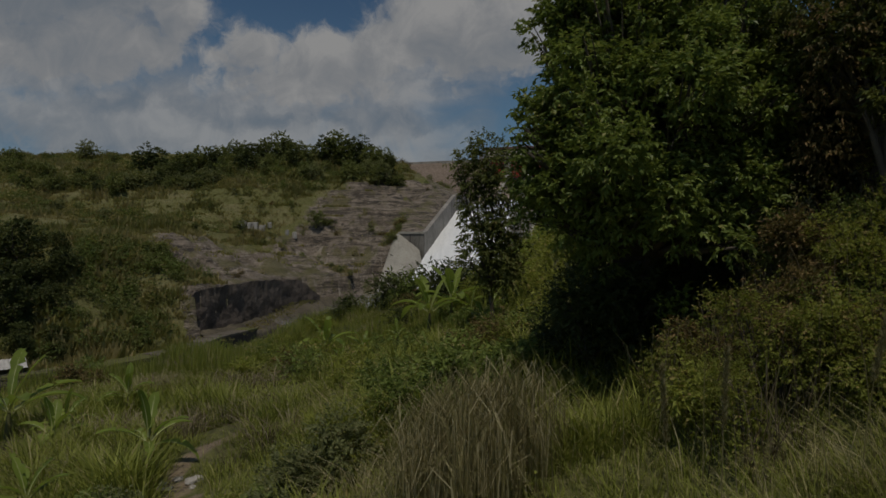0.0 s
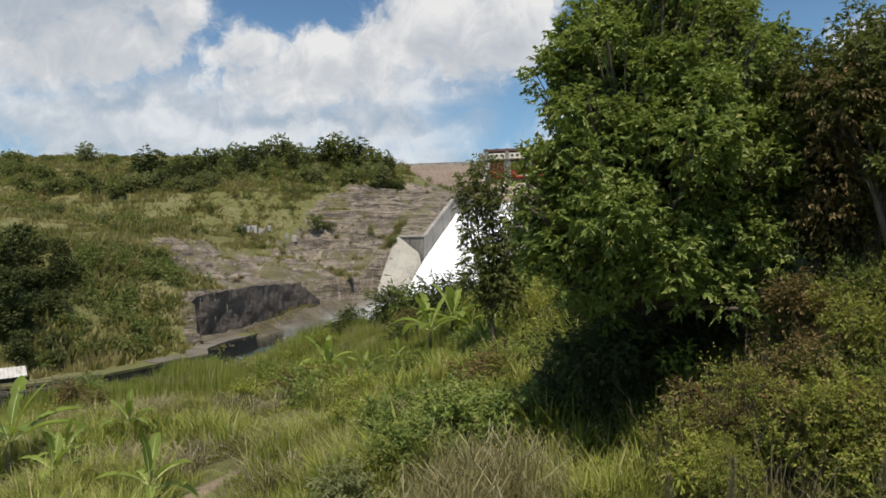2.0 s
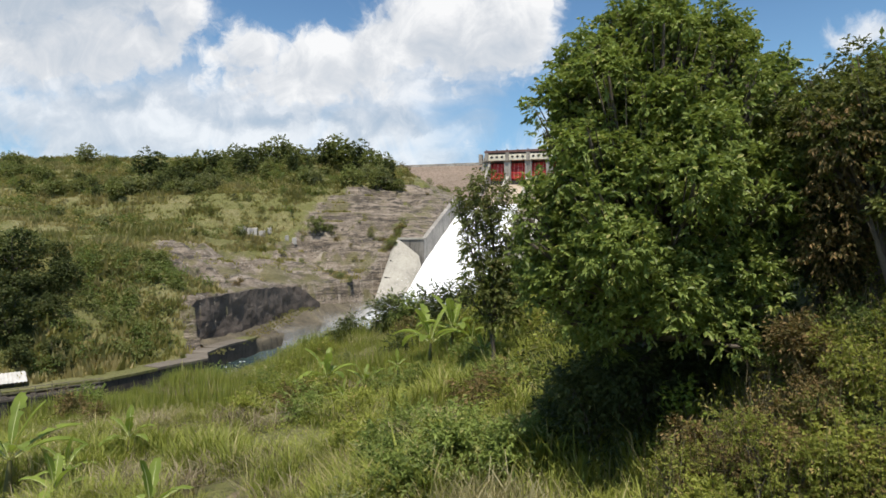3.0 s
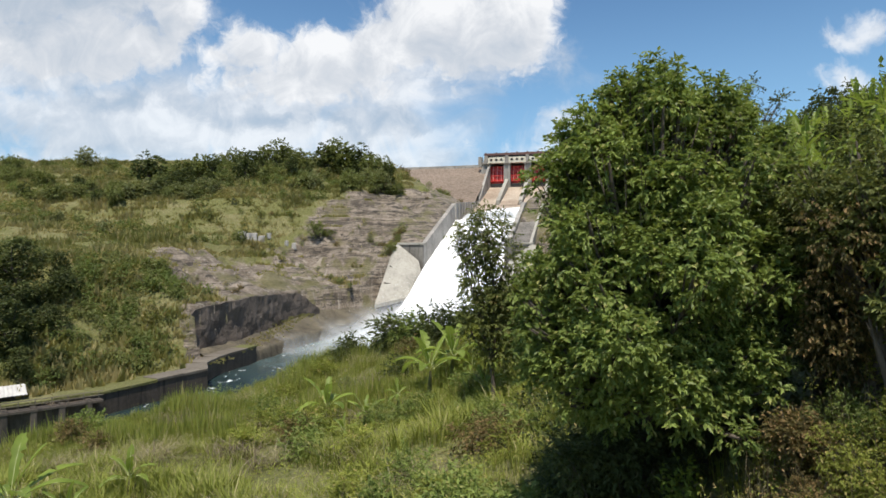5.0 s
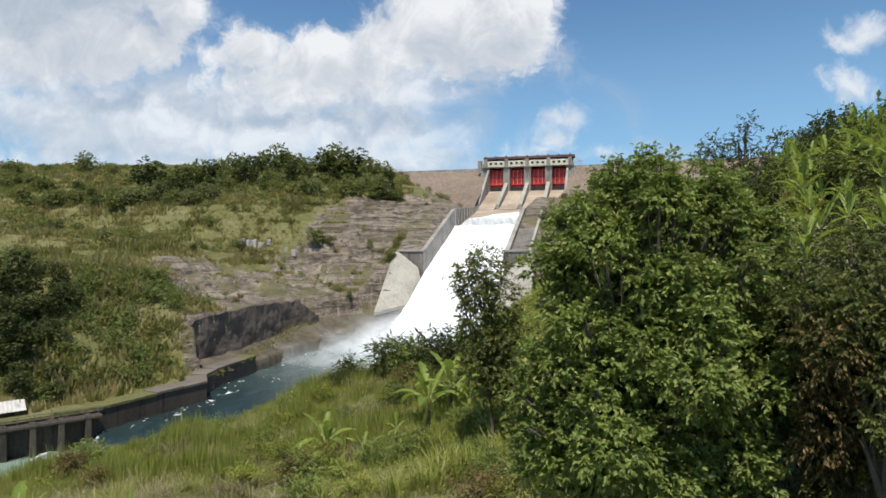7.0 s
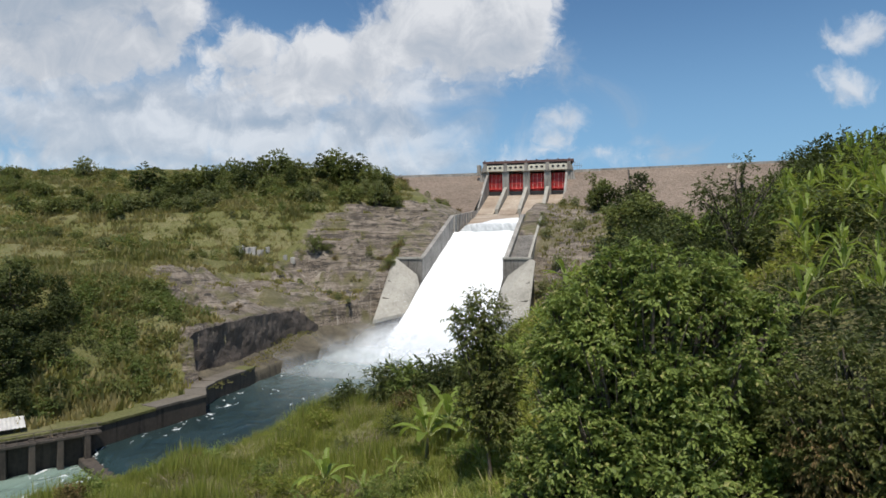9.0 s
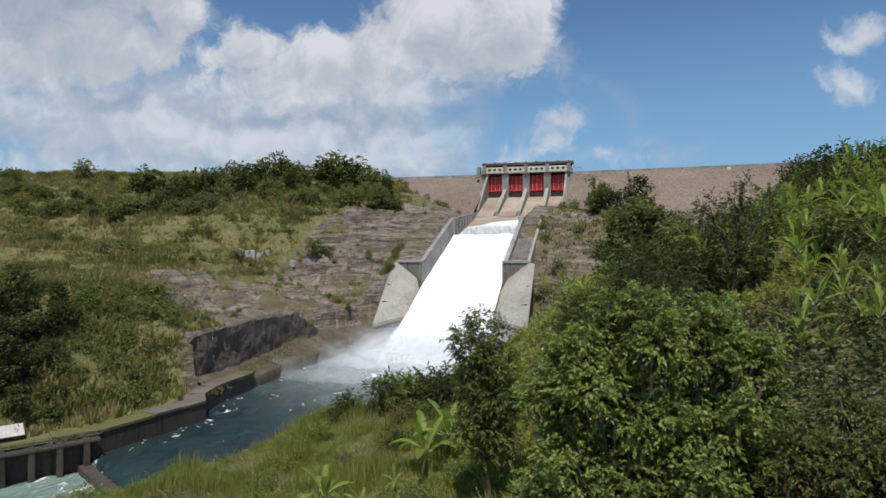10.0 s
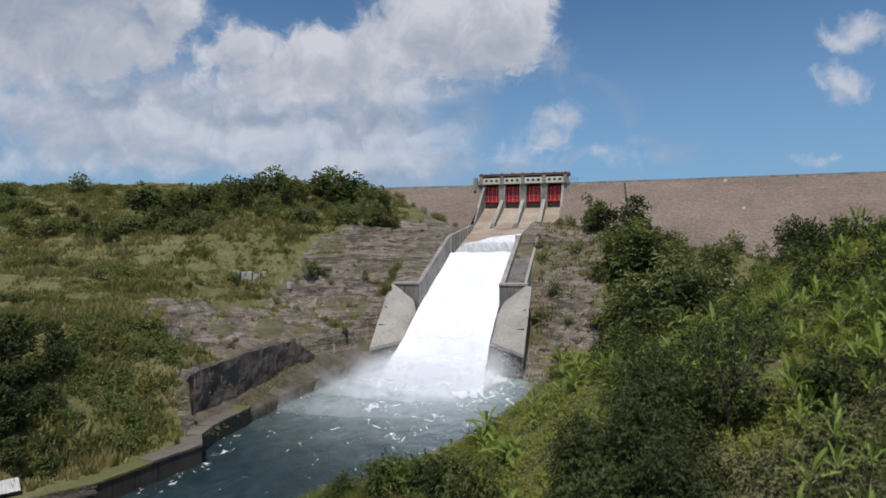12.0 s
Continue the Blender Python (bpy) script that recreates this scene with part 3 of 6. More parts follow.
def ground_height(x, y):
    s, u = local(x, y)
    z = np.maximum(near_hill(x, y), -22)
    z = np.maximum(z, np.where(s < 3, far_hill(x, y), -22))
    z = np.maximum(z, np.where(s > 3, near_abutment(x, y), -22))
    # the bed that the chute stands in
    half = np.interp(u, [-20, 40, 150, 175], [11.5, 11.5, 23.5, 23.5])
    inside = (1 - smooth(np.abs(s), half, half + 1.5)) * smooth(u, -30, -20) * (1 - smooth(u, 168, 172))
    z = z * (1 - inside) + np.minimum(z, chute_bed(u) - 2.5) * inside
    # the dam stands here, the land behind it is low
    z = np.where(u > 120, np.minimum(z, np.interp(u, [120, 150, 330], [60, 46, 36])), z)
    return z


# the trodden path on the near slope
def path_share(x, y):
    line = np.interp(y, [3, 9, 12.5, 14.5, 16, 18.5], [-3.0, -4.0, -5.3, -6.5, -6.4, -5.6])
    return (1 - smooth(np.abs(x - line), 0.18, 0.55)) * (1 - smooth(y, 17, 19)) * smooth(y, 2, 4)


def graded(stops):
    """Grid lines whose spacing changes from stretch to stretch."""
    out = [stops[0][0]]
    for (a, step), (b, _) in zip(stops[:-1], stops[1:]):
        n = max(1, round((b - a) / step))
        out.extend(np.linspace(a, b, n + 1)[1:])
    return np.array(out)


def build_ground():
    xs = graded([(-4500, 500), (-500, 25), (-220, 3), (-70, 0.8), (-20, 0.5), (20, 0.9), (60, 1.5), (120, 4), (300, 40), (500, 500), (4500, 0)])
    ys = graded([(-4000, 500), (-500, 60), (-60, 4), (-4, 0.5), (60, 1.0), (100, 0.75), (176, 1.1), (230, 2.2), (340, 10), (600, 500), (4800, 0)])
    x, y = np.meshgrid(xs, ys)
    z = ground_height(x, y)
    s, u = local(x, y)
    bare = cut_share(x, y)
    beside = smooth(s, 12, 14) * (1 - smooth(s, 34, 50)) * smooth(u, -30, -18) * (1 - smooth(u, 60, 90))
    upper = smooth(-s, 8, 13) * (1 - smooth(-s, 26, 42)) * smooth(u, 30, 50) * (1 - smooth(u, 105, 130))
    bare = np.maximum(np.maximum(bare * 0.74, beside * 0.80), 0.66 * upper)
    e = bank_distance(x, y)
    bare = np.maximum(bare, 0.9 * (1 - smooth(np.abs(e - 2.0), 1.5, 3.5)) * (1 - smooth(y, 170, 180)) * smooth(y, 88, 100))
    me = tri_mesh("ground", np.stack([x, y, z], -1).reshape(-1, 3), lattice(len(ys), len(xs)), GROUND, True, {"bare": bare, "path": path_share(x, y)})
    tagged(new("ground", me), "grassy hillsides with bedded rock cuts and a trodden path", "ground", kind="structure")


build_ground()


def build_river():
    xs, ys = graded([(-320, 8), (-90, 1.0), (60, 6), (120, 0)]), graded([(-120, 6), (20, 1.2), (190, 0)])
    x, y = np.meshgrid(xs, ys)
    s, u = local(x, y)
    near = np.hypot(s / 26, (u + 22) / 34)
    foam = 0.5 * np.clip(0.85 - near, 0, 1) + 0.17 * np.clip(1.8 - near, 0, 1)
    z = RIVER_Z + 0.35 * rough(x, y, 5, 4, 51) + 0.5 * foam * rough(x, y, 3, 3, 52)
    edge = bank_distance(x, y)
    foam = np.maximum(foam, 0.2 * (1 - smooth(np.abs(edge + 2.5 - 1.5 * rough(x, y, 9, 2, 5)), 0.5, 2.2)) * (y < 112) * (y > 66))
    over = 1 - smooth(x + y, 29.0, 32.0)
    z = z - 2.9 * over
    foam = np.maximum(foam, 0.35 * over)
    me = tri_mesh("river", np.stack([x, y, z], -1).reshape(-1, 3), lattice(len(ys), len(xs)), RIVER, True, {"foam": foam, "milk": 0.95 * np.clip(1.55 - 0.75 * near, 0, 1) ** 1.6})
    tagged(new("river", me), "turbid grey-green river with broken white foam", "river", kind="structure")
    xs, ys = np.arange(-95, -20, 0.7), np.arange(15, 84, 0.7)
    x, y = np.meshgrid(xs, ys)
    foam = 0.04 + 0.22 * (1 - smooth(np.hypot((x + 44) / 9, (y - 71) / 8), 0.2, 1.2))
    z = RIVER_Z - 1.5 + 0.45 * rough(x, y, 4, 4, 61) + 0.7 * foam * rough(x, y, 2.2, 3, 62)
    z = z - 2.2 * smooth(x + y, 30.5, 33.5)
    me = tri_mesh("water_below_weir", np.stack([x, y, z], -1).reshape(-1, 3), lattice(len(ys), len(xs)), POOL, True, {"foam": foam, "milk": 0.3 + foam})
    tagged(new("water_below_weir", me), "pale green foaming water below the low weir", "river", kind="structure")


build_river()

# ---- dam ----


# the right part of the dam bends downstream
BENT = 0.08


def build_dam():
    dam = tagged(new("dam"), "broad rockfill dam with a pinkish brown stone face", "dam", kind="structure")
    top_u, foot_z = 160.0, 4.0
    for name, s0, s1, lean in (("left_face", -190.0, -20.9, 2.0), ("right_face", 20.9, 420.0, 2.0)):
        ss = np.linspace(s0, s1, round((s1 - s0) / 1.6) + 1)
        kk = np.linspace(0, 1, 60)
        s, k = np.meshgrid(ss, kk)
        z = CREST_Z + (foot_z - CREST_Z) * k
        u = top_u - lean * (CREST_Z - z) - np.maximum(s - 27, 0) * BENT
        u = u + 0.45 * rough(s, z * 2.2, 1.7, 3, 71) + 0.7 * rough(s, z * 2, 30, 3, 72)
        xyz = np.stack([END_X + s * CS + u * SN, END_Y - s * SN + u * CS, z], -1).reshape(-1, 3)
        part("rockfill_face", tri_mesh(name, xyz, lattice(len(kk), len(ss)), RIPRAP, False), dam)
        n = 24
        for i in range(n):
            a, b = s0 + (s1 - s0) * i / n, s0 + (s1 - s0) * (i + 1) / n - 0.12
            pts = [spill(p, q, r) for p in (a, b) for q in (top_u - max(p - 27, 0) * BENT - 0.3, top_u - max(p - 27, 0) * BENT + 0.4) for r in (CREST_Z - 0.6, CREST_Z + 1.0)]
            part("parapet", hull_mesh("parapet", pts, CONCRETE, 0.03), dam)
        pts = [spill(p, q, r) for p in (s0, s1) for q in (top_u - max(p - 27, 0) * BENT + 0.4, top_u - max(p - 27, 0) * BENT + 11) for r in (CREST_Z - 4, CREST_Z)]
        part("crest_road", hull_mesh("crest_road", pts, CONCRETE, 0.0), dam)
    # a drain that runs down the face
    for s in (52.0,):
        pts = []
        for z in (CREST_Z - 0.5, 12.0):
            u = top_u - 2.0 * (CREST_Z - z) - (s - 27) * BENT
            pts += [spill(s + d, u + e, z) for d in (-0.45, 0.45) for e in (-1.3, 0.8)]
        part("face_drain", hull_mesh("face_drain", pts, CONCRETE_DARK, 0.03), dam, "dark concrete drain down the face")


build_dam()
for s, z in ((100.5, 34.5), (104.0, 13.5), (99.0, 50.0)):
    u = 160.0 - 2.0 * (CREST_Z - z) - (s - 27) * BENT
    ob = tagged(new("marker_block", box_mesh("marker_block", (1.5, 1.4, 1.3), CREAM, 0.1, (0, 0, 0.2))), "small white painted marker block on the dam face", "marker", "markers of the dam")
    ob.matrix_world = Matrix.Translation(spill(s, u - 0.3, z)) @ Matrix.Rotation(-TURNED, 4, "Z")

# ---- spillway ----
GATE_U, PITCH, BAY = 151.0, 11.1, 7.5
SILL_Z = 38.6


def wall_strip(name, inner, mat, thick, depth=9.0, rib=0.0):
    """A wall along a line of (s, u, top), solid, with its outer side towards plus thick."""
    out = []
    for (s0, u0, z0), (s1, u1, z1) in zip(inner[:-1], inner[1:]):
        pts = []
        for s, u, z in ((s0, u0, z0), (s1, u1, z1)):
            pts += [spill(s, u, z), spill(s + thick, u, z), spill(s, u, z - depth), spill(s + thick, u, z - depth)]
        out.append(hull_mesh(name, pts, mat, 0.05))
    return out


def between(a, b, n):
    return [tuple(np.array(a) + (np.array(b) - np.array(a)) * i / n) for i in range(n + 1)]


def build_spillway():
    chute = tagged(new("spillway_chute"), "concrete spillway chute with high side walls", "spillway", kind="structure")
    for sign in (-1, 1):
        line = between((11.7, -2.0, 6.8), (11.7, 36.0, 21.6), 8) + between((11.7, 36.0, 21.6), (20.7, 120.0, 28.8), 9)[1:] + between((20.7, 120.0, 28.8), (23.5, 146.0, 31.0), 3)[1:]
        line = [(sign * s, u, z) for s, u, z in line]
        for me in wall_strip("side_wall", line, CONCRETE, sign * 1.3, 9.0):
            part("side_wall", me, chute)
        # piers of the wall, seen as upright ribs
        for s, u, z in line[8:-1:1]:
            pts = [spill(s - sign * d, u + e, z + f) for d in (0.0, 0.5) for e in (-0.35, 0.35) for f in (-6.5, 0.25)]
            part("rib", hull_mesh("rib", pts, CONCRETE, 0.05), chute)
        # head wall and wing at the chute's end
        pts = [spill(sign * s, u, z) for s in (11.75, 19.6) for u in (-2.4, 1.4) for z in (-16, 7.0)]
        part("head_wall", hull_mesh("head_wall", pts, CONCRETE_GREY, 0.08), chute, "grey streaked concrete head wall")
        pts = [spill(sign * s, u, z) for s in (11.7, 19.7) for u in (-2.7, 1.5) for z in (6.9, 7.5)]
        part("head_wall_coping", hull_mesh("head_wall_coping", pts, CONCRETE_WING, 0.05), chute)
        corners = [(19.5, -2.4, 7.2), (13.2, -2.5, 2.4), (11.6, -5.0, -1.0), (11.6, -15.0, -7.0), (20.6, -18.5, -9.2), (20.8, -2.4, 6.6)]
        pts = [spill(sign * s, u, z) for s, u, z in corners] + [spill(sign * s, u, z - 1.0) for s, u, z in corners]
        part("wing_wall", hull_mesh("wing_wall", pts, CONCRETE_WING, 0.1), chute, "pale sloping concrete wing wall")
        # footing coloured dark to stand for the shaded recess below the wing
        pts = [spill(sign * (15.8 + (s - 15.8) * 0.94), -8 + (u + 8) * 0.94, z - 0.9) for s, u, z in corners]
        pts += [Vector((p.x, p.y, -18)) for p in pts]
        part("wing_footing", hull_mesh("wing_footing", pts, CONCRETE_DARK, 0.1), chute, "wet concrete footing, darkened for the shade under the wing")
        # pour lines of the wing
        for k in (0.38, 0.66):
            a = Vector(spill(sign * 19.9, -2.4 - 16.0 * k, 7.2 - 16.3 * k + 0.03))
            b = Vector(spill(sign * 11.8, -5.0 - 10.0 * k, -1.0 - 6.0 * k + 0.03))
            pts = [p + Vector((0, dy, dz)) for p in (a, b) for dy in (0, -0.25) for dz in (-0.3, 0.08)]
            part("pour_joint", hull_mesh("pour_joint", pts, CONCRETE_DARK, 0.0), chute)
    # strip of backfill with a kerb beside the near wall
    for (s0, u0, z0), (s1, u1, z1) in zip(between((13.1, -2, 6.0), (13.1, 36, 20.8), 4)[:-1], between((13.1, -2, 6.0), (13.1, 36, 20.8), 4)[1:]):
        pts = [spill(s, u, z + d) for s, u, z in ((s0, u0, z0), (s1, u1, z1), (s0 + 5.2, u0, z0), (s1 + 5.2, u1, z1)) for d in (-5, -0.6)]
        part("backfill", hull_mesh("backfill", pts, CONCRETE_GREY, 0.03), chute)
        pts = [spill(s, u, z + d) for s, u, z in ((s0 + 5.2, u0, z0), (s1 + 5.2, u1, z1), (s0 + 6.0, u0, z0), (s1 + 6.0, u1, z1)) for d in (-6, 0.3)]
        part("kerb", hull_mesh("kerb", pts, CONCRETE_WING, 0.04), chute)
    # floor slabs, upper fan and lower chute
    for (u0, u1, n) in ((-16.0, 36.0, 6), (36.0, 146.0, 9)):
        for i in range(n):
            a, b = u0 + (u1 - u0) * i / n, u0 + (u1 - u0) * (i + 1) / n - 0.08
            pts = []
            for u in (a, b):
                half = float(np.interp(u, [36, 146], [11.8, 23.4]))
                z = float(chute_bed(u))
                pts += [spill(q, u, z + d) for q in (-half, half) for d in (-1.5, 0.0)]
            part("floor_slab", hull_mesh("floor_slab", pts, APRON, 0.04), chute, "stained brown concrete slab")

    gatehouse = tagged(new("gatehouse"), "spillway gatehouse with four red gates under a cream gallery", "gatehouse", kind="structure")

    def block(name, s0, s1, u0, u1, z0, z1, mat, parent, bevel=0.08, label=""):
        pts = [spill(s, u, z) for s in (s0, s1) for u in (u0, u1) for z in (z0, z1)]
        return part(name, hull_mesh(name, pts, mat, bevel), parent, label)

    # piers, the outer two broad and battered
    for i in range(5):
        c = (i - 2) * PITCH
        if i in (0, 4):
            out = -1 if i == 0 else 1
            a, b = c - out * 1.9, c + out * 1.6
            pts = [spill(s, u, z) for s, z in ((a, 53.5), (b, 53.5), (a, 34.0), (b + out * 4.5, 34.0)) for u in (GATE_U - 1.5, GATE_U + 12)]
            pier = part("pier", hull_mesh("pier", pts, CONCRETE, 0.1), gatehouse, "pale battered concrete end pier")
            pts = [spill(s, u, z) for s, u, z in ((a, GATE_U - 1.4, 50), (a + out * 1.2, GATE_U - 1.4, 50), (a, GATE_U - 28, 30.5), (a + out * 1.2, GATE_U - 28, 30.5),
                                                  (a, GATE_U - 1.4, 29), (a + out * 1.2, GATE_U - 1.4, 29), (a, GATE_U - 28, 25), (a + out * 1.2, GATE_U - 28, 25))]
            part("training_wall", hull_mesh("training_wall", pts, CONCRETE, 0.05), gatehouse)
        else:
            pier = block("pier", c - 1.8, c + 1.8, GATE_U - 1.5, GATE_U + 12, 34, 53.0, CONCRETE, gatehouse, 0.25)
            pts = [spill(c + d, u, z) for d in (-0.9, 0.9) for u, z in ((GATE_U - 1.6, 43.0), (GATE_U - 1.6, 33), (GATE_U - 30, 29.4), (GATE_U - 30, 25))]
            part("pier_tail", hull_mesh("pier_tail", pts, CONCRETE_WING, 0.08), gatehouse)
        block("pier_cap", c - 2.1, c + 2.1, GATE_U - 2.0, GATE_U - 0.2, 51.0, 52.0, CONCRETE, pier, 0.05)
        block("post", c - 0.9, c + 0.9, GATE_U - 2.6, GATE_U - 1.0, 51.2, 55.6, CONCRETE, gatehouse, 0.05)
    for i in range(4):
        c = (i - 1.5) * PITCH
        gate = tagged(new("radial_gate"), "closed red steel radial gate with upright ribs", "gate", "gates of the spillway")
        gate.matrix_world = Matrix.Translation(spill(c, GATE_U, SILL_Z)) @ Matrix.Rotation(-TURNED, 4, "Z")
        # curved skin plate
        w = BAY / 2 - 0.12
        angles = np.linspace(-0.36, 0.42, 12)
        radius, hub = 15.0, 5.6
        v, f = [], []
        for k, a in enumerate(angles):
            yy, zz = 14.2 + 1.6 - radius * math.cos(a), hub + radius * math.sin(a)
            v += [(-w, yy, zz), (w, yy, zz), (w, yy + 0.25, zz), (-w, yy + 0.25, zz)]
        for k in range(len(angles) - 1):
            o = 4 * k
            for p, q in ((0, 1), (1, 2), (2, 3), (3, 0)):
                f += [(o + p, o + q, o + 4 + q), (o + p, o + 4 + q, o + 4 + p)]
        part("skin_plate", tri_mesh("skin_plate", v, f, RED, True), gate)
        for k in range(7):
            bx = -w + 0.3 + (2 * w - 0.6) * k / 6
            v, f = [], []
            for a in angles[3:]:
                yy, zz = 15.8 - radius * math.cos(a), hub + radius * math.sin(a)
                v += [(bx - 0.19, yy - 0.45, zz), (bx + 0.19, yy - 0.45, zz), (bx + 0.19, yy, zz), (bx - 0.19, yy, zz)]
            for j in range(len(angles[3:]) - 1):
                o = 4 * j
                for p, q in ((0, 1), (1, 2), (2, 3), (3, 0)):
                    f += [(o + p, o + q, o + 4 + q), (o + p, o + 4 + q, o + 4 + p)]
            part("rib", tri_mesh("rib", v, f, RED_PALE if k % 2 else RED), gate)
        for zz in (3.6, 6.4, 9.4):
            yy = 15.8 - math.sqrt(radius ** 2 - (zz - hub) ** 2)
            part("cross_beam", box_mesh("cross_beam", (2 * w, 0.5, 0.45), RED, 0.05, (0, yy - 0.3, zz)), gate)
        part("bottom_seal", box_mesh("bottom_seal", (2 * w + 0.1, 0.5, 2.3), BLACK, 0.05, (0, 0.9, 1.15)), gate, "black stained bottom edge")
        # black slab puts the bay's shade behind the gate
        block("recess_shade", c - BAY / 2, c + BAY / 2, GATE_U + 7, GATE_U + 8, SILL_Z - 2, 53, BLACK, gatehouse, 0.0)
        block("sill", c - BAY / 2, c + BAY / 2, GATE_U - 2.2, GATE_U + 3, SILL_Z - 3, SILL_Z - 0.1, APRON, gatehouse, 0.1)
        # steep slab under the gate
        pts = [spill(q, u, z) for q in (c - BAY / 2 - 0.6, c + BAY / 2 + 0.6) for u, z in ((GATE_U - 2, SILL_Z - 0.15), (GATE_U - 2, SILL_Z - 8), (GATE_U - 33, 26.8), (GATE_U - 33, 24))]
        part("bay_slab", hull_mesh("bay_slab", pts, APRON, 0.05), gatehouse, "ochre stained concrete slab")
        # gallery front with three round-ended openings, their inner shade shown by black discs
        gallery = block("gallery_panel", c - PITCH / 2 + 1.0, c + PITCH / 2 - 1.0, GATE_U - 2.2, GATE_U - 1.4, 51.5, 54.6, CREAM, gatehouse, 0.1, "cream painted gallery panel")
        for k in (-1, 0, 1):
            bm = bmesh.new()
            bmesh.ops.create_cone(bm, segments=14, radius1=0.62, radius2=0.62, depth=0.25, cap_ends=True)
            m = Matrix.Translation(spill(c + 2.75 * k, GATE_U - 2.22, 53.3)) @ Matrix.Rotation(-TURNED, 4, "Z") @ Matrix.Rotation(radians(90), 4, "X") @ Matrix.Diagonal((1.25, 1, 1, 1))
            bmesh.ops.transform(bm, matrix=m, verts=bm.verts)
            part("opening", finish(bm, "opening", BLACK), gallery, "oval opening, its dark inside shown by a black disc")
    for sign in (-1, 1):
        pts = [spill(sign * s, u, z) for s in (21.5, 50.0) for u, z in ((GATE_U + 7.5, 30), (GATE_U + 7.5, CREST_Z), (GATE_U + 20, 30), (GATE_U + 20, CREST_Z))]
        part("abutment", hull_mesh("abutment", pts, CONCRETE, 0.1), gatehouse)
    block("bridge_deck", -2 * PITCH - 1.5, 2 * PITCH + 1.5, GATE_U - 1.4, GATE_U + 11, 51.6, 54.4, CREAM, gatehouse, 0.1)
    block("roof_beam", -2 * PITCH - 1.2, 2 * PITCH + 2.4, GATE_U - 2.3, GATE_U + 4, 55.6, 56.9, MAROON, gatehouse, 0.15, "maroon roof slab")
    block("roof_band", -2 * PITCH - 0.4, 2 * PITCH + 1.6, GATE_U - 1.9, GATE_U + 3, 54.7, 55.6, BLACK, gatehouse, 0.02)
    for i in range(9):
        s = (i - 4) * PITCH / 2
        block("roof_stub", s - 0.35, s + 0.35, GATE_U - 2.5, GATE_U - 1.6, 56.9, 57.3, MAROON, gatehouse, 0.04)
    block("stair_tower", -2 * PITCH - 4.6, -2 * PITCH - 2.6, GATE_U - 1.0, GATE_U + 2, 50, 55.4, CONCRETE, gatehouse, 0.1)
    for k in range(5):
        s = 2 * PITCH + 2.6 + 0.9 * k
        block("railing_post", s - 0.07, s + 0.07, GATE_U - 1.0, GATE_U - 0.86, 51.5, 55.5 - 0.3 * k, STEEL, gatehouse, 0.0)
    block("railing", 2 * PITCH + 2.4, 2 * PITCH + 6.6, GATE_U - 1.0, GATE_U - 0.88, 53.2, 53.35, STEEL, gatehouse, 0.0)


build_spillway()


# bursts of spray: centre from the chute's end, half widths, drops
SPRAY = [(1, -20, -14, 11, 6, 8, 40000), (-1, -23, -14.5, 14, 8, 8, 80000), (-8, -28, -15, 14, 9, 4.5, 40000), (0, -33, -15.5, 19, 8, 3, 40000), (8, -22, -14, 8, 7, 6, 34000)]
# veils of spray: across from the chute's middle, upstream, half width, height, thickness
VEILS = [(2, -13, 13, 13, 1.5), (1, -20, 17, 15, 2.2), (0, -27, 20, 12, 2.3), (-3, -35, 25, 9, 2.0), (-8, -45, 30, 6, 0.8), (-15, -60, 33, 5, 0.4)]


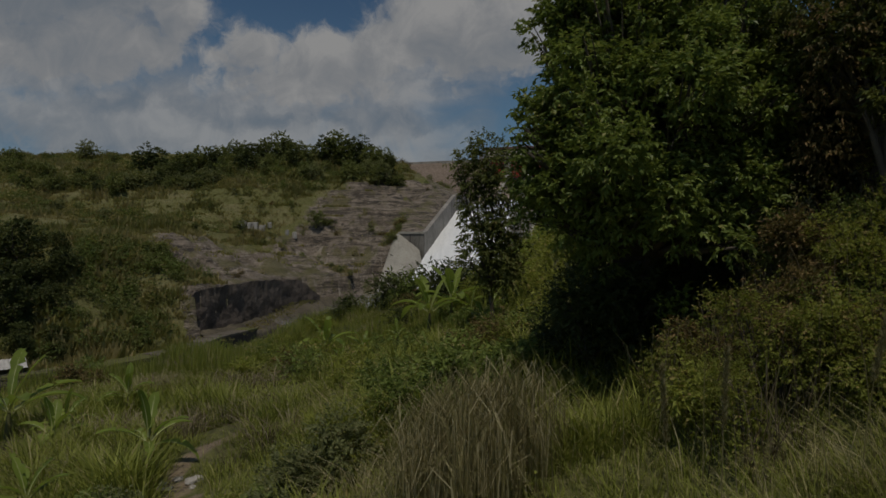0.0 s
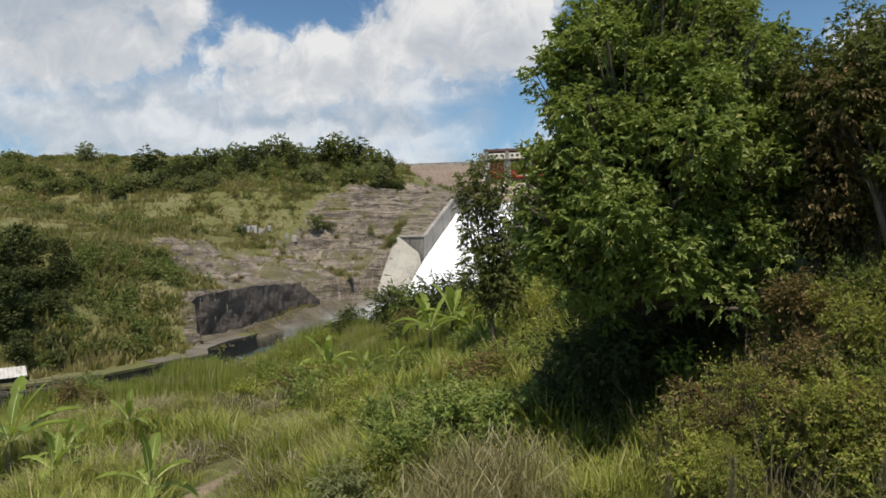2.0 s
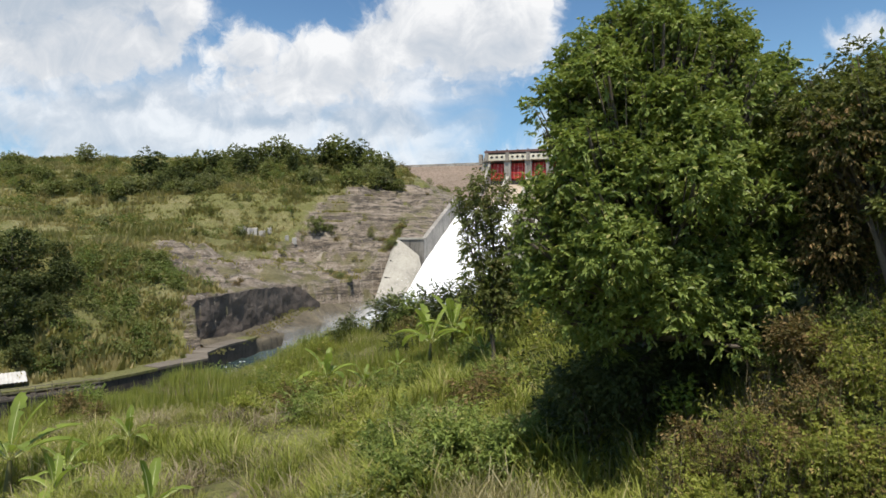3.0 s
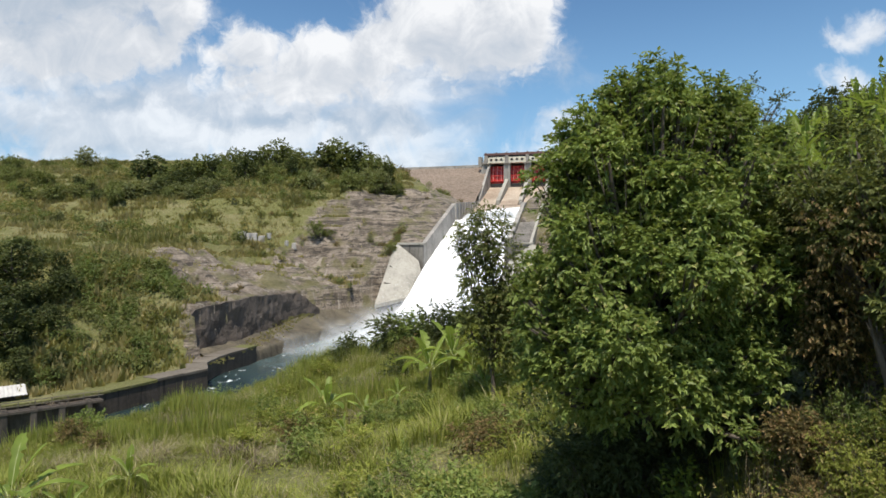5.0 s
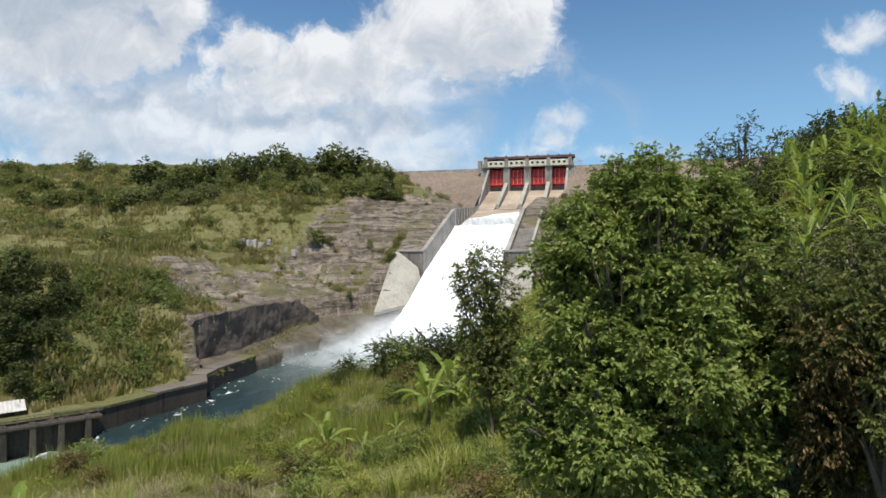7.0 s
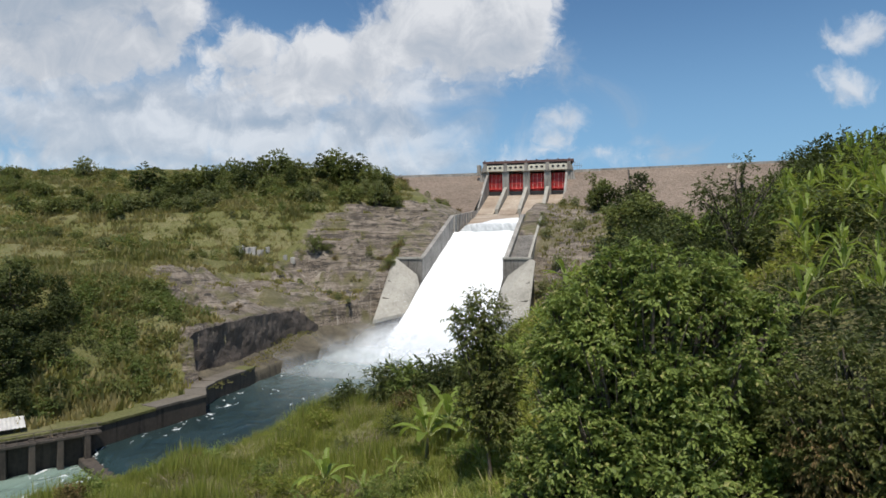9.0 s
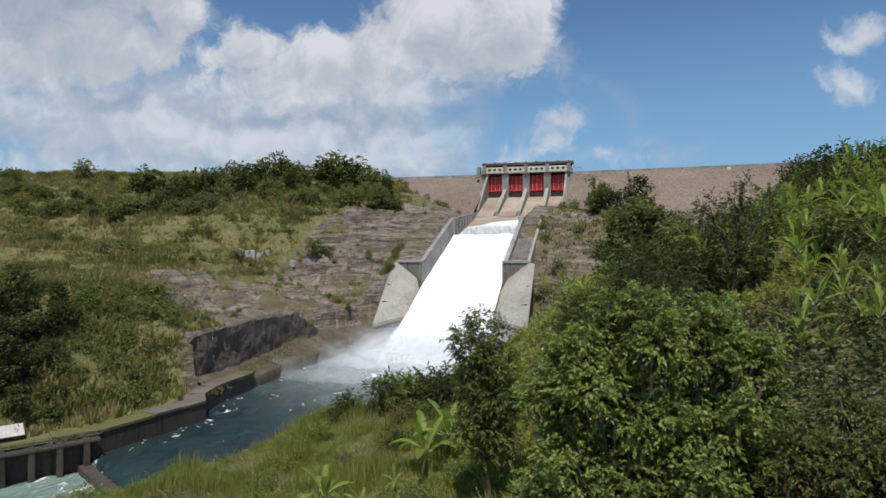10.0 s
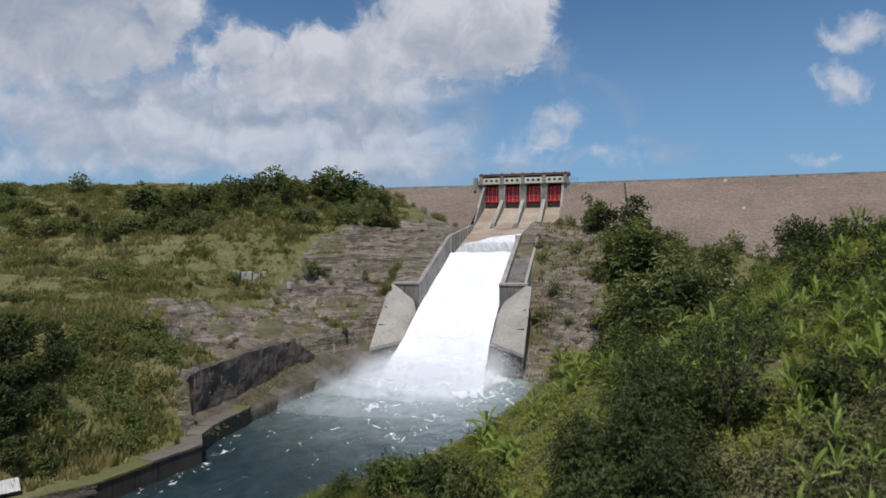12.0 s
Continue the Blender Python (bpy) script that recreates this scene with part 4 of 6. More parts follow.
def build_white_water():
    us = np.arange(-34, 104.1, 0.8)
    ks = np.linspace(-1, 1, 40)
    u, k = np.meshgrid(us, ks, indexing="ij")
    half = np.interp(u, [-34, -16, -4, 36, 104], [13.0, 11.6, 11.55, 11.5, 18.7])
    start = 97 - 52 * np.clip((1 - k) / 2, 0, 1) ** 1.5 + 3 * rough(k * 12, u * 0.0, 3, 3, 83)
    z = chute_bed(u) + np.interp(u, [-34, -26, -16, -2, 30, 36, 37.5, 41, 50, 70, 104], [-2, 0.4, 1.6, 1.9, 1.8, 1.9, 0.2, 0.6, 2.6, 2.4, 1.2]) - 6.0 * smooth(u, start - 4, start + 4)
    z = z + 0.5 * rough(u * 0.35, k * 11, 2.5, 4, 81) + 0.25 * rough(u, k * 11, 1.0, 2, 82)
    s = half * k
    xyz = np.stack([END_X + s * CS + u * SN, END_Y - s * SN + u * CS, z], -1).reshape(-1, 3)
    me = tri_mesh("white_water", xyz, lattice(len(us), len(ks)), WHITE_WATER, True, {"aerated": 1 - smooth(u, 36.5, 38.5) * (1 - 0.75 * smooth(u, 40, 62))})
    tagged(new("white_water", me), "white torrent rushing down the chute", "water", kind="structure")
    # the plunge: heaped foam, then veils of spray round and above it
    bm = bmesh.new()
    bmesh.ops.create_icosphere(bm, subdivisions=6, radius=1.0)
    for v in bm.verts:
        n = noise.fractal(v.co * 3.0, 0.6, 2.1, 8)
        v.co *= 1 + 0.12 * n
        v.co = spill(0, 0, 0) + Vector((v.co.x * 16 - 4.5, v.co.y * 9 - 25, RIVER_Z - 0.8 + max(v.co.z, -0.3) * 4.2))
    tagged(new("plunge_foam", finish(bm, "plunge_foam", PLUNGE_FOAM, True)), "white foam where the torrent strikes the river", "water", kind="structure")
    # drops of spray, thick over the plunge and thinning as they drift downstream
    d = np.random.default_rng(15)
    at = []
    for cx, cy, cz, rx, ry, rz, n in SPRAY:
        p = d.normal(size=(n, 3)) * 0.5
        p[:, 2] = np.abs(p[:, 2])
        p = p * (rx, ry, rz) + (cx, cy, cz)
        keep = rough(p[:, 0] * 1.0, p[:, 1] + p[:, 2] * 1.3, 7, 4, 17) > d.uniform(-0.75, 0.45, n)
        at.append(p[keep])
    at = np.concatenate(at) + np.array(spill(0, 0, 0))
    size = d.uniform(0.045, 0.11, len(at))[:, None, None]
    tri = d.normal(size=(len(at), 3, 3))
    tri = tri / np.linalg.norm(tri, axis=2, keepdims=True) * size
    xyz = (at[:, None, :] + tri).reshape(-1, 3)
    xyz[:, 2] = np.maximum(xyz[:, 2], RIVER_Z - 0.3)
    me = tri_mesh("spray", xyz, np.arange(len(xyz)).reshape(-1, 3), DROPS)
    spray = tagged(new("spray", me), "drifting white spray above the plunge pool", "spray", kind="stuff")
    for i, (c, away, wide, high, thick) in enumerate(VEILS):
        s, k = np.meshgrid(np.linspace(-1, 1, 70), np.linspace(0, 1, 40), indexing="ij")
        u = away + 3.0 * rough(s * wide, k * high + 20 * i, 12, 4, 200 + i) + 5 * s * s + 1.25 * high * k
        side = c + s * wide
        z = RIVER_Z - 0.2 + k * high
        fade = np.exp(-(s / 0.6) ** 2) * (1 - smooth(k, 0.2, 0.98)) * smooth(k, -0.1, 0.12) * (1 - smooth(np.abs(s), 0.75, 1.0))
        xyz = np.stack([END_X + side * CS + u * SN, END_Y - side * SN + u * CS, z], -1).reshape(-1, 3)
        part("veil", tri_mesh("veil", xyz, lattice(70, 40), VEIL, True, {"thick": fade * thick}), spray, "thin drifting veil")


build_white_water()


def branch(a, b, c, thick):
    """A thin three-sided stick through three points."""
    rows = []
    for p, k in ((a, 1.0), (b, 0.8), (c, 0.4)):
        rows += [p + np.array(o) * thick * k for o in ((1, 0, 0), (-0.5, 0.86, 0.3), (-0.5, -0.86, 0.3))]
    f = []
    for i in (0, 3):
        for k in range(3):
            m = (k + 1) % 3
            f += [(i + k, i + m, i + 3 + m), (i + k, i + 3 + m, i + 3 + k)]
    return np.array(rows), np.array(f)


def build_quay():
    """The far bank's dark retaining walls, the tall rock wall upstream and the weir with its piers."""
    wall = tagged(new("quay_wall"), "dark wet concrete wall along the far bank", "wall", kind="structure")
    pts2 = between((-84.0, 53.0), (-58.0, 64.5), 4) + between((-58.0, 64.5), (-44.0, 76.0), 4)[1:] + between((-44.0, 76.0), (-36.0, 91.5), 4)[1:] + between((-36.0, 91.5), (-37.9, 96.0), 2)[1:] + between((-37.9, 96.0), (-38.0, 101.0), 2)[1:] + between((-38.0, 101.0), (-35.2, 113.0), 4)[1:]
    r = random.Random(3)
    for (x0, y0), (x1, y1) in zip(pts2[:-1], pts2[1:]):
        nx, ny = -(y1 - y0), x1 - x0
        k = 3.0 / math.hypot(nx, ny)
        top = QUAY_Z + r.uniform(-0.08, 0.08)
        pts = [Vector((x + nx * d, y + ny * d, z)) for x, y in ((x0, y0), (x1, y1)) for d in (0, k) for z in (-20, top - 0.35)]
        part("wall_panel", hull_mesh("wall_panel", pts, CONCRETE_DARK, 0.04), wall)
        pts = [Vector((x + nx * d, y + ny * d, z)) for x, y in ((x0, y0), (x1, y1)) for d in (-0.03, k) for z in (top - 0.35, top + 0.05)]
        grassy = x0 < -40.5 or y0 > 107
        part("verge" if grassy else "walkway", hull_mesh("verge", pts, GROUND if grassy else APRON_GREY, 0.04), wall, "grass-grown top of the wall" if grassy else "worn grey walkway")
    # rough terrace at the foot of the rock wall, rising inland and upstream
    route = np.array(between((-38.2, 101.5), (-37.6, 104.0), 6) + between((-37.6, 104.0), (-33.6, 121.0), 26)[1:] + between((-33.6, 121.0), (-26.4, 147.0), 38)[1:] + between((-26.4, 147.0), (-15.5, 163.0), 24)[1:])
    soft = np.ones(9) / 9
    route = np.stack([np.convolve(np.pad(route[:, q], 4, mode="edge"), soft, mode="valid") for q in (0, 1)], 1)
    along = np.gradient(route, axis=0)
    along = along / np.linalg.norm(along, axis=1, keepdims=True)
    inland = np.stack([-along[:, 1], along[:, 0]], 1)
    off = np.array([-0.9, -0.55, -0.2, 0.0, 0.25, 0.7, 1.2, 1.8, 2.5, 3.3, 4.2, 5.2, 6.4, 7.8, 9.5])
    drop = np.array([-20, -16.2, -14.6, -13.6, -13.3, -13.2, -13.2, -13.1, -12.9, -12.7, -12.5, -12.2, -11.9, -11.5, -11.2])
    i, k = np.meshgrid(np.arange(len(route)), np.arange(len(off)), indexing="ij")
    far, y_at = smooth(i / (len(route) - 1.0), 0.3, 0.8), route[i, 1]
    wobble = 0.5 * (y_at < 113) + off[k] * np.interp(i, [0, 8, 14], [0.7, 0.9, 1.0]) + 0.6 * rough(i * 0.7, k * 0.3, 5, 4, 301)
    x, y = route[i, 0] + inland[i, 0] * wobble, route[i, 1] + inland[i, 1] * wobble
    z = drop[k] + 0.32 * far * np.maximum(off[k], 0) + np.where(k > 1, 0.45 * rough(x, y, 4, 4, 302) + 0.3 * rough(x, y, 1.3, 3, 303), 0)
    me = tri_mesh("river_terrace", np.stack([x, y, z], -1).reshape(-1, 3), lattice(len(route), len(off)), FOOT_EARTH, True)
    tagged(new("river_terrace", me), "dark brown earth ledge below the rock wall, mossy on top", "terrace", kind="structure")
    # tall rock wall
    line = np.array(between((-44.2, 104.2), (-39.9, 123.0), 44) + between((-39.9, 123.0), (-34.0, 144.0), 48)[1:] + between((-34.0, 144.0), (-31.0, 150.0), 16)[1:])
    zz = np.linspace(0, 1, 30)
    i, k = np.meshgrid(np.arange(len(line)), zz, indexing="ij")
    along = i / (len(line) - 1)
    high = np.interp(along, [0, 0.03, 0.42, 0.84, 0.93, 1], [-6.0, -4.8, -4.2, -4.8, -7.5, -9.5]) + 0.45 * rough(i, 0 * i, 9, 4, 91)
    z = -16 + (high + 16) * k
    out = 0.9 * (1 - k) + 0.8 * rough(i * 0.45, z * 1.2, 5, 4, 92) + 0.5 * np.abs(rough(i * 0.45, z * 0.25, 1.6, 3, 93))
    x, y = line[i.astype(int), 0] + out * 0.95, line[i.astype(int), 1] - out * 0.25
    back = np.stack([x[:, -1] - 5, y[:, -1] + 1.5, z[:, -1] - 0.4], -1)
    xyz = np.concatenate([np.stack([x, y, z], -1), back[:, None, :]], 1)
    me = tri_mesh("rock_wall", xyz.reshape(-1, 3), lattice(len(line), len(zz) + 1), ROCK_WET, False)
    tagged(new("rock_wall", me), "tall dark wet rock wall above the river", "rock wall", kind="structure")
    weir = tagged(new("weir"), "low concrete weir with piers beside the bank", "weir", kind="structure")
    for k, (x, y) in enumerate(between((-53.5, 68.0), (-44.6, 75.2), 4)):
        ob = part("pier", box_mesh("pier", (0.7, 1.2, 4.8), CONCRETE_DARK, 0.08, (0, 0, 0)), weir)
        ob.matrix_world = Matrix.Translation((x + 0.3, y - 0.4, -15.4)) @ Matrix.Rotation(radians(40), 4, "Z")
    pts = [Vector((x + d, y - d, z)) for x, y in ((-56, 66), (-43.6, 76.2)) for d in (0, 0.9) for z in (-13.5, -13.15)]
    part("walkway", hull_mesh("walkway", pts, CONCRETE_DARK, 0.05), weir)
    for lift in (-12.6, -12.1):
        pts = [Vector((x + d, y - d, lift + e)) for x, y in ((-56, 66), (-43.6, 76.2)) for d in (0.78, 0.84) for e in (0, 0.07)]
        part("handrail", hull_mesh("handrail", pts, APRON_GREY, 0.0), weir)
    for x, y in between((-55.5, 66.4), (-44.0, 75.9), 9):
        part("rail_post", box_mesh("rail_post", (0.07, 0.07, 1.15), APRON_GREY, 0.0, (x + 0.8, y - 0.8, -12.6)), weir)
    # driftwood caught on the walkway
    rr = np.random.default_rng(77)
    twigs = []
    for _ in range(60):
        a = np.array([-47.2, 73.2, -13.0]) + rr.normal(size=3) * (1.1, 1.0, 0.3)
        b = a + rr.normal(size=3) * (0.9, 0.9, 0.4)
        a[2], b[2] = max(a[2], -13.1), max(b[2], -13.1)
        twigs.append(branch(a, (a + b) / 2 + rr.normal(size=3) * 0.1, b, 0.03))
    n, vv, ff = 0, [], []
    for v, f in twigs:
        vv.append(v)
        ff.append(f + n)
        n += len(v)
    tagged(new("driftwood", tri_mesh("driftwood", np.concatenate(vv), np.concatenate(ff), EARTH)), "heap of pale driftwood on the weir walkway", "driftwood", kind="stuff")
    pts = [Vector((x, y, z)) for x, y in ((-45.2, 74.4), (-43.6, 76.0), (-29.4, 58.6), (-27.8, 60.2)) for z in (-20, -16.3)]
    part("sill", hull_mesh("sill", pts, CONCRETE_DARK, 0.1), weir)
    hut = tagged(new("hut"), "small hut with a pale corrugated tin roof on the quay", "hut")
    hut.matrix_world = Matrix.Translation((-54.6, 72.6, -14.1)) @ Matrix.Rotation(radians(40), 4, "Z")
    part("body", box_mesh("body", (5.0, 3.4, 2.2), CONCRETE_DARK, 0.05, (0, 0, 1.1)), hut)
    for sign in (-1, 1):
        n, half = 30, 2.5
        v, f = [], []
        for i in range(n + 1):
            xx = -3.2 + 6.4 * i / n
            dz = 0.05 * (i % 2)
            for lift in (0.0, 0.05):
                v += [(xx, 0, 3.0 + dz + lift), (xx, sign * half, 2.15 + dz + lift)]
        for i in range(n):
            o = 4 * i
            f += [(o + 2, o + 3, o + 7), (o + 2, o + 7, o + 6), (o, o + 4, o + 5), (o, o + 5, o + 1), (o + 1, o + 5, o + 7), (o + 1, o + 7, o + 3)]
        part("roof_sheet", tri_mesh("roof_sheet", v, f, TIN), hut, "pale corrugated tin sheet")
    for x, y in ((-2.8, -2.2), (2.8, -2.2), (-2.8, 2.2), (2.8, 2.2)):
        part("post", box_mesh("post", (0.12, 0.12, 2.3), BARK, 0.02, (x, y, 1.1)), hut)


build_quay()

# ---- plants ----


def tube(path, radii, sides=7):
    """Corners and triangles of a tapered round stem along a path."""
    path, radii = np.asarray(path, float), np.asarray(radii, float)
    rings = []
    for i, (p, r) in enumerate(zip(path, radii)):
        d = path[min(i + 1, len(path) - 1)] - path[max(i - 1, 0)]
        d = d / (np.linalg.norm(d) + 1e-9)
        a = np.cross(d, (0.31, 0.95, 0.11))
        a = a / np.linalg.norm(a)
        b = np.cross(d, a)
        t = np.linspace(0, 2 * math.pi, sides, endpoint=False)[:, None]
        rings.append(p + r * (np.cos(t) * a + np.sin(t) * b))
    v = np.concatenate(rings)
    f = []
    for i in range(len(path) - 1):
        for k in range(sides):
            a, b = i * sides + k, i * sides + (k + 1) % sides
            f += [(a, b, b + sides), (a, b + sides, a + sides)]
    return v, np.array(f)


def joined(pieces):
    verts, tris, n = [], [], 0
    for v, f in pieces:
        verts.append(v)
        tris.append(f + n)
        n += len(v)
    return np.concatenate(verts), np.concatenate(tris)


def leaves(at, out, length, width, r, droop=0.25):
    """One folded pointed leaf at every place, growing along out."""
    n = len(at)
    out = out / (np.linalg.norm(out, axis=1, keepdims=True) + 1e-9)
    out[:, 2] -= droop * r.uniform(0.2, 1.6, n)
    out = out / np.linalg.norm(out, axis=1, keepdims=True)
    side = np.cross(out, np.array([0, 0, 1.0]) + 0.5 * r.normal(size=(n, 3)))
    side = side / (np.linalg.norm(side, axis=1, keepdims=True) + 1e-9)
    up = np.cross(side, out)
    long = (length * r.uniform(0.65, 1.25, n))[:, None]
    wide = (width * r.uniform(0.75, 1.25, n))[:, None]
    base, tip = at, at + out * long - up * long * 0.12
    left = at + out * long * 0.45 + side * wide * 0.5 + up * wide * 0.16
    right = at + out * long * 0.45 - side * wide * 0.5 + up * wide * 0.16
    v = np.stack([base, left, tip, right], 1).reshape(-1, 3)
    k = np.arange(n)[:, None] * 4
    return v, np.concatenate([k + (0, 1, 2), k + (0, 2, 3)], 1).reshape(-1, 3)


def crown(lobes, sprays, per, length, width, r, droop=0.25, hollow=0.45, long=0.33, level=0.9):
    """Leaves on twigs that stand out of several uneven lobes (x, y, z, radius), with gaps between them."""
    lobes = np.asarray(lobes, float)
    share = lobes[:, 3] ** 2 / (lobes[:, 3] ** 2).sum()
    pick = r.choice(len(lobes), sprays, p=share)
    way = r.normal(size=(sprays, 3))
    way[:, 2] = way[:, 2] * level + 0.12
    way = way / np.linalg.norm(way, axis=1, keepdims=True)
    lump = 1 + 0.5 * rough(way[:, 0] * 2.2 + pick * 5.1, way[:, 1] * 2.2 + way[:, 2] * 1.7, 1.0, 3, 7)
    reach = lobes[pick, 3] * r.uniform(hollow, 1.06, sprays) ** 0.7 * lump
    foot = lobes[pick, :3] + way * reach[:, None]
    twig = way + 0.7 * r.normal(size=(sprays, 3)) * (0.6, 0.6, 0.4)
    twig = twig / np.linalg.norm(twig, axis=1, keepdims=True)
    t = np.linspace(0, 1, per)[None, :, None]
    span = per * length * long
    at = foot[:, None, :] + twig[:, None, :] * t * span + np.array([0, 0, -0.25]) * (t * span) ** 2
    turn = r.normal(size=(sprays, per, 3))
    out = 0.55 * twig[:, None, :] + 0.75 * turn / np.linalg.norm(turn, axis=2, keepdims=True) * (1, 1, 0.5)
    return leaves(at.reshape(-1, 3), out.reshape(-1, 3), length, width, r, droop)


def limbs(lobes, foot, thick, r, twigs=4):
    """A tapered trunk that divides towards the lobes."""
    lobes = np.asarray(lobes, float)
    mid = lobes[:, :3].mean(0)
    foot = np.asarray(foot, float)
    fork = foot + (mid - foot) * (0.45, 0.45, 0.40)
    bend = (foot + fork) / 2 + r.normal(size=3) * thick * (0.8, 0.8, 0)
    pieces = [tube([foot - (0, 0, 0.3), foot + (0, 0, 0.15), bend, fork], [thick * 1.6, thick * 1.15, thick * 0.9, thick * 0.75], 9)]
    for lobe in lobes:
        end = lobe[:3] + r.normal(size=3) * lobe[3] * 0.2
        knee = fork + (end - fork) * 0.5 + r.normal(size=3) * lobe[3] * 0.25
        pieces.append(tube([fork, knee, end], [thick * 0.6, thick * 0.38, thick * 0.12], 6))
        for _ in range(twigs):
            tip = end + r.normal(size=3) * lobe[3] * 0.6
            pieces.append(tube([knee + (end - knee) * r.uniform(0.3, 1), (knee + tip) / 2, tip], [thick * 0.2, thick * 0.12, thick * 0.04], 4))
    return joined(pieces)


def tree(name, at, lobes, leaf, label, category, sprays, per=8, length=0.16, width=0.07, thick=0.16, seed=1, droop=0.25, hollow=0.45, foot=(0, 0, 0), long=0.33, level=0.9):
    """A tree or shrub: trunk with limbs, and a crown of single leaves. Lobes count from its foot."""
    r = np.random.default_rng(seed)
    ob = tagged(new(name), label, category)
    ob.location = at
    part("trunk", tri_mesh("trunk", *limbs(lobes, foot, thick, r), BARK, True), ob, "grey-brown bark")
    part("crown", tri_mesh("crown", *crown(lobes, sprays, per, length, width, r, droop, hollow, long, level), leaf), ob)
    return ob


def on_ground(x, y, sink=0.05):
    return Vector((x, y, float(ground_height(np.array([x], float), np.array([y], float))[0]) - sink))


def turned(at, yaw, scale=1.0, tip=0.0):
    return Matrix.Translation(at) @ Matrix.Rotation(yaw, 4, "Z") @ Matrix.Rotation(tip, 4, "X") @ Matrix.Diagonal((scale, scale, scale, 1))


def set_copy(ob, m):
    """A copy at m, which may hold a scale."""
    c = copy_thing(ob, Matrix.Identity(4))
    c.matrix_basis = m
    return c


# the big tree over the slope
BIG = [(2.9, 11.8, 4.2, 1.05), (3.3, 11.2, 3.5, 1.1), (4.5, 11.1, 3.4, 1.1), (5.6, 11.4, 3.7, 0.9), (2.15, 11.9, 4.1, 0.75), (2.3, 12.0, 3.4, 0.6), (3.2, 11.9, 2.7, 0.7), (5.5, 11.6, 4.7, 1.05), (2.8, 12.2, 5.7, 0.9), (3.5, 11.5, 5.4, 1.2), (4.8, 11.6, 5.7, 1.15),
       (3.15, 12.6, 7.0, 1.0), (4.1, 12.3, 7.1, 1.2), (5.3, 12.6, 7.3, 1.1), (4.3, 12.9, 8.5, 0.95), (5.4, 13.2, 8.6, 0.9), (3.4, 12.9, 8.1, 0.7), (6.2, 12.6, 6.1, 0.95), (2.0, 12.0, 5.0, 0.6), (3.3, 13.0, 8.3, 0.6), (3.9, 13.1, 9.0, 0.6), (6.3, 13.4, 7.6, 0.8), (6.9, 13.0, 6.6, 0.9), (7.1, 13.2, 5.4, 0.9), (6.6, 12.4, 4.6, 0.8), (7.3, 13.6, 7.6, 0.7), (6.2, 13.6, 8.7, 0.75), (7.1, 13.8, 8.4, 0.6)]
base = on_ground(4.2, 13.0)


def budded(lobes, count, seed):
    """Smaller clumps that stand out of the lobes, so that the outline is uneven and broken."""
    r = np.random.default_rng(seed)
    out = []
    for x, y, z, k in lobes:
        out.append((x, y, z, k * 0.5))
        for _ in range(count):
            w = r.normal(size=3)
            w = w / np.linalg.norm(w) * k * r.uniform(0.55, 1.25)
            out.append((x + w[0], y + w[1], z + 0.85 * w[2], k * r.uniform(0.14, 0.46)))
    return out


tree("broadleaf_tree", base, budded([(x - base.x, y - base.y, z - base.z, r) for x, y, z, r in BIG], 13, 3), LEAF_TREE,
     "large broadleaf tree with a dense glossy green crown on the slope", "tree", 14500, 9, 0.138, 0.067, 0.2, 11, 0.30, 0.62, (0, 0, 0), 0.19, 0.75)
# creeper-clad trees beside it
base = on_ground(7.4, 10.4)
creeper_lobes = [(-0.9, -0.4, 3.5, 0.7), (-0.1, -0.7, 3.8, 0.8), (0.8, -0.6, 3.9, 0.85), (1.6, -0.5, 4.2, 0.85), (-0.4, 0.2, 4.2, 0.7), (0.9, 0.2, 4.7, 0.8), (1.9, 0.3, 5.2, 0.8), (-0.8, 0.7, 3.6, 0.7), (1.1, 0.5, 3.6, 0.7), (2.1, -0.3, 3.3, 0.8)]
ob = tree("creeper_clad_tree", base, budded(creeper_lobes, 5, 6), LEAF_OLIVE, "shaded tree hung with dry brown creepers", "tree", 3600, 8, 0.11, 0.052, 0.13, 12, 0.4, 0.5, (0, 0, 0), 0.2, 0.7)
hung = [(-0.8, -0.2, 2.9, 0.4), (-0.75, -0.1, 2.2, 0.4), (-0.7, 0.0, 1.5, 0.4), (0.3, 0.1, 2.8, 0.45), (0.5, 0.2, 1.9, 0.45), (-0.1, 0.5, 1.2, 0.5), (-0.9, -0.5, 3.4, 0.45)]
part("creepers", tri_mesh("creepers", *crown(hung, 520, 9, 0.10, 0.04, np.random.default_rng(8), 1.2, 0.4), LEAF_RUST), ob, "dry brown hanging creepers")
# tree added to fill the shaded gap with dark leaves
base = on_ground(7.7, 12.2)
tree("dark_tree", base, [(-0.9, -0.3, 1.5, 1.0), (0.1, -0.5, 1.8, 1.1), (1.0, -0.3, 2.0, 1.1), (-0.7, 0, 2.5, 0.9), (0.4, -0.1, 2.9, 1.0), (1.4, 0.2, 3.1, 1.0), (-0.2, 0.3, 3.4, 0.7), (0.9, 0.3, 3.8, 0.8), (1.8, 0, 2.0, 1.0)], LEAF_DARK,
     "tree behind the creepers, its leaves dark to fill the shade", "tree", 1500, 8, 0.15, 0.065, 0.14, 19, 0.4, 0.3)
base = on_ground(6.95, 9.5)
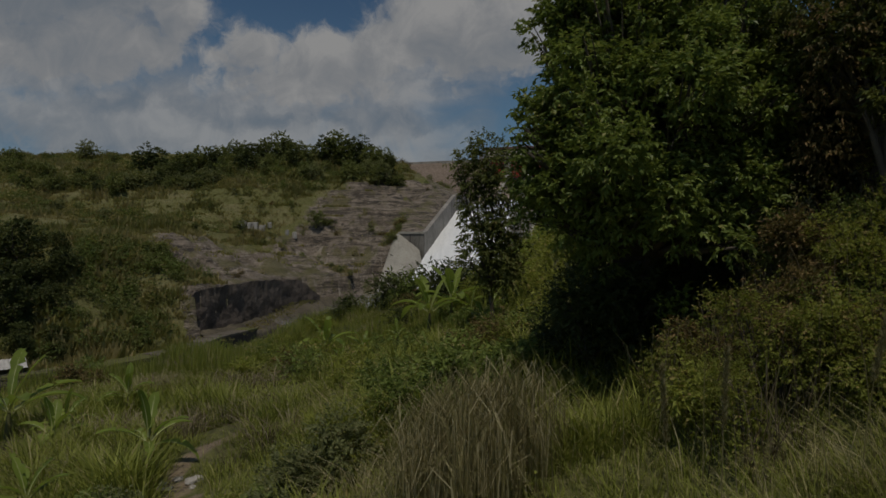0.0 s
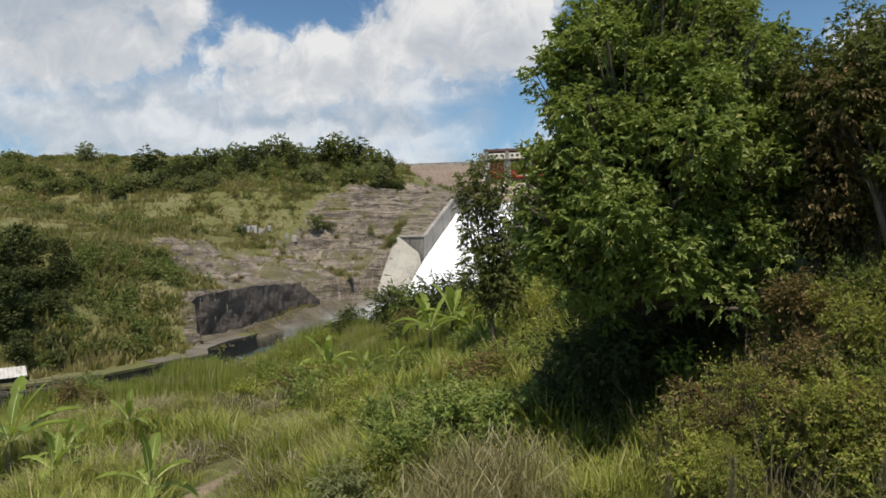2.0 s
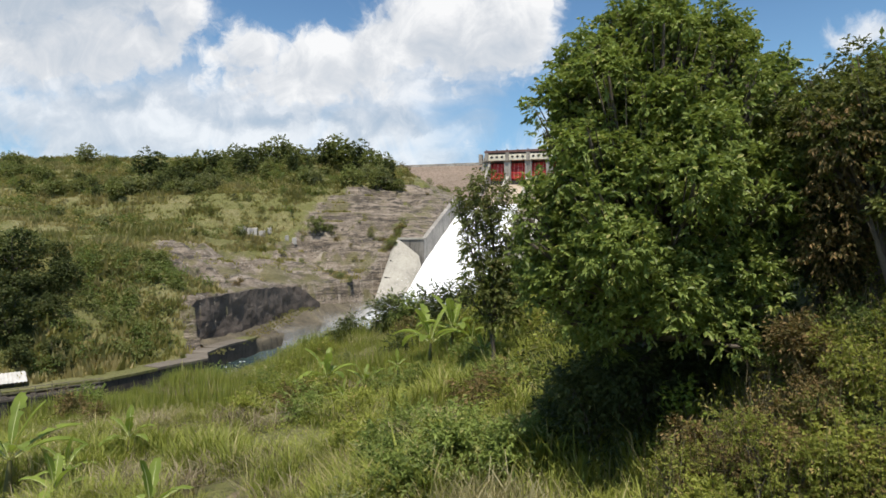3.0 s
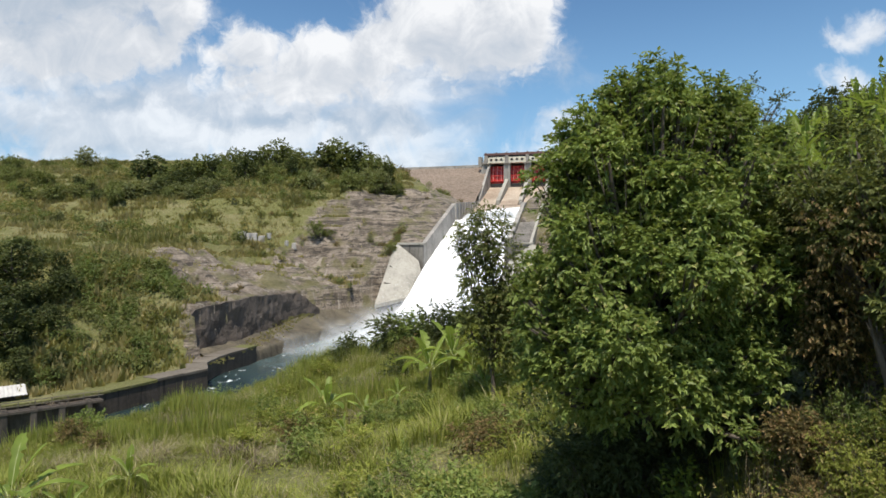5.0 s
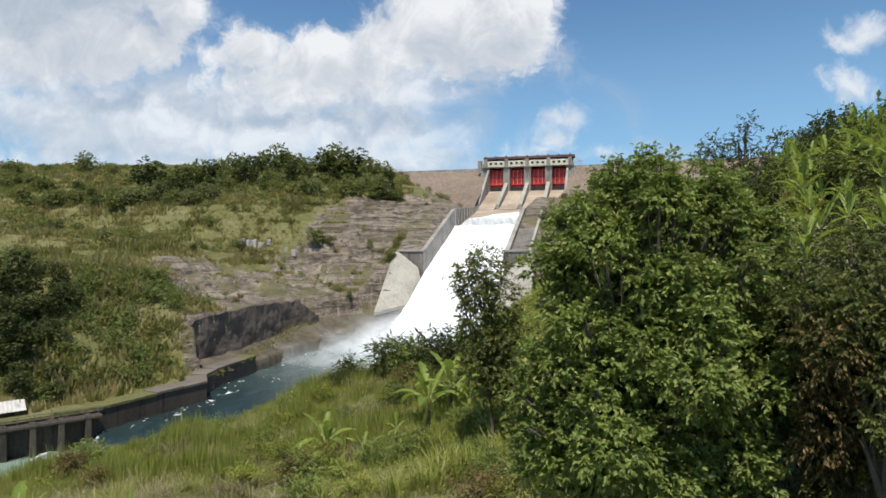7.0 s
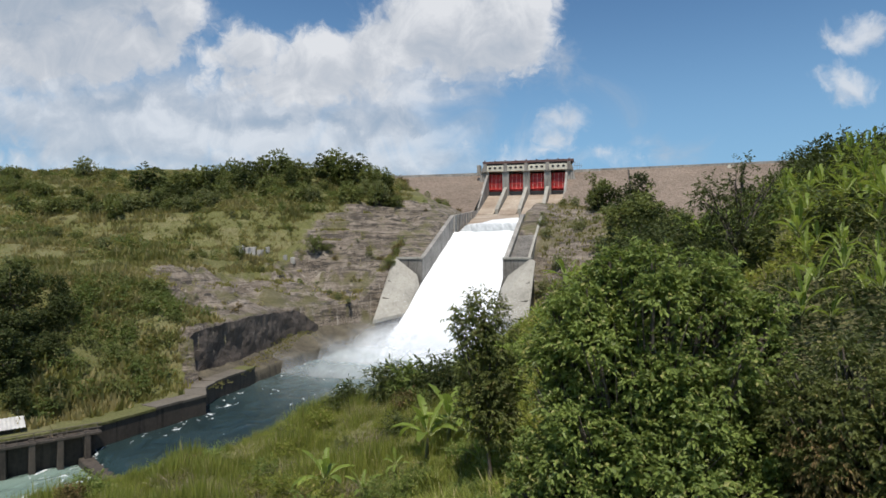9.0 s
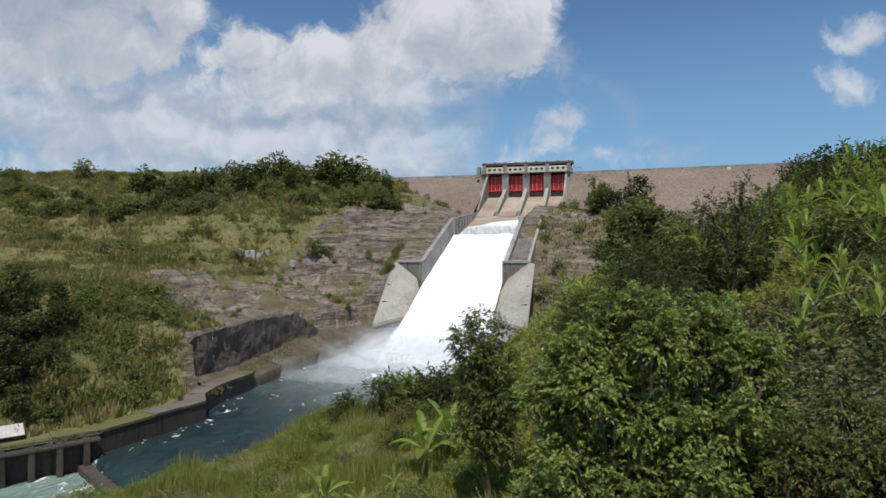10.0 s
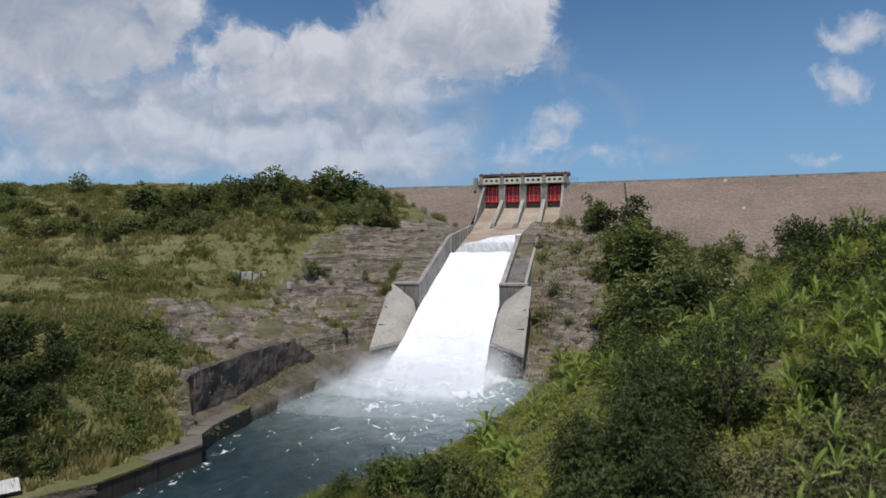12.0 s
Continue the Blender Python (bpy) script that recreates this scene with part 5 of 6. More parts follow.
tree("broadleaf_tree", base, budded([(0.1, 0, 2.7, 0.4), (0.5, 0, 3.4, 0.55), (0.3, 0.2, 4.1, 0.5), (0.8, 0.2, 4.6, 0.5), (0.6, 0.2, 2.1, 0.4)], 4, 5), LEAF_OLIVE,
     "olive green tree with small leaves beside the creepers", "tree", 760, 8, 0.12, 0.06, 0.14, 13, 0.3, 0.5, (0, 0, 0), 0.2, 0.6)
# slender open tree down the slope
base = on_ground(2.3, 27.6)
tree("slender_tree", base, [(-0.9, 0, 7.39, 0.73), (-0.1, 0.1, 8.29, 0.85), (0.4, 0, 6.94, 0.98), (-0.6, 0.2, 6.05, 0.85), (0.5, 0.2, 5.49, 0.98), (-0.2, 0, 4.48, 0.98), (0.8, 0.2, 4.26, 0.73), (-0.9, -0.2, 3.81, 0.61), (0.2, 0, 3.02, 0.85), (-0.5, 0.1, 5.0, 0.8), (0.3, 0.1, 3.4, 0.9), (-0.7, 0, 7.6, 0.5), (-1.0, 0, 8.4, 0.55), (-0.4, 0, 9.0, 0.5), (-1.5, 0, 8.0, 0.4)], LEAF_OLIVE,
     "slender open-crowned tree with dark drooping leaves", "tree", 1150, 9, 0.22, 0.09, 0.11, 14, 0.5, 0.3, (0, 0, 0), 0.24)
# dark trees on the climbing slope
TREES = [(9.6, 28.0, 1.0), (7.0, 25.5, 0.9), (11.5, 30.5, 1.05), (6.3, 22.5, 0.8), (9.5, 24.0, 0.85), (12.5, 34.0, 1.0), (8.0, 33.0, 0.9)]
LOBES = [[(0, 0, 4.2, 1.3), (1.2, 0.3, 3.6, 1.1), (-1.1, -0.2, 3.4, 1.2), (0.2, -0.9, 2.8, 1.1), (0.4, 0.9, 3.4, 1.0), (-0.8, 0.8, 2.5, 1.0), (1.2, -0.6, 2.1, 0.9), (-0.9, -0.8, 1.8, 0.9)],
         [(0.2, 0, 4.8, 1.0), (-0.8, 0.1, 4.0, 1.1), (1.0, -0.1, 3.8, 1.0), (0.1, -0.8, 3.1, 1.2), (-1.2, 0.2, 2.6, 0.9), (1.2, 0.5, 2.7, 0.9), (0, 0.3, 1.9, 1.1)],
         [(0, 0, 3.3, 1.5), (1.4, 0.2, 2.8, 1.1), (-1.4, 0.1, 2.7, 1.2), (0.1, -1.0, 2.3, 1.2), (0.6, 1.0, 2.6, 1.1), (-0.7, -0.8, 1.6, 1.0), (0.9, -0.8, 1.5, 1.0)]]
kinds = []
for i, lobes in enumerate(LOBES):
    x, y, k = TREES[i]
    ob = tree("dark_tree", on_ground(x, y), lobes, LEAF_DARK, "dark green bushy tree on the steep slope", "tree", 900, 8, 0.24, 0.11, 0.15, 20 + i, 0.3, 0.4)
    ob["group"] = "trees of the steep slope"
    kinds.append(ob)
for i, (x, y, k) in enumerate(TREES[3:]):
    set_copy(kinds[i % 3], turned(on_ground(x, y), 1.3 * i + 0.7, k))
base = on_ground(14.9, 30.0)
tree("sparse_tree", base, [(0.5, 0, 5.9, 0.42), (0.1, 0, 5.2, 0.5), (-1.1, 0, 4.7, 0.7), (1.5, 0.1, 4.9, 0.45), (2.1, 0, 5.2, 0.35), (-1.7, 0.1, 4.2, 0.5), (0.4, 0, 4.1, 0.7), (-0.5, 0, 3.6, 0.8), (-0.6, -0.4, 2.4, 1.0), (0.8, 0, 2.6, 0.9)], LEAF_DARK,
     "half-bare tree with reddish leaf tips above the slope", "tree", 520, 7, 0.18, 0.085, 0.13, 31, 0.3, 0.2)

# larger far trees: three shapes, copied
far_kinds, far_shapes, SCRUB = [], [], []
for i, (lobes, leaf) in enumerate(((LOBES[0], LEAF_FAR), (LOBES[2], LEAF_FAR), (LOBES[1], LEAF_DARK), (LOBES[2], LEAF_GREY))):
    r = np.random.default_rng(40 + i)
    far_shapes.append(crown(lobes, 105, 4, 0.56, 0.34, r, 0.2, 0.5))
    far_kinds.append((tri_mesh("trunk", *limbs(lobes, (0, 0, 0), 0.16, r, 0), BARK, True), tri_mesh("crown", *crown(lobes, 250, 4, 0.50, 0.33, r, 0.2, 0.6, 0.2), leaf)))

far_shapes.append(crown(LOBES[2], 110, 4, 0.60, 0.30, np.random.default_rng(47), 0.2, 0.5))
far_shapes += [crown(LOBES[q], 44, 4, 0.72, 0.40, np.random.default_rng(48 + q), 0.2, 0.75) for q in (0, 1, 2)]

for i, (lobes, leaf) in enumerate(((LOBES[0], LEAF_FAR), (LOBES[2], LEAF_DARK), (LOBES[1], LEAF_DARK))):
    r = np.random.default_rng(60 + i)
    far_kinds.append((far_kinds[i][0], tri_mesh("crown", *crown(budded(lobes, 4, 70 + i), 520, 5, 0.28, 0.18, r, 0.25, 0.6, 0.22, 0.7), leaf)))


def far_tree(x, y, size, kind, yaw, name="tree", label="dark green bushy tree on the far hill", group="trees of the far hill", sink=0.2):
    ob = tagged(new(name), label, "tree" if "tree" in name else "shrub", group)
    wide, tall = 0.85 + 0.45 * abs(math.sin(7.1 * x + y)), 0.75 + 0.45 * abs(math.sin(3.3 * y + x))
    ob.matrix_world = turned(on_ground(x, y, sink * size), yaw, size) @ Matrix.Diagonal((wide, 1, tall, 1))
    part("trunk", far_kinds[kind][0], ob)
    part("crown", far_kinds[kind][1], ob)
    return ob


def scrub(x, y, size, kind, yaw, sink):
    """Low bushes that run together: kept for the joined scrub."""
    wide, tall = 0.85 + 0.45 * abs(math.sin(7.1 * x + y)), 0.75 + 0.45 * abs(math.sin(3.3 * y + x))
    SCRUB.append((kind, turned(on_ground(x, y, sink * size), yaw, size) @ Matrix.Diagonal((wide, 1, tall, 1))))


def sky_place(across, away):
    """A place on the plan from its bearing (as a slope) and distance ahead."""
    return across * away, away


r = random.Random(21)
# tree line of the far hill: bearing, distance, size
LINE = [(-0.73, 250, 1.0), (-0.715, 255, 1.3), (-0.49, 225, 1.8), (-0.475, 228, 1.3), (-0.40, 230, 1.6), (-0.385, 226, 1.4), (-0.37, 240, 1.4), (-0.345, 245, 1.5), (-0.325, 246, 1.6),
        (-0.30, 250, 1.5), (-0.277, 250, 2.0), (-0.262, 250, 1.4), (-0.245, 246, 1.5), (-0.225, 246, 1.4), (-0.195, 242, 1.9), (-0.175, 240, 2.1), (-0.16, 238, 2.1), (-0.14, 236, 1.7), (-0.12, 232, 1.7),
        (-0.10, 228, 1.6), (-0.09, 224, 1.2), (-0.66, 262, 0.8), (-0.55, 262, 0.7)]
for i, (b, d, k) in enumerate(LINE):
    far_tree(*sky_place(b, d), k * (1.2 if b > -0.5 else 1.1), i % 3, r.uniform(0, 6))
far_tree(*sky_place(-0.597, 262), 1.6, 3, 0.4, label="grey half-bare round tree on the far skyline")
# bush belts on its slope: bearing, distance, spread, bushes
BELTS = [(-0.53, 204, 7, 12), (-0.49, 200, 8, 16), (-0.44, 204, 7, 14), (-0.39, 212, 7, 11), (-0.68, 196, 5, 7), (-0.66, 160, 6, 4), (-0.57, 166, 8, 5), (-0.28, 222, 7, 4), (-0.15, 219, 6, 6), (-0.21, 210, 6, 6), (-0.33, 172, 5, 3),
         (-0.52, 150, 6, 4), (-0.70, 130, 5, 5), (-0.62, 225, 9, 6), (-0.72, 230, 7, 7), (-0.34, 232, 8, 5), (-0.22, 230, 7, 4), (-0.42, 232, 7, 4), (-0.10, 214, 4, 5)]
for b, d, wide, n in BELTS:
    x0, y0 = sky_place(b, d)
    for i in range(n):
        k = r.uniform(0.6, 1.5) * d / 200 * (1.0 if d > 190 else 0.7)
        far_tree(x0 + r.gauss(0, wide), y0 + r.gauss(0, wide * 0.45), k, r.choice((0, 1, 1, 2, 3) if d > 190 else (0, 1, 3)), r.uniform(0, 6), "shrub", "dark green shrub in the far hill's grass", "shrubs of the far hill", 1.0)
# shrubs rooted in the rock cut
for s, u, k in ((-44, -6, 0.9), (-41, -4, 0.6), (-20.8, -4, 0.6), (-21.5, 3, 0.5), (-52, -22, 0.4), (-60, -40, 0.5), (-33, -19, 0.3), (-30, -20, 0.35), (-27, -20, 0.35)):
    p = spill(s, u, 0)
    far_tree(p.x, p.y, k, 0 if k > 0.4 else 3, s * 1.7, "shrub", "shrub rooted in the rock cut", "shrubs of the rock cut", 1.1)
# dark trees on the far bank
for i, (x, y, k) in enumerate(((-63, 84, 1.6), (-58, 80, 1.4), (-67, 78, 1.6), (-70, 88, 1.6), (-61, 89, 1.2), (-55, 77.5, 1.0), (-53.5, 82, 0.8), (-75, 80, 1.7), (-51, 79.5, 0.6), (-66, 93, 1.5), (-60, 95, 1.3), (-73, 97, 1.6), (-57.5, 87, 1.1), (-64, 100, 1.1), (-78, 90, 1.7), (-70, 104, 1.0))):
    far_tree(x, y, k * 1.0, (5, 6, 5, 4)[i % 4], i * 1.1, label="dark dense tree on the far river bank", group="trees of the far bank", sink=0.6)
for i in range(250):
    x, y = r.uniform(-64, -42), r.uniform(76, 118)
    if float(bank_distance(np.array([x]), np.array([y]))[0]) > 6.0:
        scrub(x, y, r.uniform(0.3, 0.62), 2 if x < -57 and y < 94 else r.choice((5, 5, 7, 7)), r.uniform(0, 6), 1.3)
# clumps of dry and olive growth in the rock cut, thick along the wing wall
for i in range(420):
    p = spill(-r.uniform(21.0, 66), r.uniform(-60, 62), 0) if i > 60 else spill(-r.uniform(20.9, 23.5), r.uniform(-17, 12), 0)
    at = np.array([p.x]), np.array([p.y])
    if bank_distance(*at)[0] > 4 and (i < 60 or rough(*at, 15, 3, 67)[0] > r.uniform(-0.25, 0.35)):
        scrub(p.x, p.y, r.uniform(0.16, 0.46), r.choice((4, 6, 6, 7, 5)), r.uniform(0, 6), 1.4)
# low growth in swathes over the grassed hill
while len(SCRUB) < 1500:
    x, y = r.uniform(-190, -16), r.uniform(98, 268)
    at = np.array([x]), np.array([y])
    if bank_distance(*at)[0] > 8 and cut_share(*at)[0] < 0.25 and rough(at[0], at[1] * 1.5, 26, 4, 63)[0] > r.uniform(-0.25, 0.3):
        scrub(x, y, r.uniform(0.25, 0.85) * (0.7 + y / 500), r.choice((5, 5, 6, 6, 7, 7)), r.uniform(0, 6), 1.55)
far_tree(-56, 116, 1.0, 0, 0.5, "shrub", "round dark shrub on the bank", "shrubs of the far bank", 0.8)
# trees between the near slope and the dam
for i, (x, y, k) in enumerate(((44, 116, 1.9), (47.5, 122, 2.2), (40, 117, 1.5), (50, 131, 2.4), (55, 139, 2.5), (59, 143, 2.1), (49, 146, 2.6), (45, 133, 2.2), (56, 161, 2.5), (53, 166, 2.4), (60, 179, 2.2), (63, 191, 1.8),
                               (54.5, 206, 1.6), (57.5, 208, 1.7), (52.5, 119, 1.8), (57.5, 128, 2.0), (62, 150, 2.0), (37.5, 108, 1.1), (66, 158, 1.6), (70, 150, 1.4), (42, 126, 1.7), (46.5, 139, 2.0), (52, 151, 2.1), (51, 124, 1.6), (58, 134, 1.7), (55, 117, 1.4), (48, 112, 1.3), (61, 166, 1.8))):
    far_tree(x, y, k * 1.5, 4 + i % 3, i * 0.9, label="dark green tree below the dam", group="trees below the dam", sink=0.5)
for i in range(110):
    x, y = r.uniform(40, 125), r.uniform(85, 190)
    scrub(x, y, r.uniform(0.7, 1.9), (0, 2, 2, 1, 3)[i % 5], r.uniform(0, 6), 0.6)
base = on_ground(40.2, 66)
tree("ridge_tree", base, [(0, 0, 5.2, 1.3), (-1.0, 0, 4.6, 1.2), (1.0, 0.2, 4.7, 1.3), (0.1, -0.5, 3.8, 1.5), (-1.1, 0.2, 3.4, 1.1), (1.3, 0, 3.5, 1.2), (0.9, 0.3, 2.4, 1.2), (1.9, 0, 2.6, 1.0), (-0.2, 0, 2.2, 0.9), (2.4, 0, 1.5, 1.1)], LEAF_DARK,
     "dark round-crowned tree on the near ridge", "tree", 900, 6, 0.32, 0.17, 0.16, 33, 0.3, 0.35)
# brown and grey scrub on the rock beside the chute
for i in range(34):
    p = spill(r.uniform(17, 44), r.uniform(-14, 105), 0)
    scrub(p.x, p.y, r.uniform(0.45, 1.0), r.choice((4, 4, 3, 1, 3)), r.uniform(0, 6), 1.0)
for i in range(26):
    p = spill(-r.uniform(26, 60), r.uniform(78, 128), 0)
    scrub(p.x, p.y, r.uniform(0.4, 1.1), r.choice((4, 3, 1, 0)), r.uniform(0, 6), 1.0)


# bananas: stem and arching leaves with torn blades
def banana_leaf(length, width, start, arch, r, tatter):
    n = 12
    t = np.linspace(0, 1, n)
    a = start - arch * t ** 1.3
    step = length / (n - 1)
    out, up = np.cumsum(np.cos(a)) * step, np.cumsum(np.sin(a)) * step
    wide = width * np.clip(np.sin(np.clip(t * 1.03 - 0.10, 0, 1) * math.pi) ** 0.6, 0.03, 1)
    pieces = []
    v, f = [], []
    for i in range(n):
        tear_l, tear_r = 1 - tatter * r.random() * r.random(), 1 - tatter * r.random() * r.random()
        fold = wide[i] * 0.16
        v += [(out[i], wide[i] * 0.5 * tear_l, up[i] + fold), (out[i], 0.015, up[i]), (out[i], -0.015, up[i]), (out[i], -wide[i] * 0.5 * tear_r, up[i] + fold)]
    for i in range(n - 1):
        o = 4 * i
        for p, q in ((0, 1), (1, 2), (2, 3)):
            if q != 2 and i > 2 and r.random() < tatter * 0.18:
                # a tear leaves a slit
                f += [(o + p, o + q, o + 4 + (1 if p == 0 else 2))]
            else:
                f += [(o + p, o + q, o + 4 + q), (o + p, o + 4 + q, o + 4 + p)]
    pieces.append((np.array(v, float), np.array(f)))
    return joined(pieces), tube(np.stack([out, 0 * out, up - 0.004], 1)[::2], np.linspace(0.030, 0.009, n // 2), 3)


def banana(at, height, count, seed, label="banana plant with bright arching leaves", tatter=0.6, upright=0.0):
    r = random.Random(seed)
    ob = tagged(new("banana_plant"), label, "banana plant", "banana plants of the slope")
    ob.location = at
    stem = height * 0.42
    v, f = tube([(0, 0, -0.2), (0, 0, stem * 0.3), (0.03, 0.02, stem * 0.7), (0.05, 0.02, stem)], [0.15, 0.13, 0.10, 0.06], 9)
    part("stem", tri_mesh("stem", v, f, STEM, True), ob, "sheathed green-brown stem")
    for i in range(count):
        young = i / (count - 1)
        start = radians(30 + 26 * upright + (50 - 24 * upright) * young ** 1.5 + r.uniform(-10, 10))
        (v, f), rib = banana_leaf(height * r.uniform(0.60, 0.80), height * r.uniform(0.16, 0.21) * (1 - 0.25 * upright), start, radians(r.uniform(60, 115) * (1.12 - 0.85 * young) * (1 - 0.45 * upright)), r, tatter)
        leaf = part("leaf", tri_mesh("leaf", v, f, LEAF_BANANA, True), ob)
        part("midrib", tri_mesh("midrib", *rib, MIDRIB, True), leaf, "pale midrib")
        leaf.matrix_local = Matrix.Translation((0.05, 0.02, stem - 0.05 + 0.02 * i)) @ Matrix.Rotation(i * 2.4 + r.uniform(-0.4, 0.4), 4, "Z")
    return ob


kinds = [banana(on_ground(*p), h, n, s) for p, h, n, s in (((-7.4, 14.9), 1.7, 8, 1), ((-0.8, 34.2), 3.2, 9, 2), ((4.5, 37.5), 2.2, 8, 3), ((-12.2, 18.6), 1.9, 8, 4))]
tall = [banana(on_ground(*p), h, n, s, "upright banana plant with a brown stem and torn leaves", 0.9, 0.6) for p, h, n, s in (((30.5, 44.0), 2.7, 8, 5), ((24.0, 40.0), 2.4, 7, 6), ((19.0, 37.0), 2.0, 9, 7))]
# near ones: x, y, size
SOME = [(-15.9, 21.8, 1.0), (-13.4, 21.2, 0.9), (-12.6, 24.0, 0.9), (-9.2, 13.2, 0.65), (0.5, 35.2, 1.0), (1.7, 34.6, 0.95), (-2.5, 32.9, 0.7), (-4.0, 30.2, 0.7), (-6.2, 31.6, 0.75), (-4.7, 28.0, 0.6),
        (2.8, 33.2, 0.9), (2.0, 30.5, 0.8), (12.8, 20.8, 0.7), (14.4, 22.6, 0.8), (16.6, 24.6, 0.8), (17.5, 29.0, 0.9)]
for i, (x, y, k) in enumerate(SOME):
    set_copy(tall[i % 3] if x > 8 else kinds[(i * 3 + 1) % 4], turned(on_ground(x, y), 1.7 * i, k))
for i in range(42):
    y = r.uniform(19, 34)
    x = y * r.uniform(0.56, 0.85)
    set_copy(tall[i % 3], turned(on_ground(x, y, 0.1), r.uniform(0, 6), r.uniform(0.4, 0.66)))
for i in range(165):
    x, y = r.uniform(12, 44), r.uniform(26, 60)
    if (y < 46 or x / y > 0.64) and (x > 21 or y > 34):
        set_copy(tall[i % 3], turned(on_ground(x, y, 0.1), r.uniform(0, 6), r.uniform(0.6, 1.02)))
for i in range(120):
    x, y = r.uniform(11, 44), r.uniform(26, 60)
    scrub(x, y, r.uniform(0.25, 0.6), 2 if i % 3 else 5, r.uniform(0, 6), 0.8)
for i in range(75):
    x, y = r.uniform(9, 38), r.uniform(22, 50)
    if x < 18 and y < 34:
        x += 13
    set_copy(kinds[i % 4], turned(on_ground(x, y, 0.15), r.uniform(0, 6), r.uniform(0.4, 0.65)))
for i in range(34):
    x = r.uniform(0, 13)
    y = r.uniform(44, 55)
    set_copy(kinds[i % 4], turned(on_ground(x, y, 0.15), r.uniform(0, 6), r.uniform(0.5, 0.85)))

# the low bushes, one mesh for each kind of leaf
for kinds_in, name, leaf, words in (((5,), "fresh_scrub", LEAF_GREEN, "fresh green low growth on the far hill and bank"), ((6,), "olive_scrub", GRASS_FAR, "olive rank growth over the far hill"), ((7,), "hill_scrub", LEAF_FAR, "dark green low scrub over the far hill"),
                                    ((0, 1), "green_scrub", LEAF_FAR, "green scrub on the river banks and below the dam"), ((2,), "dark_scrub", LEAF_DARK, "dark scrub among the banana plants and trees"),
                                    ((3,), "grey_scrub", LEAF_GREY, "grey-green scrub on the rocky banks"), ((4,), "dry_scrub", LEAF_RUST, "dry brown scrub on the rock beside the chute")):
    pieces = []
    for kind, m in SCRUB:
        if kind in kinds_in:
            v, f = far_shapes[kind]
            m = np.array(m)
            pieces.append((v @ m[:3, :3].T + m[:3, 3], f))
    tagged(new(name, tri_mesh(name, *joined(pieces), leaf)), words, "scrub", kind="stuff")

# shrubs of the near slope: name, x, y, radius, height, leaf, leaves' length, label
SHRUB_LEAVES = {"bush": LEAF_BUSH, "grey": LEAF_GREY, "dark": LEAF_DARK, "tree": LEAF_TREE, "rust": LEAF_RUST}
SHRUBS = [(4.7, 9.2, 0.7, 1.6, "rust", 0.06), (5.3, 9.0, 0.7, 1.5, "rust", 0.06), (5.0, 8.2, 0.6, 1.3, "rust", 0.07), (6.3, 8.8, 0.9, 1.2, "bush", 0.065), (7.2, 8.7, 0.9, 1.2, "bush", 0.07), (5.2, 8.1, 0.7, 1.0, "bush", 0.09), (6.5, 7.5, 0.8, 1.2, "bush", 0.06),
          (4.3, 10.4, 0.6, 1.1, "rust", 0.09), (7.8, 9.6, 0.8, 1.0, "bush", 0.07), (0.4, 14.6, 1.2, 1.4, "tree", 0.15), (-0.9, 13.9, 1.0, 1.1, "tree", 0.14), (1.4, 13.6, 0.9, 1.2, "tree", 0.15), (-2.1, 12.1, 0.9, 1.3, "grey", 0.10)]
SHRUBS2 = [(-2.9, 11.4, 0.7, 1.0, "grey", 0.10), (5.9, 10.2, 0.7, 1.5, "rust", 0.09), (3.6, 8.7, 0.6, 0.9, "bush", 0.09), (-4.2, 48, 1.6, 3.0, "dark", 0.3), (-2.3, 47.5, 1.5, 3.0, "tree", 0.3), (-0.5, 46.5, 1.4, 2.8, "dark", 0.3),
           (1.0, 45, 1.4, 2.8, "dark", 0.3), (-7.6, 49.5, 1.0, 1.6, "dark", 0.28), (2.5, 38, 1.1, 2.4, "bush", 0.25), (3.5, 36, 1.1, 2.2, "dark", 0.25), (-2.8, 40, 0.8, 1.2, "dark", 0.22), (4.4, 30, 1.0, 2.0, "bush", 0.2)]
# dark-leaved thicket deepens the tree's shade by colour; bushes at the steep slope's foot
rr = random.Random(9)
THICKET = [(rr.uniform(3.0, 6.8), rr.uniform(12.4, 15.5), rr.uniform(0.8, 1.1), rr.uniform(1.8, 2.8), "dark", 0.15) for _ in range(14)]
FOOT = [(rr.uniform(3.9, 9.0), rr.uniform(7.3, 10.6), rr.uniform(0.5, 1.0), rr.uniform(0.7, 1.6), rr.choice(("bush", "bush", "bush", "bush", "tree", "tree", "rust")), rr.uniform(0.040, 0.058)) for _ in range(19)]
MEADOW = [(rr.uniform(-26, 2), rr.uniform(15, 48), rr.uniform(0.6, 1.1), rr.uniform(0.7, 1.4), rr.choice(("bush", "bush", "tree", "tree", "rust")), rr.uniform(0.12, 0.18)) for _ in range(44)]
MEADOW += [(rr.uniform(-9, -1), rr.uniform(9, 15), rr.uniform(0.4, 0.7), rr.uniform(0.5, 0.9), rr.choice(("bush", "tree", "grey")), rr.uniform(0.09, 0.13)) for _ in range(12)]
MEADOW += [(rr.uniform(-6, 3), rr.uniform(18, 34), rr.uniform(0.6, 1.0), rr.uniform(0.5, 1.0), rr.choice(("bush", "tree", "tree")), rr.uniform(0.10, 0.15)) for _ in range(20)]
MEADOW += [(rr.uniform(-12, 3), rr.uniform(30, 50), rr.uniform(0.7, 1.2), rr.uniform(0.5, 1.1), rr.choice(("bush", "bush", "tree", "grey")), rr.uniform(0.11, 0.16)) for _ in range(22)]
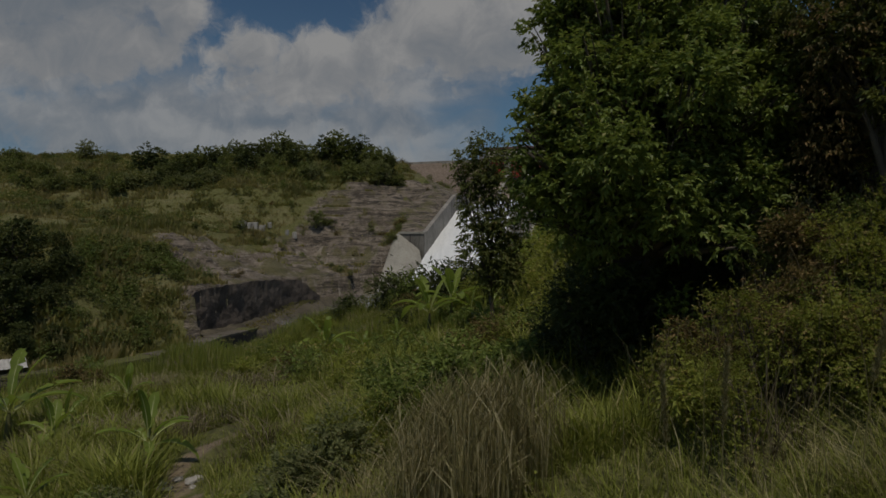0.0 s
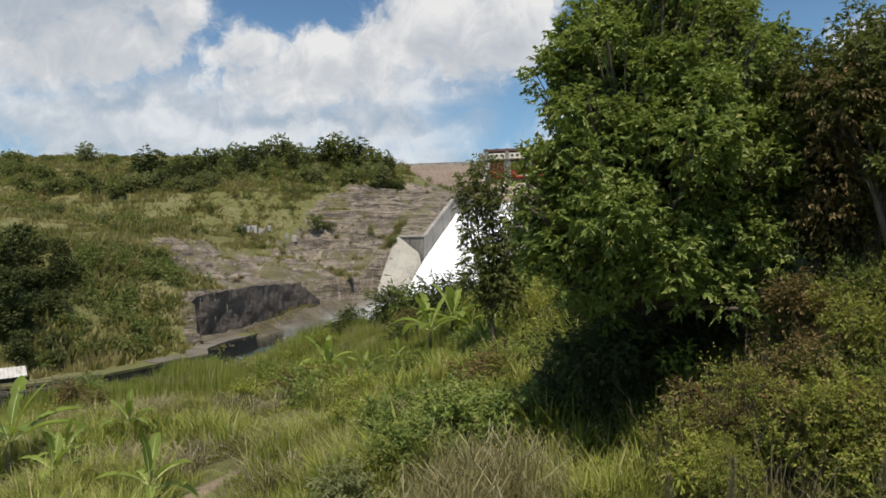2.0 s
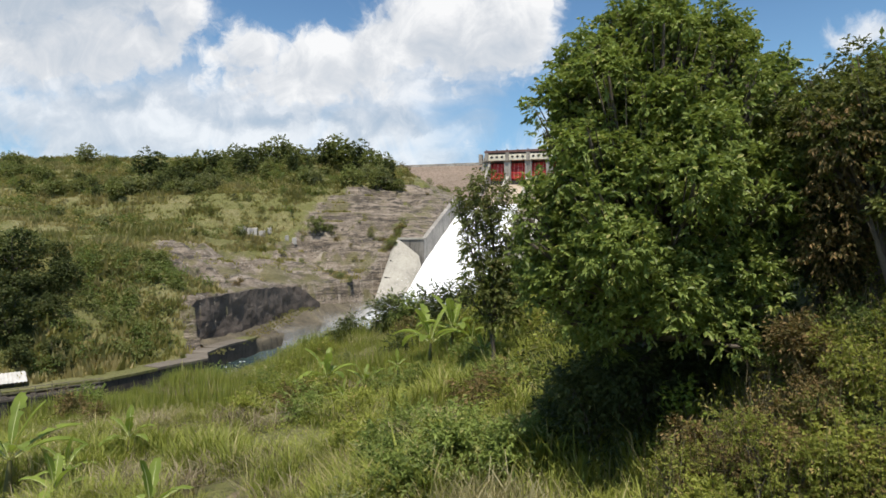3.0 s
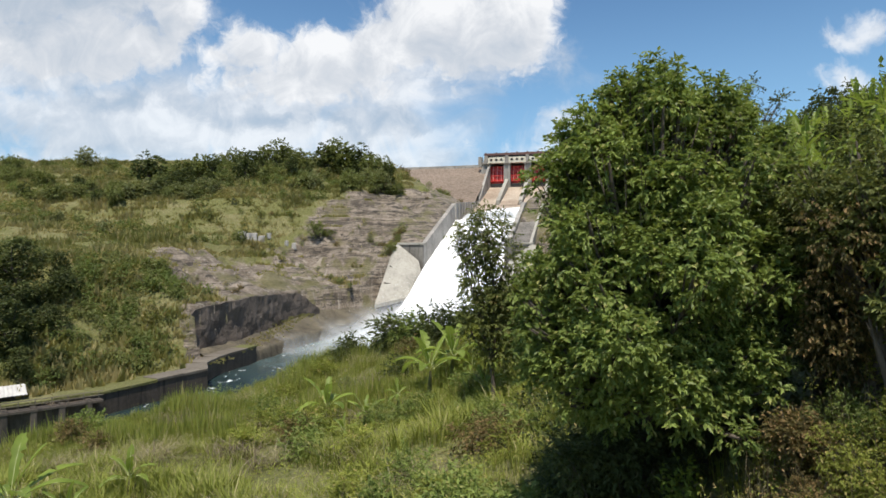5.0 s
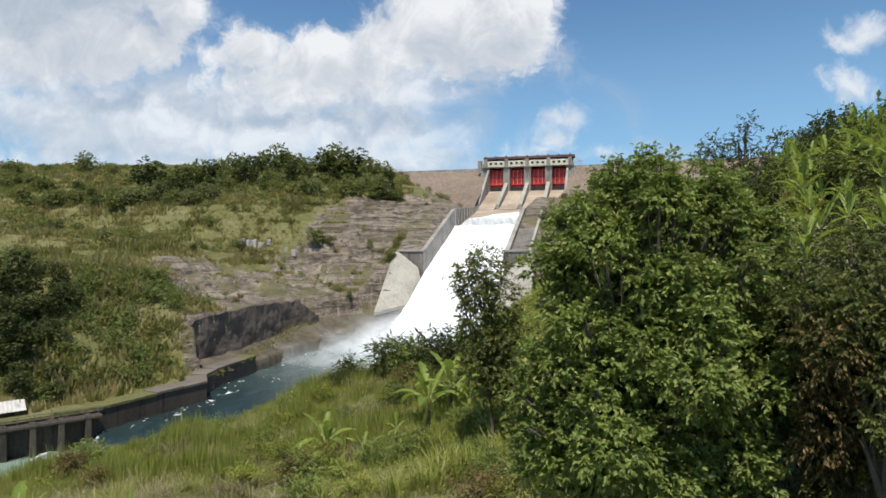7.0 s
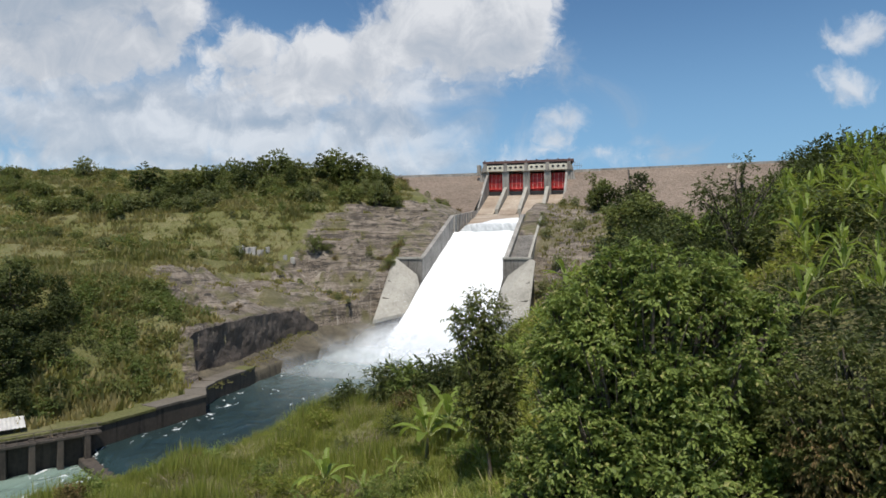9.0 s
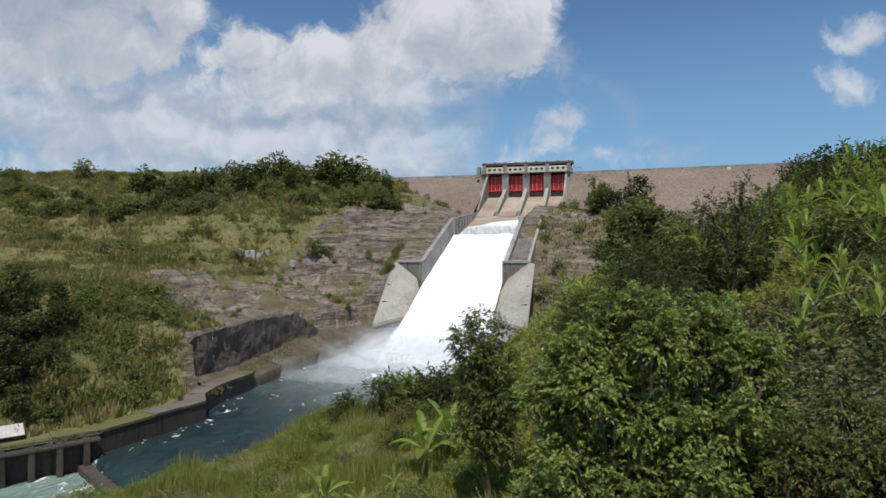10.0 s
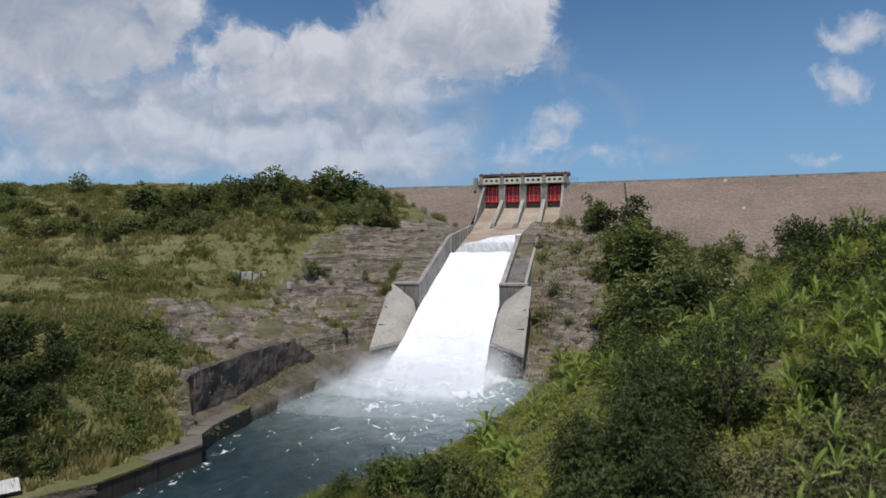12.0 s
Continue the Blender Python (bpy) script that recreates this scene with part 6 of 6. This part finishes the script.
MEADOW = [m for m in MEADOW if path_share(np.array([m[0]]), np.array([m[1]]))[0] < 0.05 and abs(m[0] + 4.5) > 1.0]
WORDS = {"bush": "leafy yellow-green bush on the near slope", "grey": "grey-green small-leaved shrub beside the path", "dark": "dark green feathery shrub in the grass, also darkening the tree's shade", "tree": "fresh green shrub on the slope", "rust": "dry brown tangled shrub on the slope"}
for i, (x, y, w, h, leaf, size) in enumerate(SHRUBS + SHRUBS2 + THICKET + FOOT + MEADOW):
    rr = random.Random(100 + i)
    if y < 11 and x > 3:
        lobes = [(rr.uniform(-0.6, 0.6) * w, rr.uniform(-0.6, 0.6) * w, h * rr.uniform(0.3, 1.0), w * rr.uniform(0.18, 0.40)) for _ in range(10)]
    else:
        lobes = [(rr.uniform(-0.5, 0.5) * w, rr.uniform(-0.5, 0.5) * w, h * rr.uniform(0.35, 0.8), w * rr.uniform(0.4, 0.62)) for _ in range(6)]
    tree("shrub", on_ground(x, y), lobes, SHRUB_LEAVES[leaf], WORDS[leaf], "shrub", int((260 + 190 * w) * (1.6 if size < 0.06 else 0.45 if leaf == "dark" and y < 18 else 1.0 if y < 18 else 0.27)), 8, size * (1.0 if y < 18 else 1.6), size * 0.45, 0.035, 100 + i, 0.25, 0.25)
# brown dead stems between the bushes
rr = np.random.default_rng(88)
sticks = []
for _ in range(1900):
    x, y = rr.uniform(3.6, 9.2), rr.uniform(7.0, 10.8)
    if rough(np.array([x]), np.array([y]), 1.1, 3, 41)[0] < -0.05:
        continue
    a = np.array(on_ground(x, y))
    tip = a + rr.normal(size=3) * (0.28, 0.28, 0.1) + (0, 0, rr.uniform(0.5, 1.5))
    sticks.append(branch(a, (a + tip) / 2 + rr.normal(size=3) * 0.08, tip, rr.uniform(0.005, 0.011)))
tagged(new("dead_stems", tri_mesh("dead_stems", *joined(sticks), DEAD_REED)), "brown dead stems standing between the bushes", "dead stems", kind="stuff")
# slender upright weeds with small leaves up the stem
stems, blades = [], []
for _ in range(150):
    x, y = rr.uniform(3.2, 9.4), rr.uniform(6.6, 10.8)
    a, h = np.array(on_ground(x, y)), rr.uniform(0.9, 2.1)
    tip = a + rr.normal(size=3) * (0.14, 0.14, 0.0) + (0, 0, h)
    stems.append(branch(a, (a + tip) / 2, tip, 0.007))
    t = rr.uniform(0.35, 1.0, 34)[:, None]
    blades.append(leaves(a + (tip - a) * t + rr.normal(size=(34, 3)) * 0.05, rr.normal(size=(34, 3)) * (1, 1, 0.5) + (0, 0, 0.3), 0.075, 0.03, rr, 0.2))
weeds = tagged(new("upright_weeds"), "slender upright weeds with small leaves in front of the bushes", "weeds", kind="stuff")
part("stems", tri_mesh("stems", *joined(stems), DEAD_REED), weeds)
part("weed_leaves", tri_mesh("weed_leaves", *joined(blades), LEAF_BUSH), weeds)
# bright sapling at the edge of the shade
base = on_ground(4.55, 11.2)
tree("sapling", base, [(0, 0, 1.0, 0.25), (0.1, 0, 0.6, 0.25), (-0.1, 0.05, 1.35, 0.2)], LEAF_BANANA, "bright yellow-green sapling at the shade's edge", "sapling", 46, 8, 0.16, 0.06, 0.02, 51, 0.2, 0.2)


# ---- grass and undergrowth ----
def tuft(blades, height, spread, width, arch, r):
    """Blades of one tuft: three joints each, bending outwards."""
    a = r.uniform(0, 2 * math.pi, blades)
    h = height * r.uniform(0.55, 1.1, blades)
    root = np.stack([np.cos(a), np.sin(a)], 1) * (spread * r.uniform(0, 1, blades) ** 0.7)[:, None]
    lean = np.stack([np.cos(a), np.sin(a)], 1) * (arch * h * r.uniform(0.3, 1.3, blades))[:, None]
    side = np.stack([-np.sin(a), np.cos(a)], 1) * width * 0.5
    rows = []
    for t, w in ((0.0, 0.8), (0.5, 1.0), (0.85, 0.6), (1.0, 0.0)):
        c = root + lean * t ** 2
        z = h * t * (1 - 0.35 * arch * t ** 2)
        rows.append((np.concatenate([c - side * w, z[:, None]], 1), np.concatenate([c + side * w, z[:, None]], 1)))
    v = np.stack([rows[0][0], rows[0][1], rows[1][0], rows[1][1], rows[2][0], rows[2][1], rows[3][0]], 1).reshape(-1, 3)
    k = np.arange(blades)[:, None] * 7
    f = np.concatenate([k + (0, 1, 3), k + (0, 3, 2), k + (2, 3, 5), k + (2, 5, 4), k + (4, 5, 6)], 1).reshape(-1, 3)
    return v, f


def hanging_tuft(blades, height, spread, width, r):
    """Blades that rise steeply and then hang over."""
    v, f = tuft(blades, height, spread, width, 0.0, r)
    v = v.reshape(-1, 7, 3)
    way = r.normal(size=(blades, 1, 2))
    way = way / np.linalg.norm(way, axis=2, keepdims=True) * r.uniform(0.4, 1.3, (blades, 1, 1)) * height
    v[:, :, :2] += way * np.array([0, 0, 0.05, 0.05, 0.2, 0.2, 0.40])[None, :, None]
    v[:, :, 2] *= np.array([1, 1, 1.7, 1.7, 1.12, 1.12, 0.62])[None, :] ** r.uniform(0.7, 1.0, (blades, 1))
    return v.reshape(-1, 3), f


def light_tuft(blades, height, spread, width, arch, r):
    """As tuft, with a single joint in each blade."""
    v, f = tuft(blades, height, spread, width, arch, r)
    v = v.reshape(-1, 7, 3)[:, (0, 1, 2, 3, 6)].reshape(-1, 3)
    k = np.arange(blades)[:, None] * 5
    return v, np.concatenate([k + (0, 1, 3), k + (0, 3, 2), k + (2, 3, 4)], 1).reshape(-1, 3)


def tussock(blades, height, spread, width, r):
    """A far tussock: a few broad blades, one triangle each."""
    a = r.uniform(0, 2 * math.pi, blades)
    h = height * r.uniform(0.5, 1.1, blades)
    root = np.stack([np.cos(a), np.sin(a)], 1) * (spread * r.uniform(0.1, 1, blades))[:, None]
    b = a + r.uniform(-0.9, 0.9, blades)
    side = np.stack([-np.sin(b), np.cos(b)], 1) * width * 0.5
    tip = root * 1.5 + r.normal(size=(blades, 2)) * 0.1
    zero = np.zeros((blades, 1))
    v = np.stack([np.concatenate([root - side, zero], 1), np.concatenate([root + side, zero], 1), np.concatenate([tip, h[:, None]], 1)], 1).reshape(-1, 3)
    return v, np.arange(blades * 3).reshape(-1, 3)


def strewn(name, shapes, x, y, size, mat, label, r, sink=0.06, flat=1.0):
    """Many tufts as one mesh, each turned and scaled on its own."""
    z = ground_height(x, y) - sink
    pick = r.integers(0, len(shapes), len(x))
    yaw = r.uniform(0, 2 * math.pi, len(x))
    pieces, n = [], 0
    for i, (v, f) in enumerate(shapes):
        m = np.nonzero(pick == i)[0]
        if not len(m):
            continue
        c, s, k = np.cos(yaw[m])[:, None], np.sin(yaw[m])[:, None], size[m][:, None]
        px = (v[None, :, 0] * c - v[None, :, 1] * s) * k + x[m][:, None]
        py = (v[None, :, 0] * s + v[None, :, 1] * c) * k + y[m][:, None]
        pz = v[None, :, 2] * k * flat + z[m][:, None]
        pieces.append((np.stack([px, py, pz], -1).reshape(-1, 3), (f[None] + (np.arange(len(m)) * len(v))[:, None, None]).reshape(-1, 3)))
    me = tri_mesh(name, *joined(pieces), mat)
    return tagged(new(name, me), label, "grass" if "grass" in name else "undergrowth", kind="stuff")


def spread_over(n, x0, x1, y0, y1, r, keep):
    x, y = r.uniform(x0, x1, n), r.uniform(y0, y1, n)
    m = keep(x, y, r.uniform(0, 1, n))
    return x[m], y[m]


def build_grass():
    r = np.random.default_rng(61)
    fresh = [light_tuft(16, 0.95, 0.24, 0.018, 0.6, r) for _ in range(8)]
    slim = [light_tuft(12, 1.0, 0.26, 0.028, 0.55, r) for _ in range(6)]
    reed = [tuft(22, 1.7, 0.3, 0.014, 1.0, r) for _ in range(8)]
    short = [light_tuft(12, 0.40, 0.26, 0.013, 0.6, r) for _ in range(5)]
    on_path = lambda x, y: path_share(x, y) < 0.15
    grown = lambda x, y: on_path(x, y) & ~((np.abs(x + 0.40 * y) < 1.15 + 0.6 * rough(x, y, 1.5, 2, 9)) & (y < 19))

    x, y = spread_over(30000, -36, 5, 9, 54, r, lambda x, y, q: grown(x, y) & (q < np.maximum(0.5, 0.75 + 1.6 * rough(x, y, 2.6, 3, 5))))
    k = np.clip(0.85 + 2.4 * rough(x, y, 2.2, 3, 5), 0.3, np.where(y < 13, 1.15, 1.7)) * r.uniform(0.7, 1.2, len(x))
    near = y < 19
    strewn("tall_grass", fresh, x[near], y[near], k[near], GRASS, "tall green grass in tussocks on the near slope", r)
    thin = [light_tuft(9, 0.95, 0.26, 0.024, 0.55, r) for _ in range(6)]
    spiky = [tussock(12, 0.95, 0.3, 0.045, r) for _ in range(8)]
    mid = ~near & (y < 31)
    strewn("meadow_grass", thin, x[mid], y[mid], k[mid], GRASS, "tall green grass in tussocks down the slope", r)
    far = y >= 31
    x2, y2 = spread_over(11000, -30, 6, 29, 55, r, lambda x, y, q: q < 0.9)
    strewn("low_brow_grass", spiky, x2, y2, r.uniform(0.35, 0.8, len(x2)), GRASS, "lower green grass filling the slope's brow", r)
    strewn("brow_grass", spiky, x[far], y[far], k[far], GRASS, "tall green grass in tussocks at the slope's brow", r)
    x, y = spread_over(7500, -36, 4, 9, 52, r, lambda x, y, q: grown(x, y) & (rough(x, y, 5, 3, 77) > 0.12 + 0.3 * q))
    strewn("dry_grass", reed, x, y, r.uniform(0.4, 0.9, len(x)), STRAW, "straw-coloured dry grass in patches on the slope", r)
    # brown clumps of drooping dead reeds
    x, y = [], []
    for cx, cy, n, w in ((-9.6, 28.0, 13, 0.9), (-14.0, 27.4, 9, 0.8), (-11.4, 20.4, 8, 0.6), (-7.9, 20.0, 10, 0.8), (-13.2, 18.4, 5, 0.5), (-5.6, 31.0, 7, 0.8), (-3.4, 23.5, 6, 0.6), (-18.5, 30.0, 8, 1.0), (-1.2, 19.0, 5, 0.5), (-16.0, 36.0, 8, 1.2), (-8.6, 36.0, 9, 1.0), (-11.8, 33.0, 8, 0.9), (-6.9, 25.5, 7, 0.7), (-16.8, 24.5, 7, 0.7), (-4.6, 38.5, 7, 0.9), (-9.0, 24.0, 6, 0.6), (-9.8, 16.2, 6, 0.5), (-4.4, 14.8, 6, 0.5), (-3.0, 17.2, 7, 0.6), (-1.8, 15.8, 5, 0.5), (-11.0, 18.0, 6, 0.5), (-5.2, 18.6, 6, 0.5), (-8.4, 17.6, 6, 0.5)):
        x += list(r.normal(cx, w, n))
        y += list(r.normal(cy, w * 0.7, n))
    x, y = np.array(x), np.array(y)
    strewn("dead_reeds", [tuft(30, 1.35, 0.3, 0.020, 1.15, r) for _ in range(6)], x, y, r.uniform(0.7, 1.15, len(x)), DEAD_REED, "brown clumps of drooping dead reeds in the grass", r)
    # low herbs between the tussocks
    x, y = spread_over(18000, -30, 4.5, 8, 52, r, lambda x, y, q: grown(x, y) & (rough(x, y, 4, 3, 19) > -0.1))
    z = ground_height(x, y) + np.maximum(0, rough(x, y, 2.4, 3, 29)) * 1.3 * r.uniform(0.4, 1, len(x)) + r.uniform(0, 0.3, len(x))
    out = r.normal(size=(len(x) * 3, 3))
    out[:, 2] = np.abs(out[:, 2]) * 0.7
    at = np.repeat(np.stack([x, y, z], 1), 3, 0) + r.normal(size=(len(x) * 3, 3)) * 0.12
    tagged(new("herbs", tri_mesh("herbs", *leaves(at, out, 0.13, 0.055, r, 0.15), LEAF_BUSH)), "low leafy herbs between the grass tussocks", "undergrowth", kind="stuff")
    x, y = spread_over(4600, -9, 6, 4.2, 17.5, r, lambda x, y, q: on_path(x, y) & ((y < 13) | ~grown(x, y)))
    strewn("short_grass", short, x, y, r.uniform(0.6, 1.5, len(x)), GRASS, "short green grass beside the path", r)
    # dry reed clumps in front
    x = np.concatenate([r.normal(0.40, 0.50, 110), r.normal(3.4, 1.1, 90), r.normal(1.6, 1.4, 30)])
    y = np.concatenate([r.normal(9.1, 0.45, 110), r.normal(5.9, 0.4, 90), r.normal(7.2, 0.7, 30)])
    k = np.concatenate([r.uniform(0.65, 1.10, 110), r.uniform(0.35, 0.7, 90), r.uniform(0.4, 0.7, 30)])
    half = r.uniform(0, 1, len(x)) < np.where(np.arange(len(x)) < 110, 0.85, 0.35)
    tall = half & (np.arange(len(x)) < 110)
    strewn("hanging_reed_grass", [hanging_tuft(34, 2.1, 0.34, 0.017, r) for _ in range(8)], x[tall], y[tall], k[tall], STRAW, "tall clump of dry reed grass with hanging leaves", r)
    half = half & ~tall
    strewn("dry_reed_grass", reed, x[half], y[half], k[half], STRAW, "clumps of dry arching reed grass", r)
    half = half | tall
    strewn("green_reed_grass", reed, x[~half], y[~half], k[~half], GRASS, "tall clumps of green reed grass", r)
    # climbing slope: grass between leafy undergrowth
    x, y = spread_over(9000, 4, 40, 12, 58, r, lambda x, y, q: q < 0.15 + 0.8 * rough(x, y, 6, 3, 3))
    strewn("slope_grass", slim, x, y, r.uniform(0.6, 1.5, len(x)), GRASS, "rank green grass on the steep slope", r)
    n = 42000
    x, y = r.uniform(2.5, 40, n), 7 + 50 * r.uniform(0, 1, n) ** 1.4
    m = (rough(x, y, 5, 3, 91) > -0.25) & ((y > 11.5) | (x > 9.5)) & ~((np.abs(x - 4.2) < 1.6) & (np.abs(y - 13) < 2.5))
    x, y = x[m], y[m]
    mound = np.maximum(0, rough(x, y, 3.2, 3, 93)) * 2.2
    z = ground_height(x, y) + mound * r.uniform(0.3, 1.0, len(x)) + r.uniform(0, 0.5, len(x))
    out = r.normal(size=(len(x) * 3, 3))
    out[:, 2] = np.abs(out[:, 2]) * 0.6
    at = np.repeat(np.stack([x, y, z], 1), 3, 0) + r.normal(size=(len(x) * 3, 3)) * 0.15
    # patches of sunlit and shaded leaves, told apart by leaf colour alone
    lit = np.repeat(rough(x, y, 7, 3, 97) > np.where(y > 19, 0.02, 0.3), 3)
    for name, m, mat, words in (("undergrowth", lit, LEAF_BUSH, "leafy yellow-green undergrowth on the steep slope"), ("dark_undergrowth", ~lit, LEAF_DARK, "leafy undergrowth on the steep slope, shaded patches in dark leaf colour")):
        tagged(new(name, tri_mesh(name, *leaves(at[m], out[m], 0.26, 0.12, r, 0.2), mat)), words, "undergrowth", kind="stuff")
    # far hill: close-set tussocks
    clump = [tussock(7, 1.25, 0.95, 0.48, r) for _ in range(8)]

    def hill(x, y, q):
        e = bank_distance(x, y)
        return (e > np.where(y < 104, 2.6, 3.6)) & (cut_share(x, y) < 0.55 * q + 0.32) & (q < 0.8 + 0.8 * rough(x, y, 9, 3, 15))

    x, y = spread_over(74000, -225, -12, 72, 285, r, hill)
    k = np.clip(0.95 + 1.9 * rough(x, y, 6, 3, 16), 0.35, 2.1) * r.uniform(0.6, 1.15, len(x))
    strewn("hill_grass", clump, x, y, k, GRASS_FAR, "olive and straw-coloured grass over the far hill", r, 0.1)
    x, y = spread_over(34000, -72, -13, 105, 245, r, lambda x, y, q: (cut_share(x, y) > 0.2) & (rough(x, y, 11, 3, 25) > -0.02 - 0.4 * (0.9 - cut_share(x, y)) + 0.3 * q))
    patch = rough(x, y, 16, 4, 27) > 0.16
    flat = patch | (np.hypot(ground_height(x, y + 0.7) - ground_height(x, y - 0.7), ground_height(x + 0.7, y) - ground_height(x - 0.7, y)) < 0.75)
    x, y = x[flat], y[flat]
    strewn("rock_ledge_grass", clump, x, y, r.uniform(0.4, 0.9, len(x)), GRASS_FAR, "tufts of brown and green grass on the rock ledges", r, 0.1)
    q = r.uniform(0, 1, 700)
    x = np.interp(q, [0, 0.3, 1], [-39.5, -40.0, -31.5]) + r.normal(size=700) * 1.6
    y = np.interp(q, [0, 0.3, 1], [97.0, 106.0, 142.0])
    v, f = joined([(np.asarray(clump[i % 8][0]) * (0.15 + 0.22 * r.random()) + (x[i], y[i], -13.0 + 3.2 * smooth(y[i], 112, 142)), np.asarray(clump[i % 8][1])) for i in range(700)])
    tagged(new("ledge_weeds", tri_mesh("ledge_weeds", v, f, GRASS_FAR)), "low grey-green weeds on the river ledge", "weeds", kind="stuff")
    x, y = spread_over(10000, 22, 150, 80, 250, r, lambda x, y, q: (local(x, y)[0] > 20) & (q < 0.75))
    strewn("hollow_grass", clump, x, y, r.uniform(0.5, 1.2, len(x)), GRASS_FAR, "rough grass in the hollow below the dam", r, 0.1)


build_grass()

# pale blocks left on the rock bench
for i, (x, y, w, h) in enumerate(((-60.0, 178.6, 2.6, 2.4), (-57.0, 178.9, 3.2, 2.6), (-54.2, 179.2, 2.2, 2.5), (-52.0, 179.4, 1.2, 2.0), (-45.9, 176.0, 0.9, 2.0), (-43.4, 174.8, 0.8, 2.0))):
    rr = random.Random(300 + i)
    pts = [Vector((sx * w / 2 * rr.uniform(0.75, 1.05), sy * rr.uniform(0.5, 0.8), h * (0.5 + 0.5 * sz) * rr.uniform(0.8, 1.05))) for sx in (-1, 1) for sy in (-1, 1) for sz in (-1, 1)]
    ob = tagged(new("concrete_block", hull_mesh("concrete_block", pts, WHITE_STONE, 0.12)), "pale weathered concrete block on the rock bench", "block", "blocks on the bench")
    ob.matrix_world = turned(on_ground(x, y, 0.4), 0.2 * i)

# loose stones beside the path
for i in range(8):
    rr = random.Random(400 + i)
    bm = bmesh.new()
    bmesh.ops.create_icosphere(bm, subdivisions=2, radius=1.0)
    size = rr.uniform(0.08, 0.2)
    for v in bm.verts:
        v.co *= size * (1 + 0.35 * noise.fractal(v.co * 1.3 + Vector((i * 7.0, 0, 0)), 0.7, 2.0, 4))
        v.co.z *= 0.6
    ob = tagged(new("stone", finish(bm, "stone", WHITE_STONE)), "pale loose stone on the trodden ground", "stone", "stones beside the path")
    ob.location = on_ground(-6.3 + rr.gauss(0, 0.35), 13.8 + rr.gauss(0, 0.25), -0.02)


def plume_reed(x, y, height, lean, seed, plumed):
    """A tall dry stalk with a feathery seed head."""
    r = np.random.default_rng(seed)
    ob = tagged(new("plume_reed"), "tall dry reed stalk with a pale feathery plume" if plumed else "thin dry reed stalk standing in the grass", "reed", "reed stalks in the near grass")
    ob.location = on_ground(x, y)
    t = np.linspace(0, 1, 7)[:, None]
    path = np.concatenate([lean * t ** 2 * np.cos(seed), lean * t ** 2 * np.sin(seed), t * height], 1)
    part("stalk", tri_mesh("stalk", *tube(path, np.linspace(0.008, 0.003, 7), 5), STRAW, True), ob)
    if plumed:
        n = 900
        k = r.uniform(0, 1, n)
        at = path[-1] - (path[-1] - path[-3]) * k[:, None]
        out = r.normal(size=(n, 3)) * (0.5, 0.5, 0.3) + (0, 0, 1.6)
        part("plume", tri_mesh("plume", *leaves(at, out, 0.085, 0.003, r, 0.0), STRAW), ob, "pale feathery plume")


for i, (x, y, h) in enumerate(((2.24, 5.9, 2.3), (2.74, 5.9, 2.35), (4.13, 5.9, 1.95), (3.3, 6.2, 1.9), (2.0, 6.6, 2.0), (3.7, 5.7, 1.6), (4.6, 6.4, 1.7), (1.4, 7.6, 2.1), (0.9, 8.8, 2.3), (0.3, 8.4, 2.2), (3.0, 6.9, 1.9))):
    plume_reed(x, y, h, 0.12 + 0.05 * (i % 4), 500 + i, i < 3)
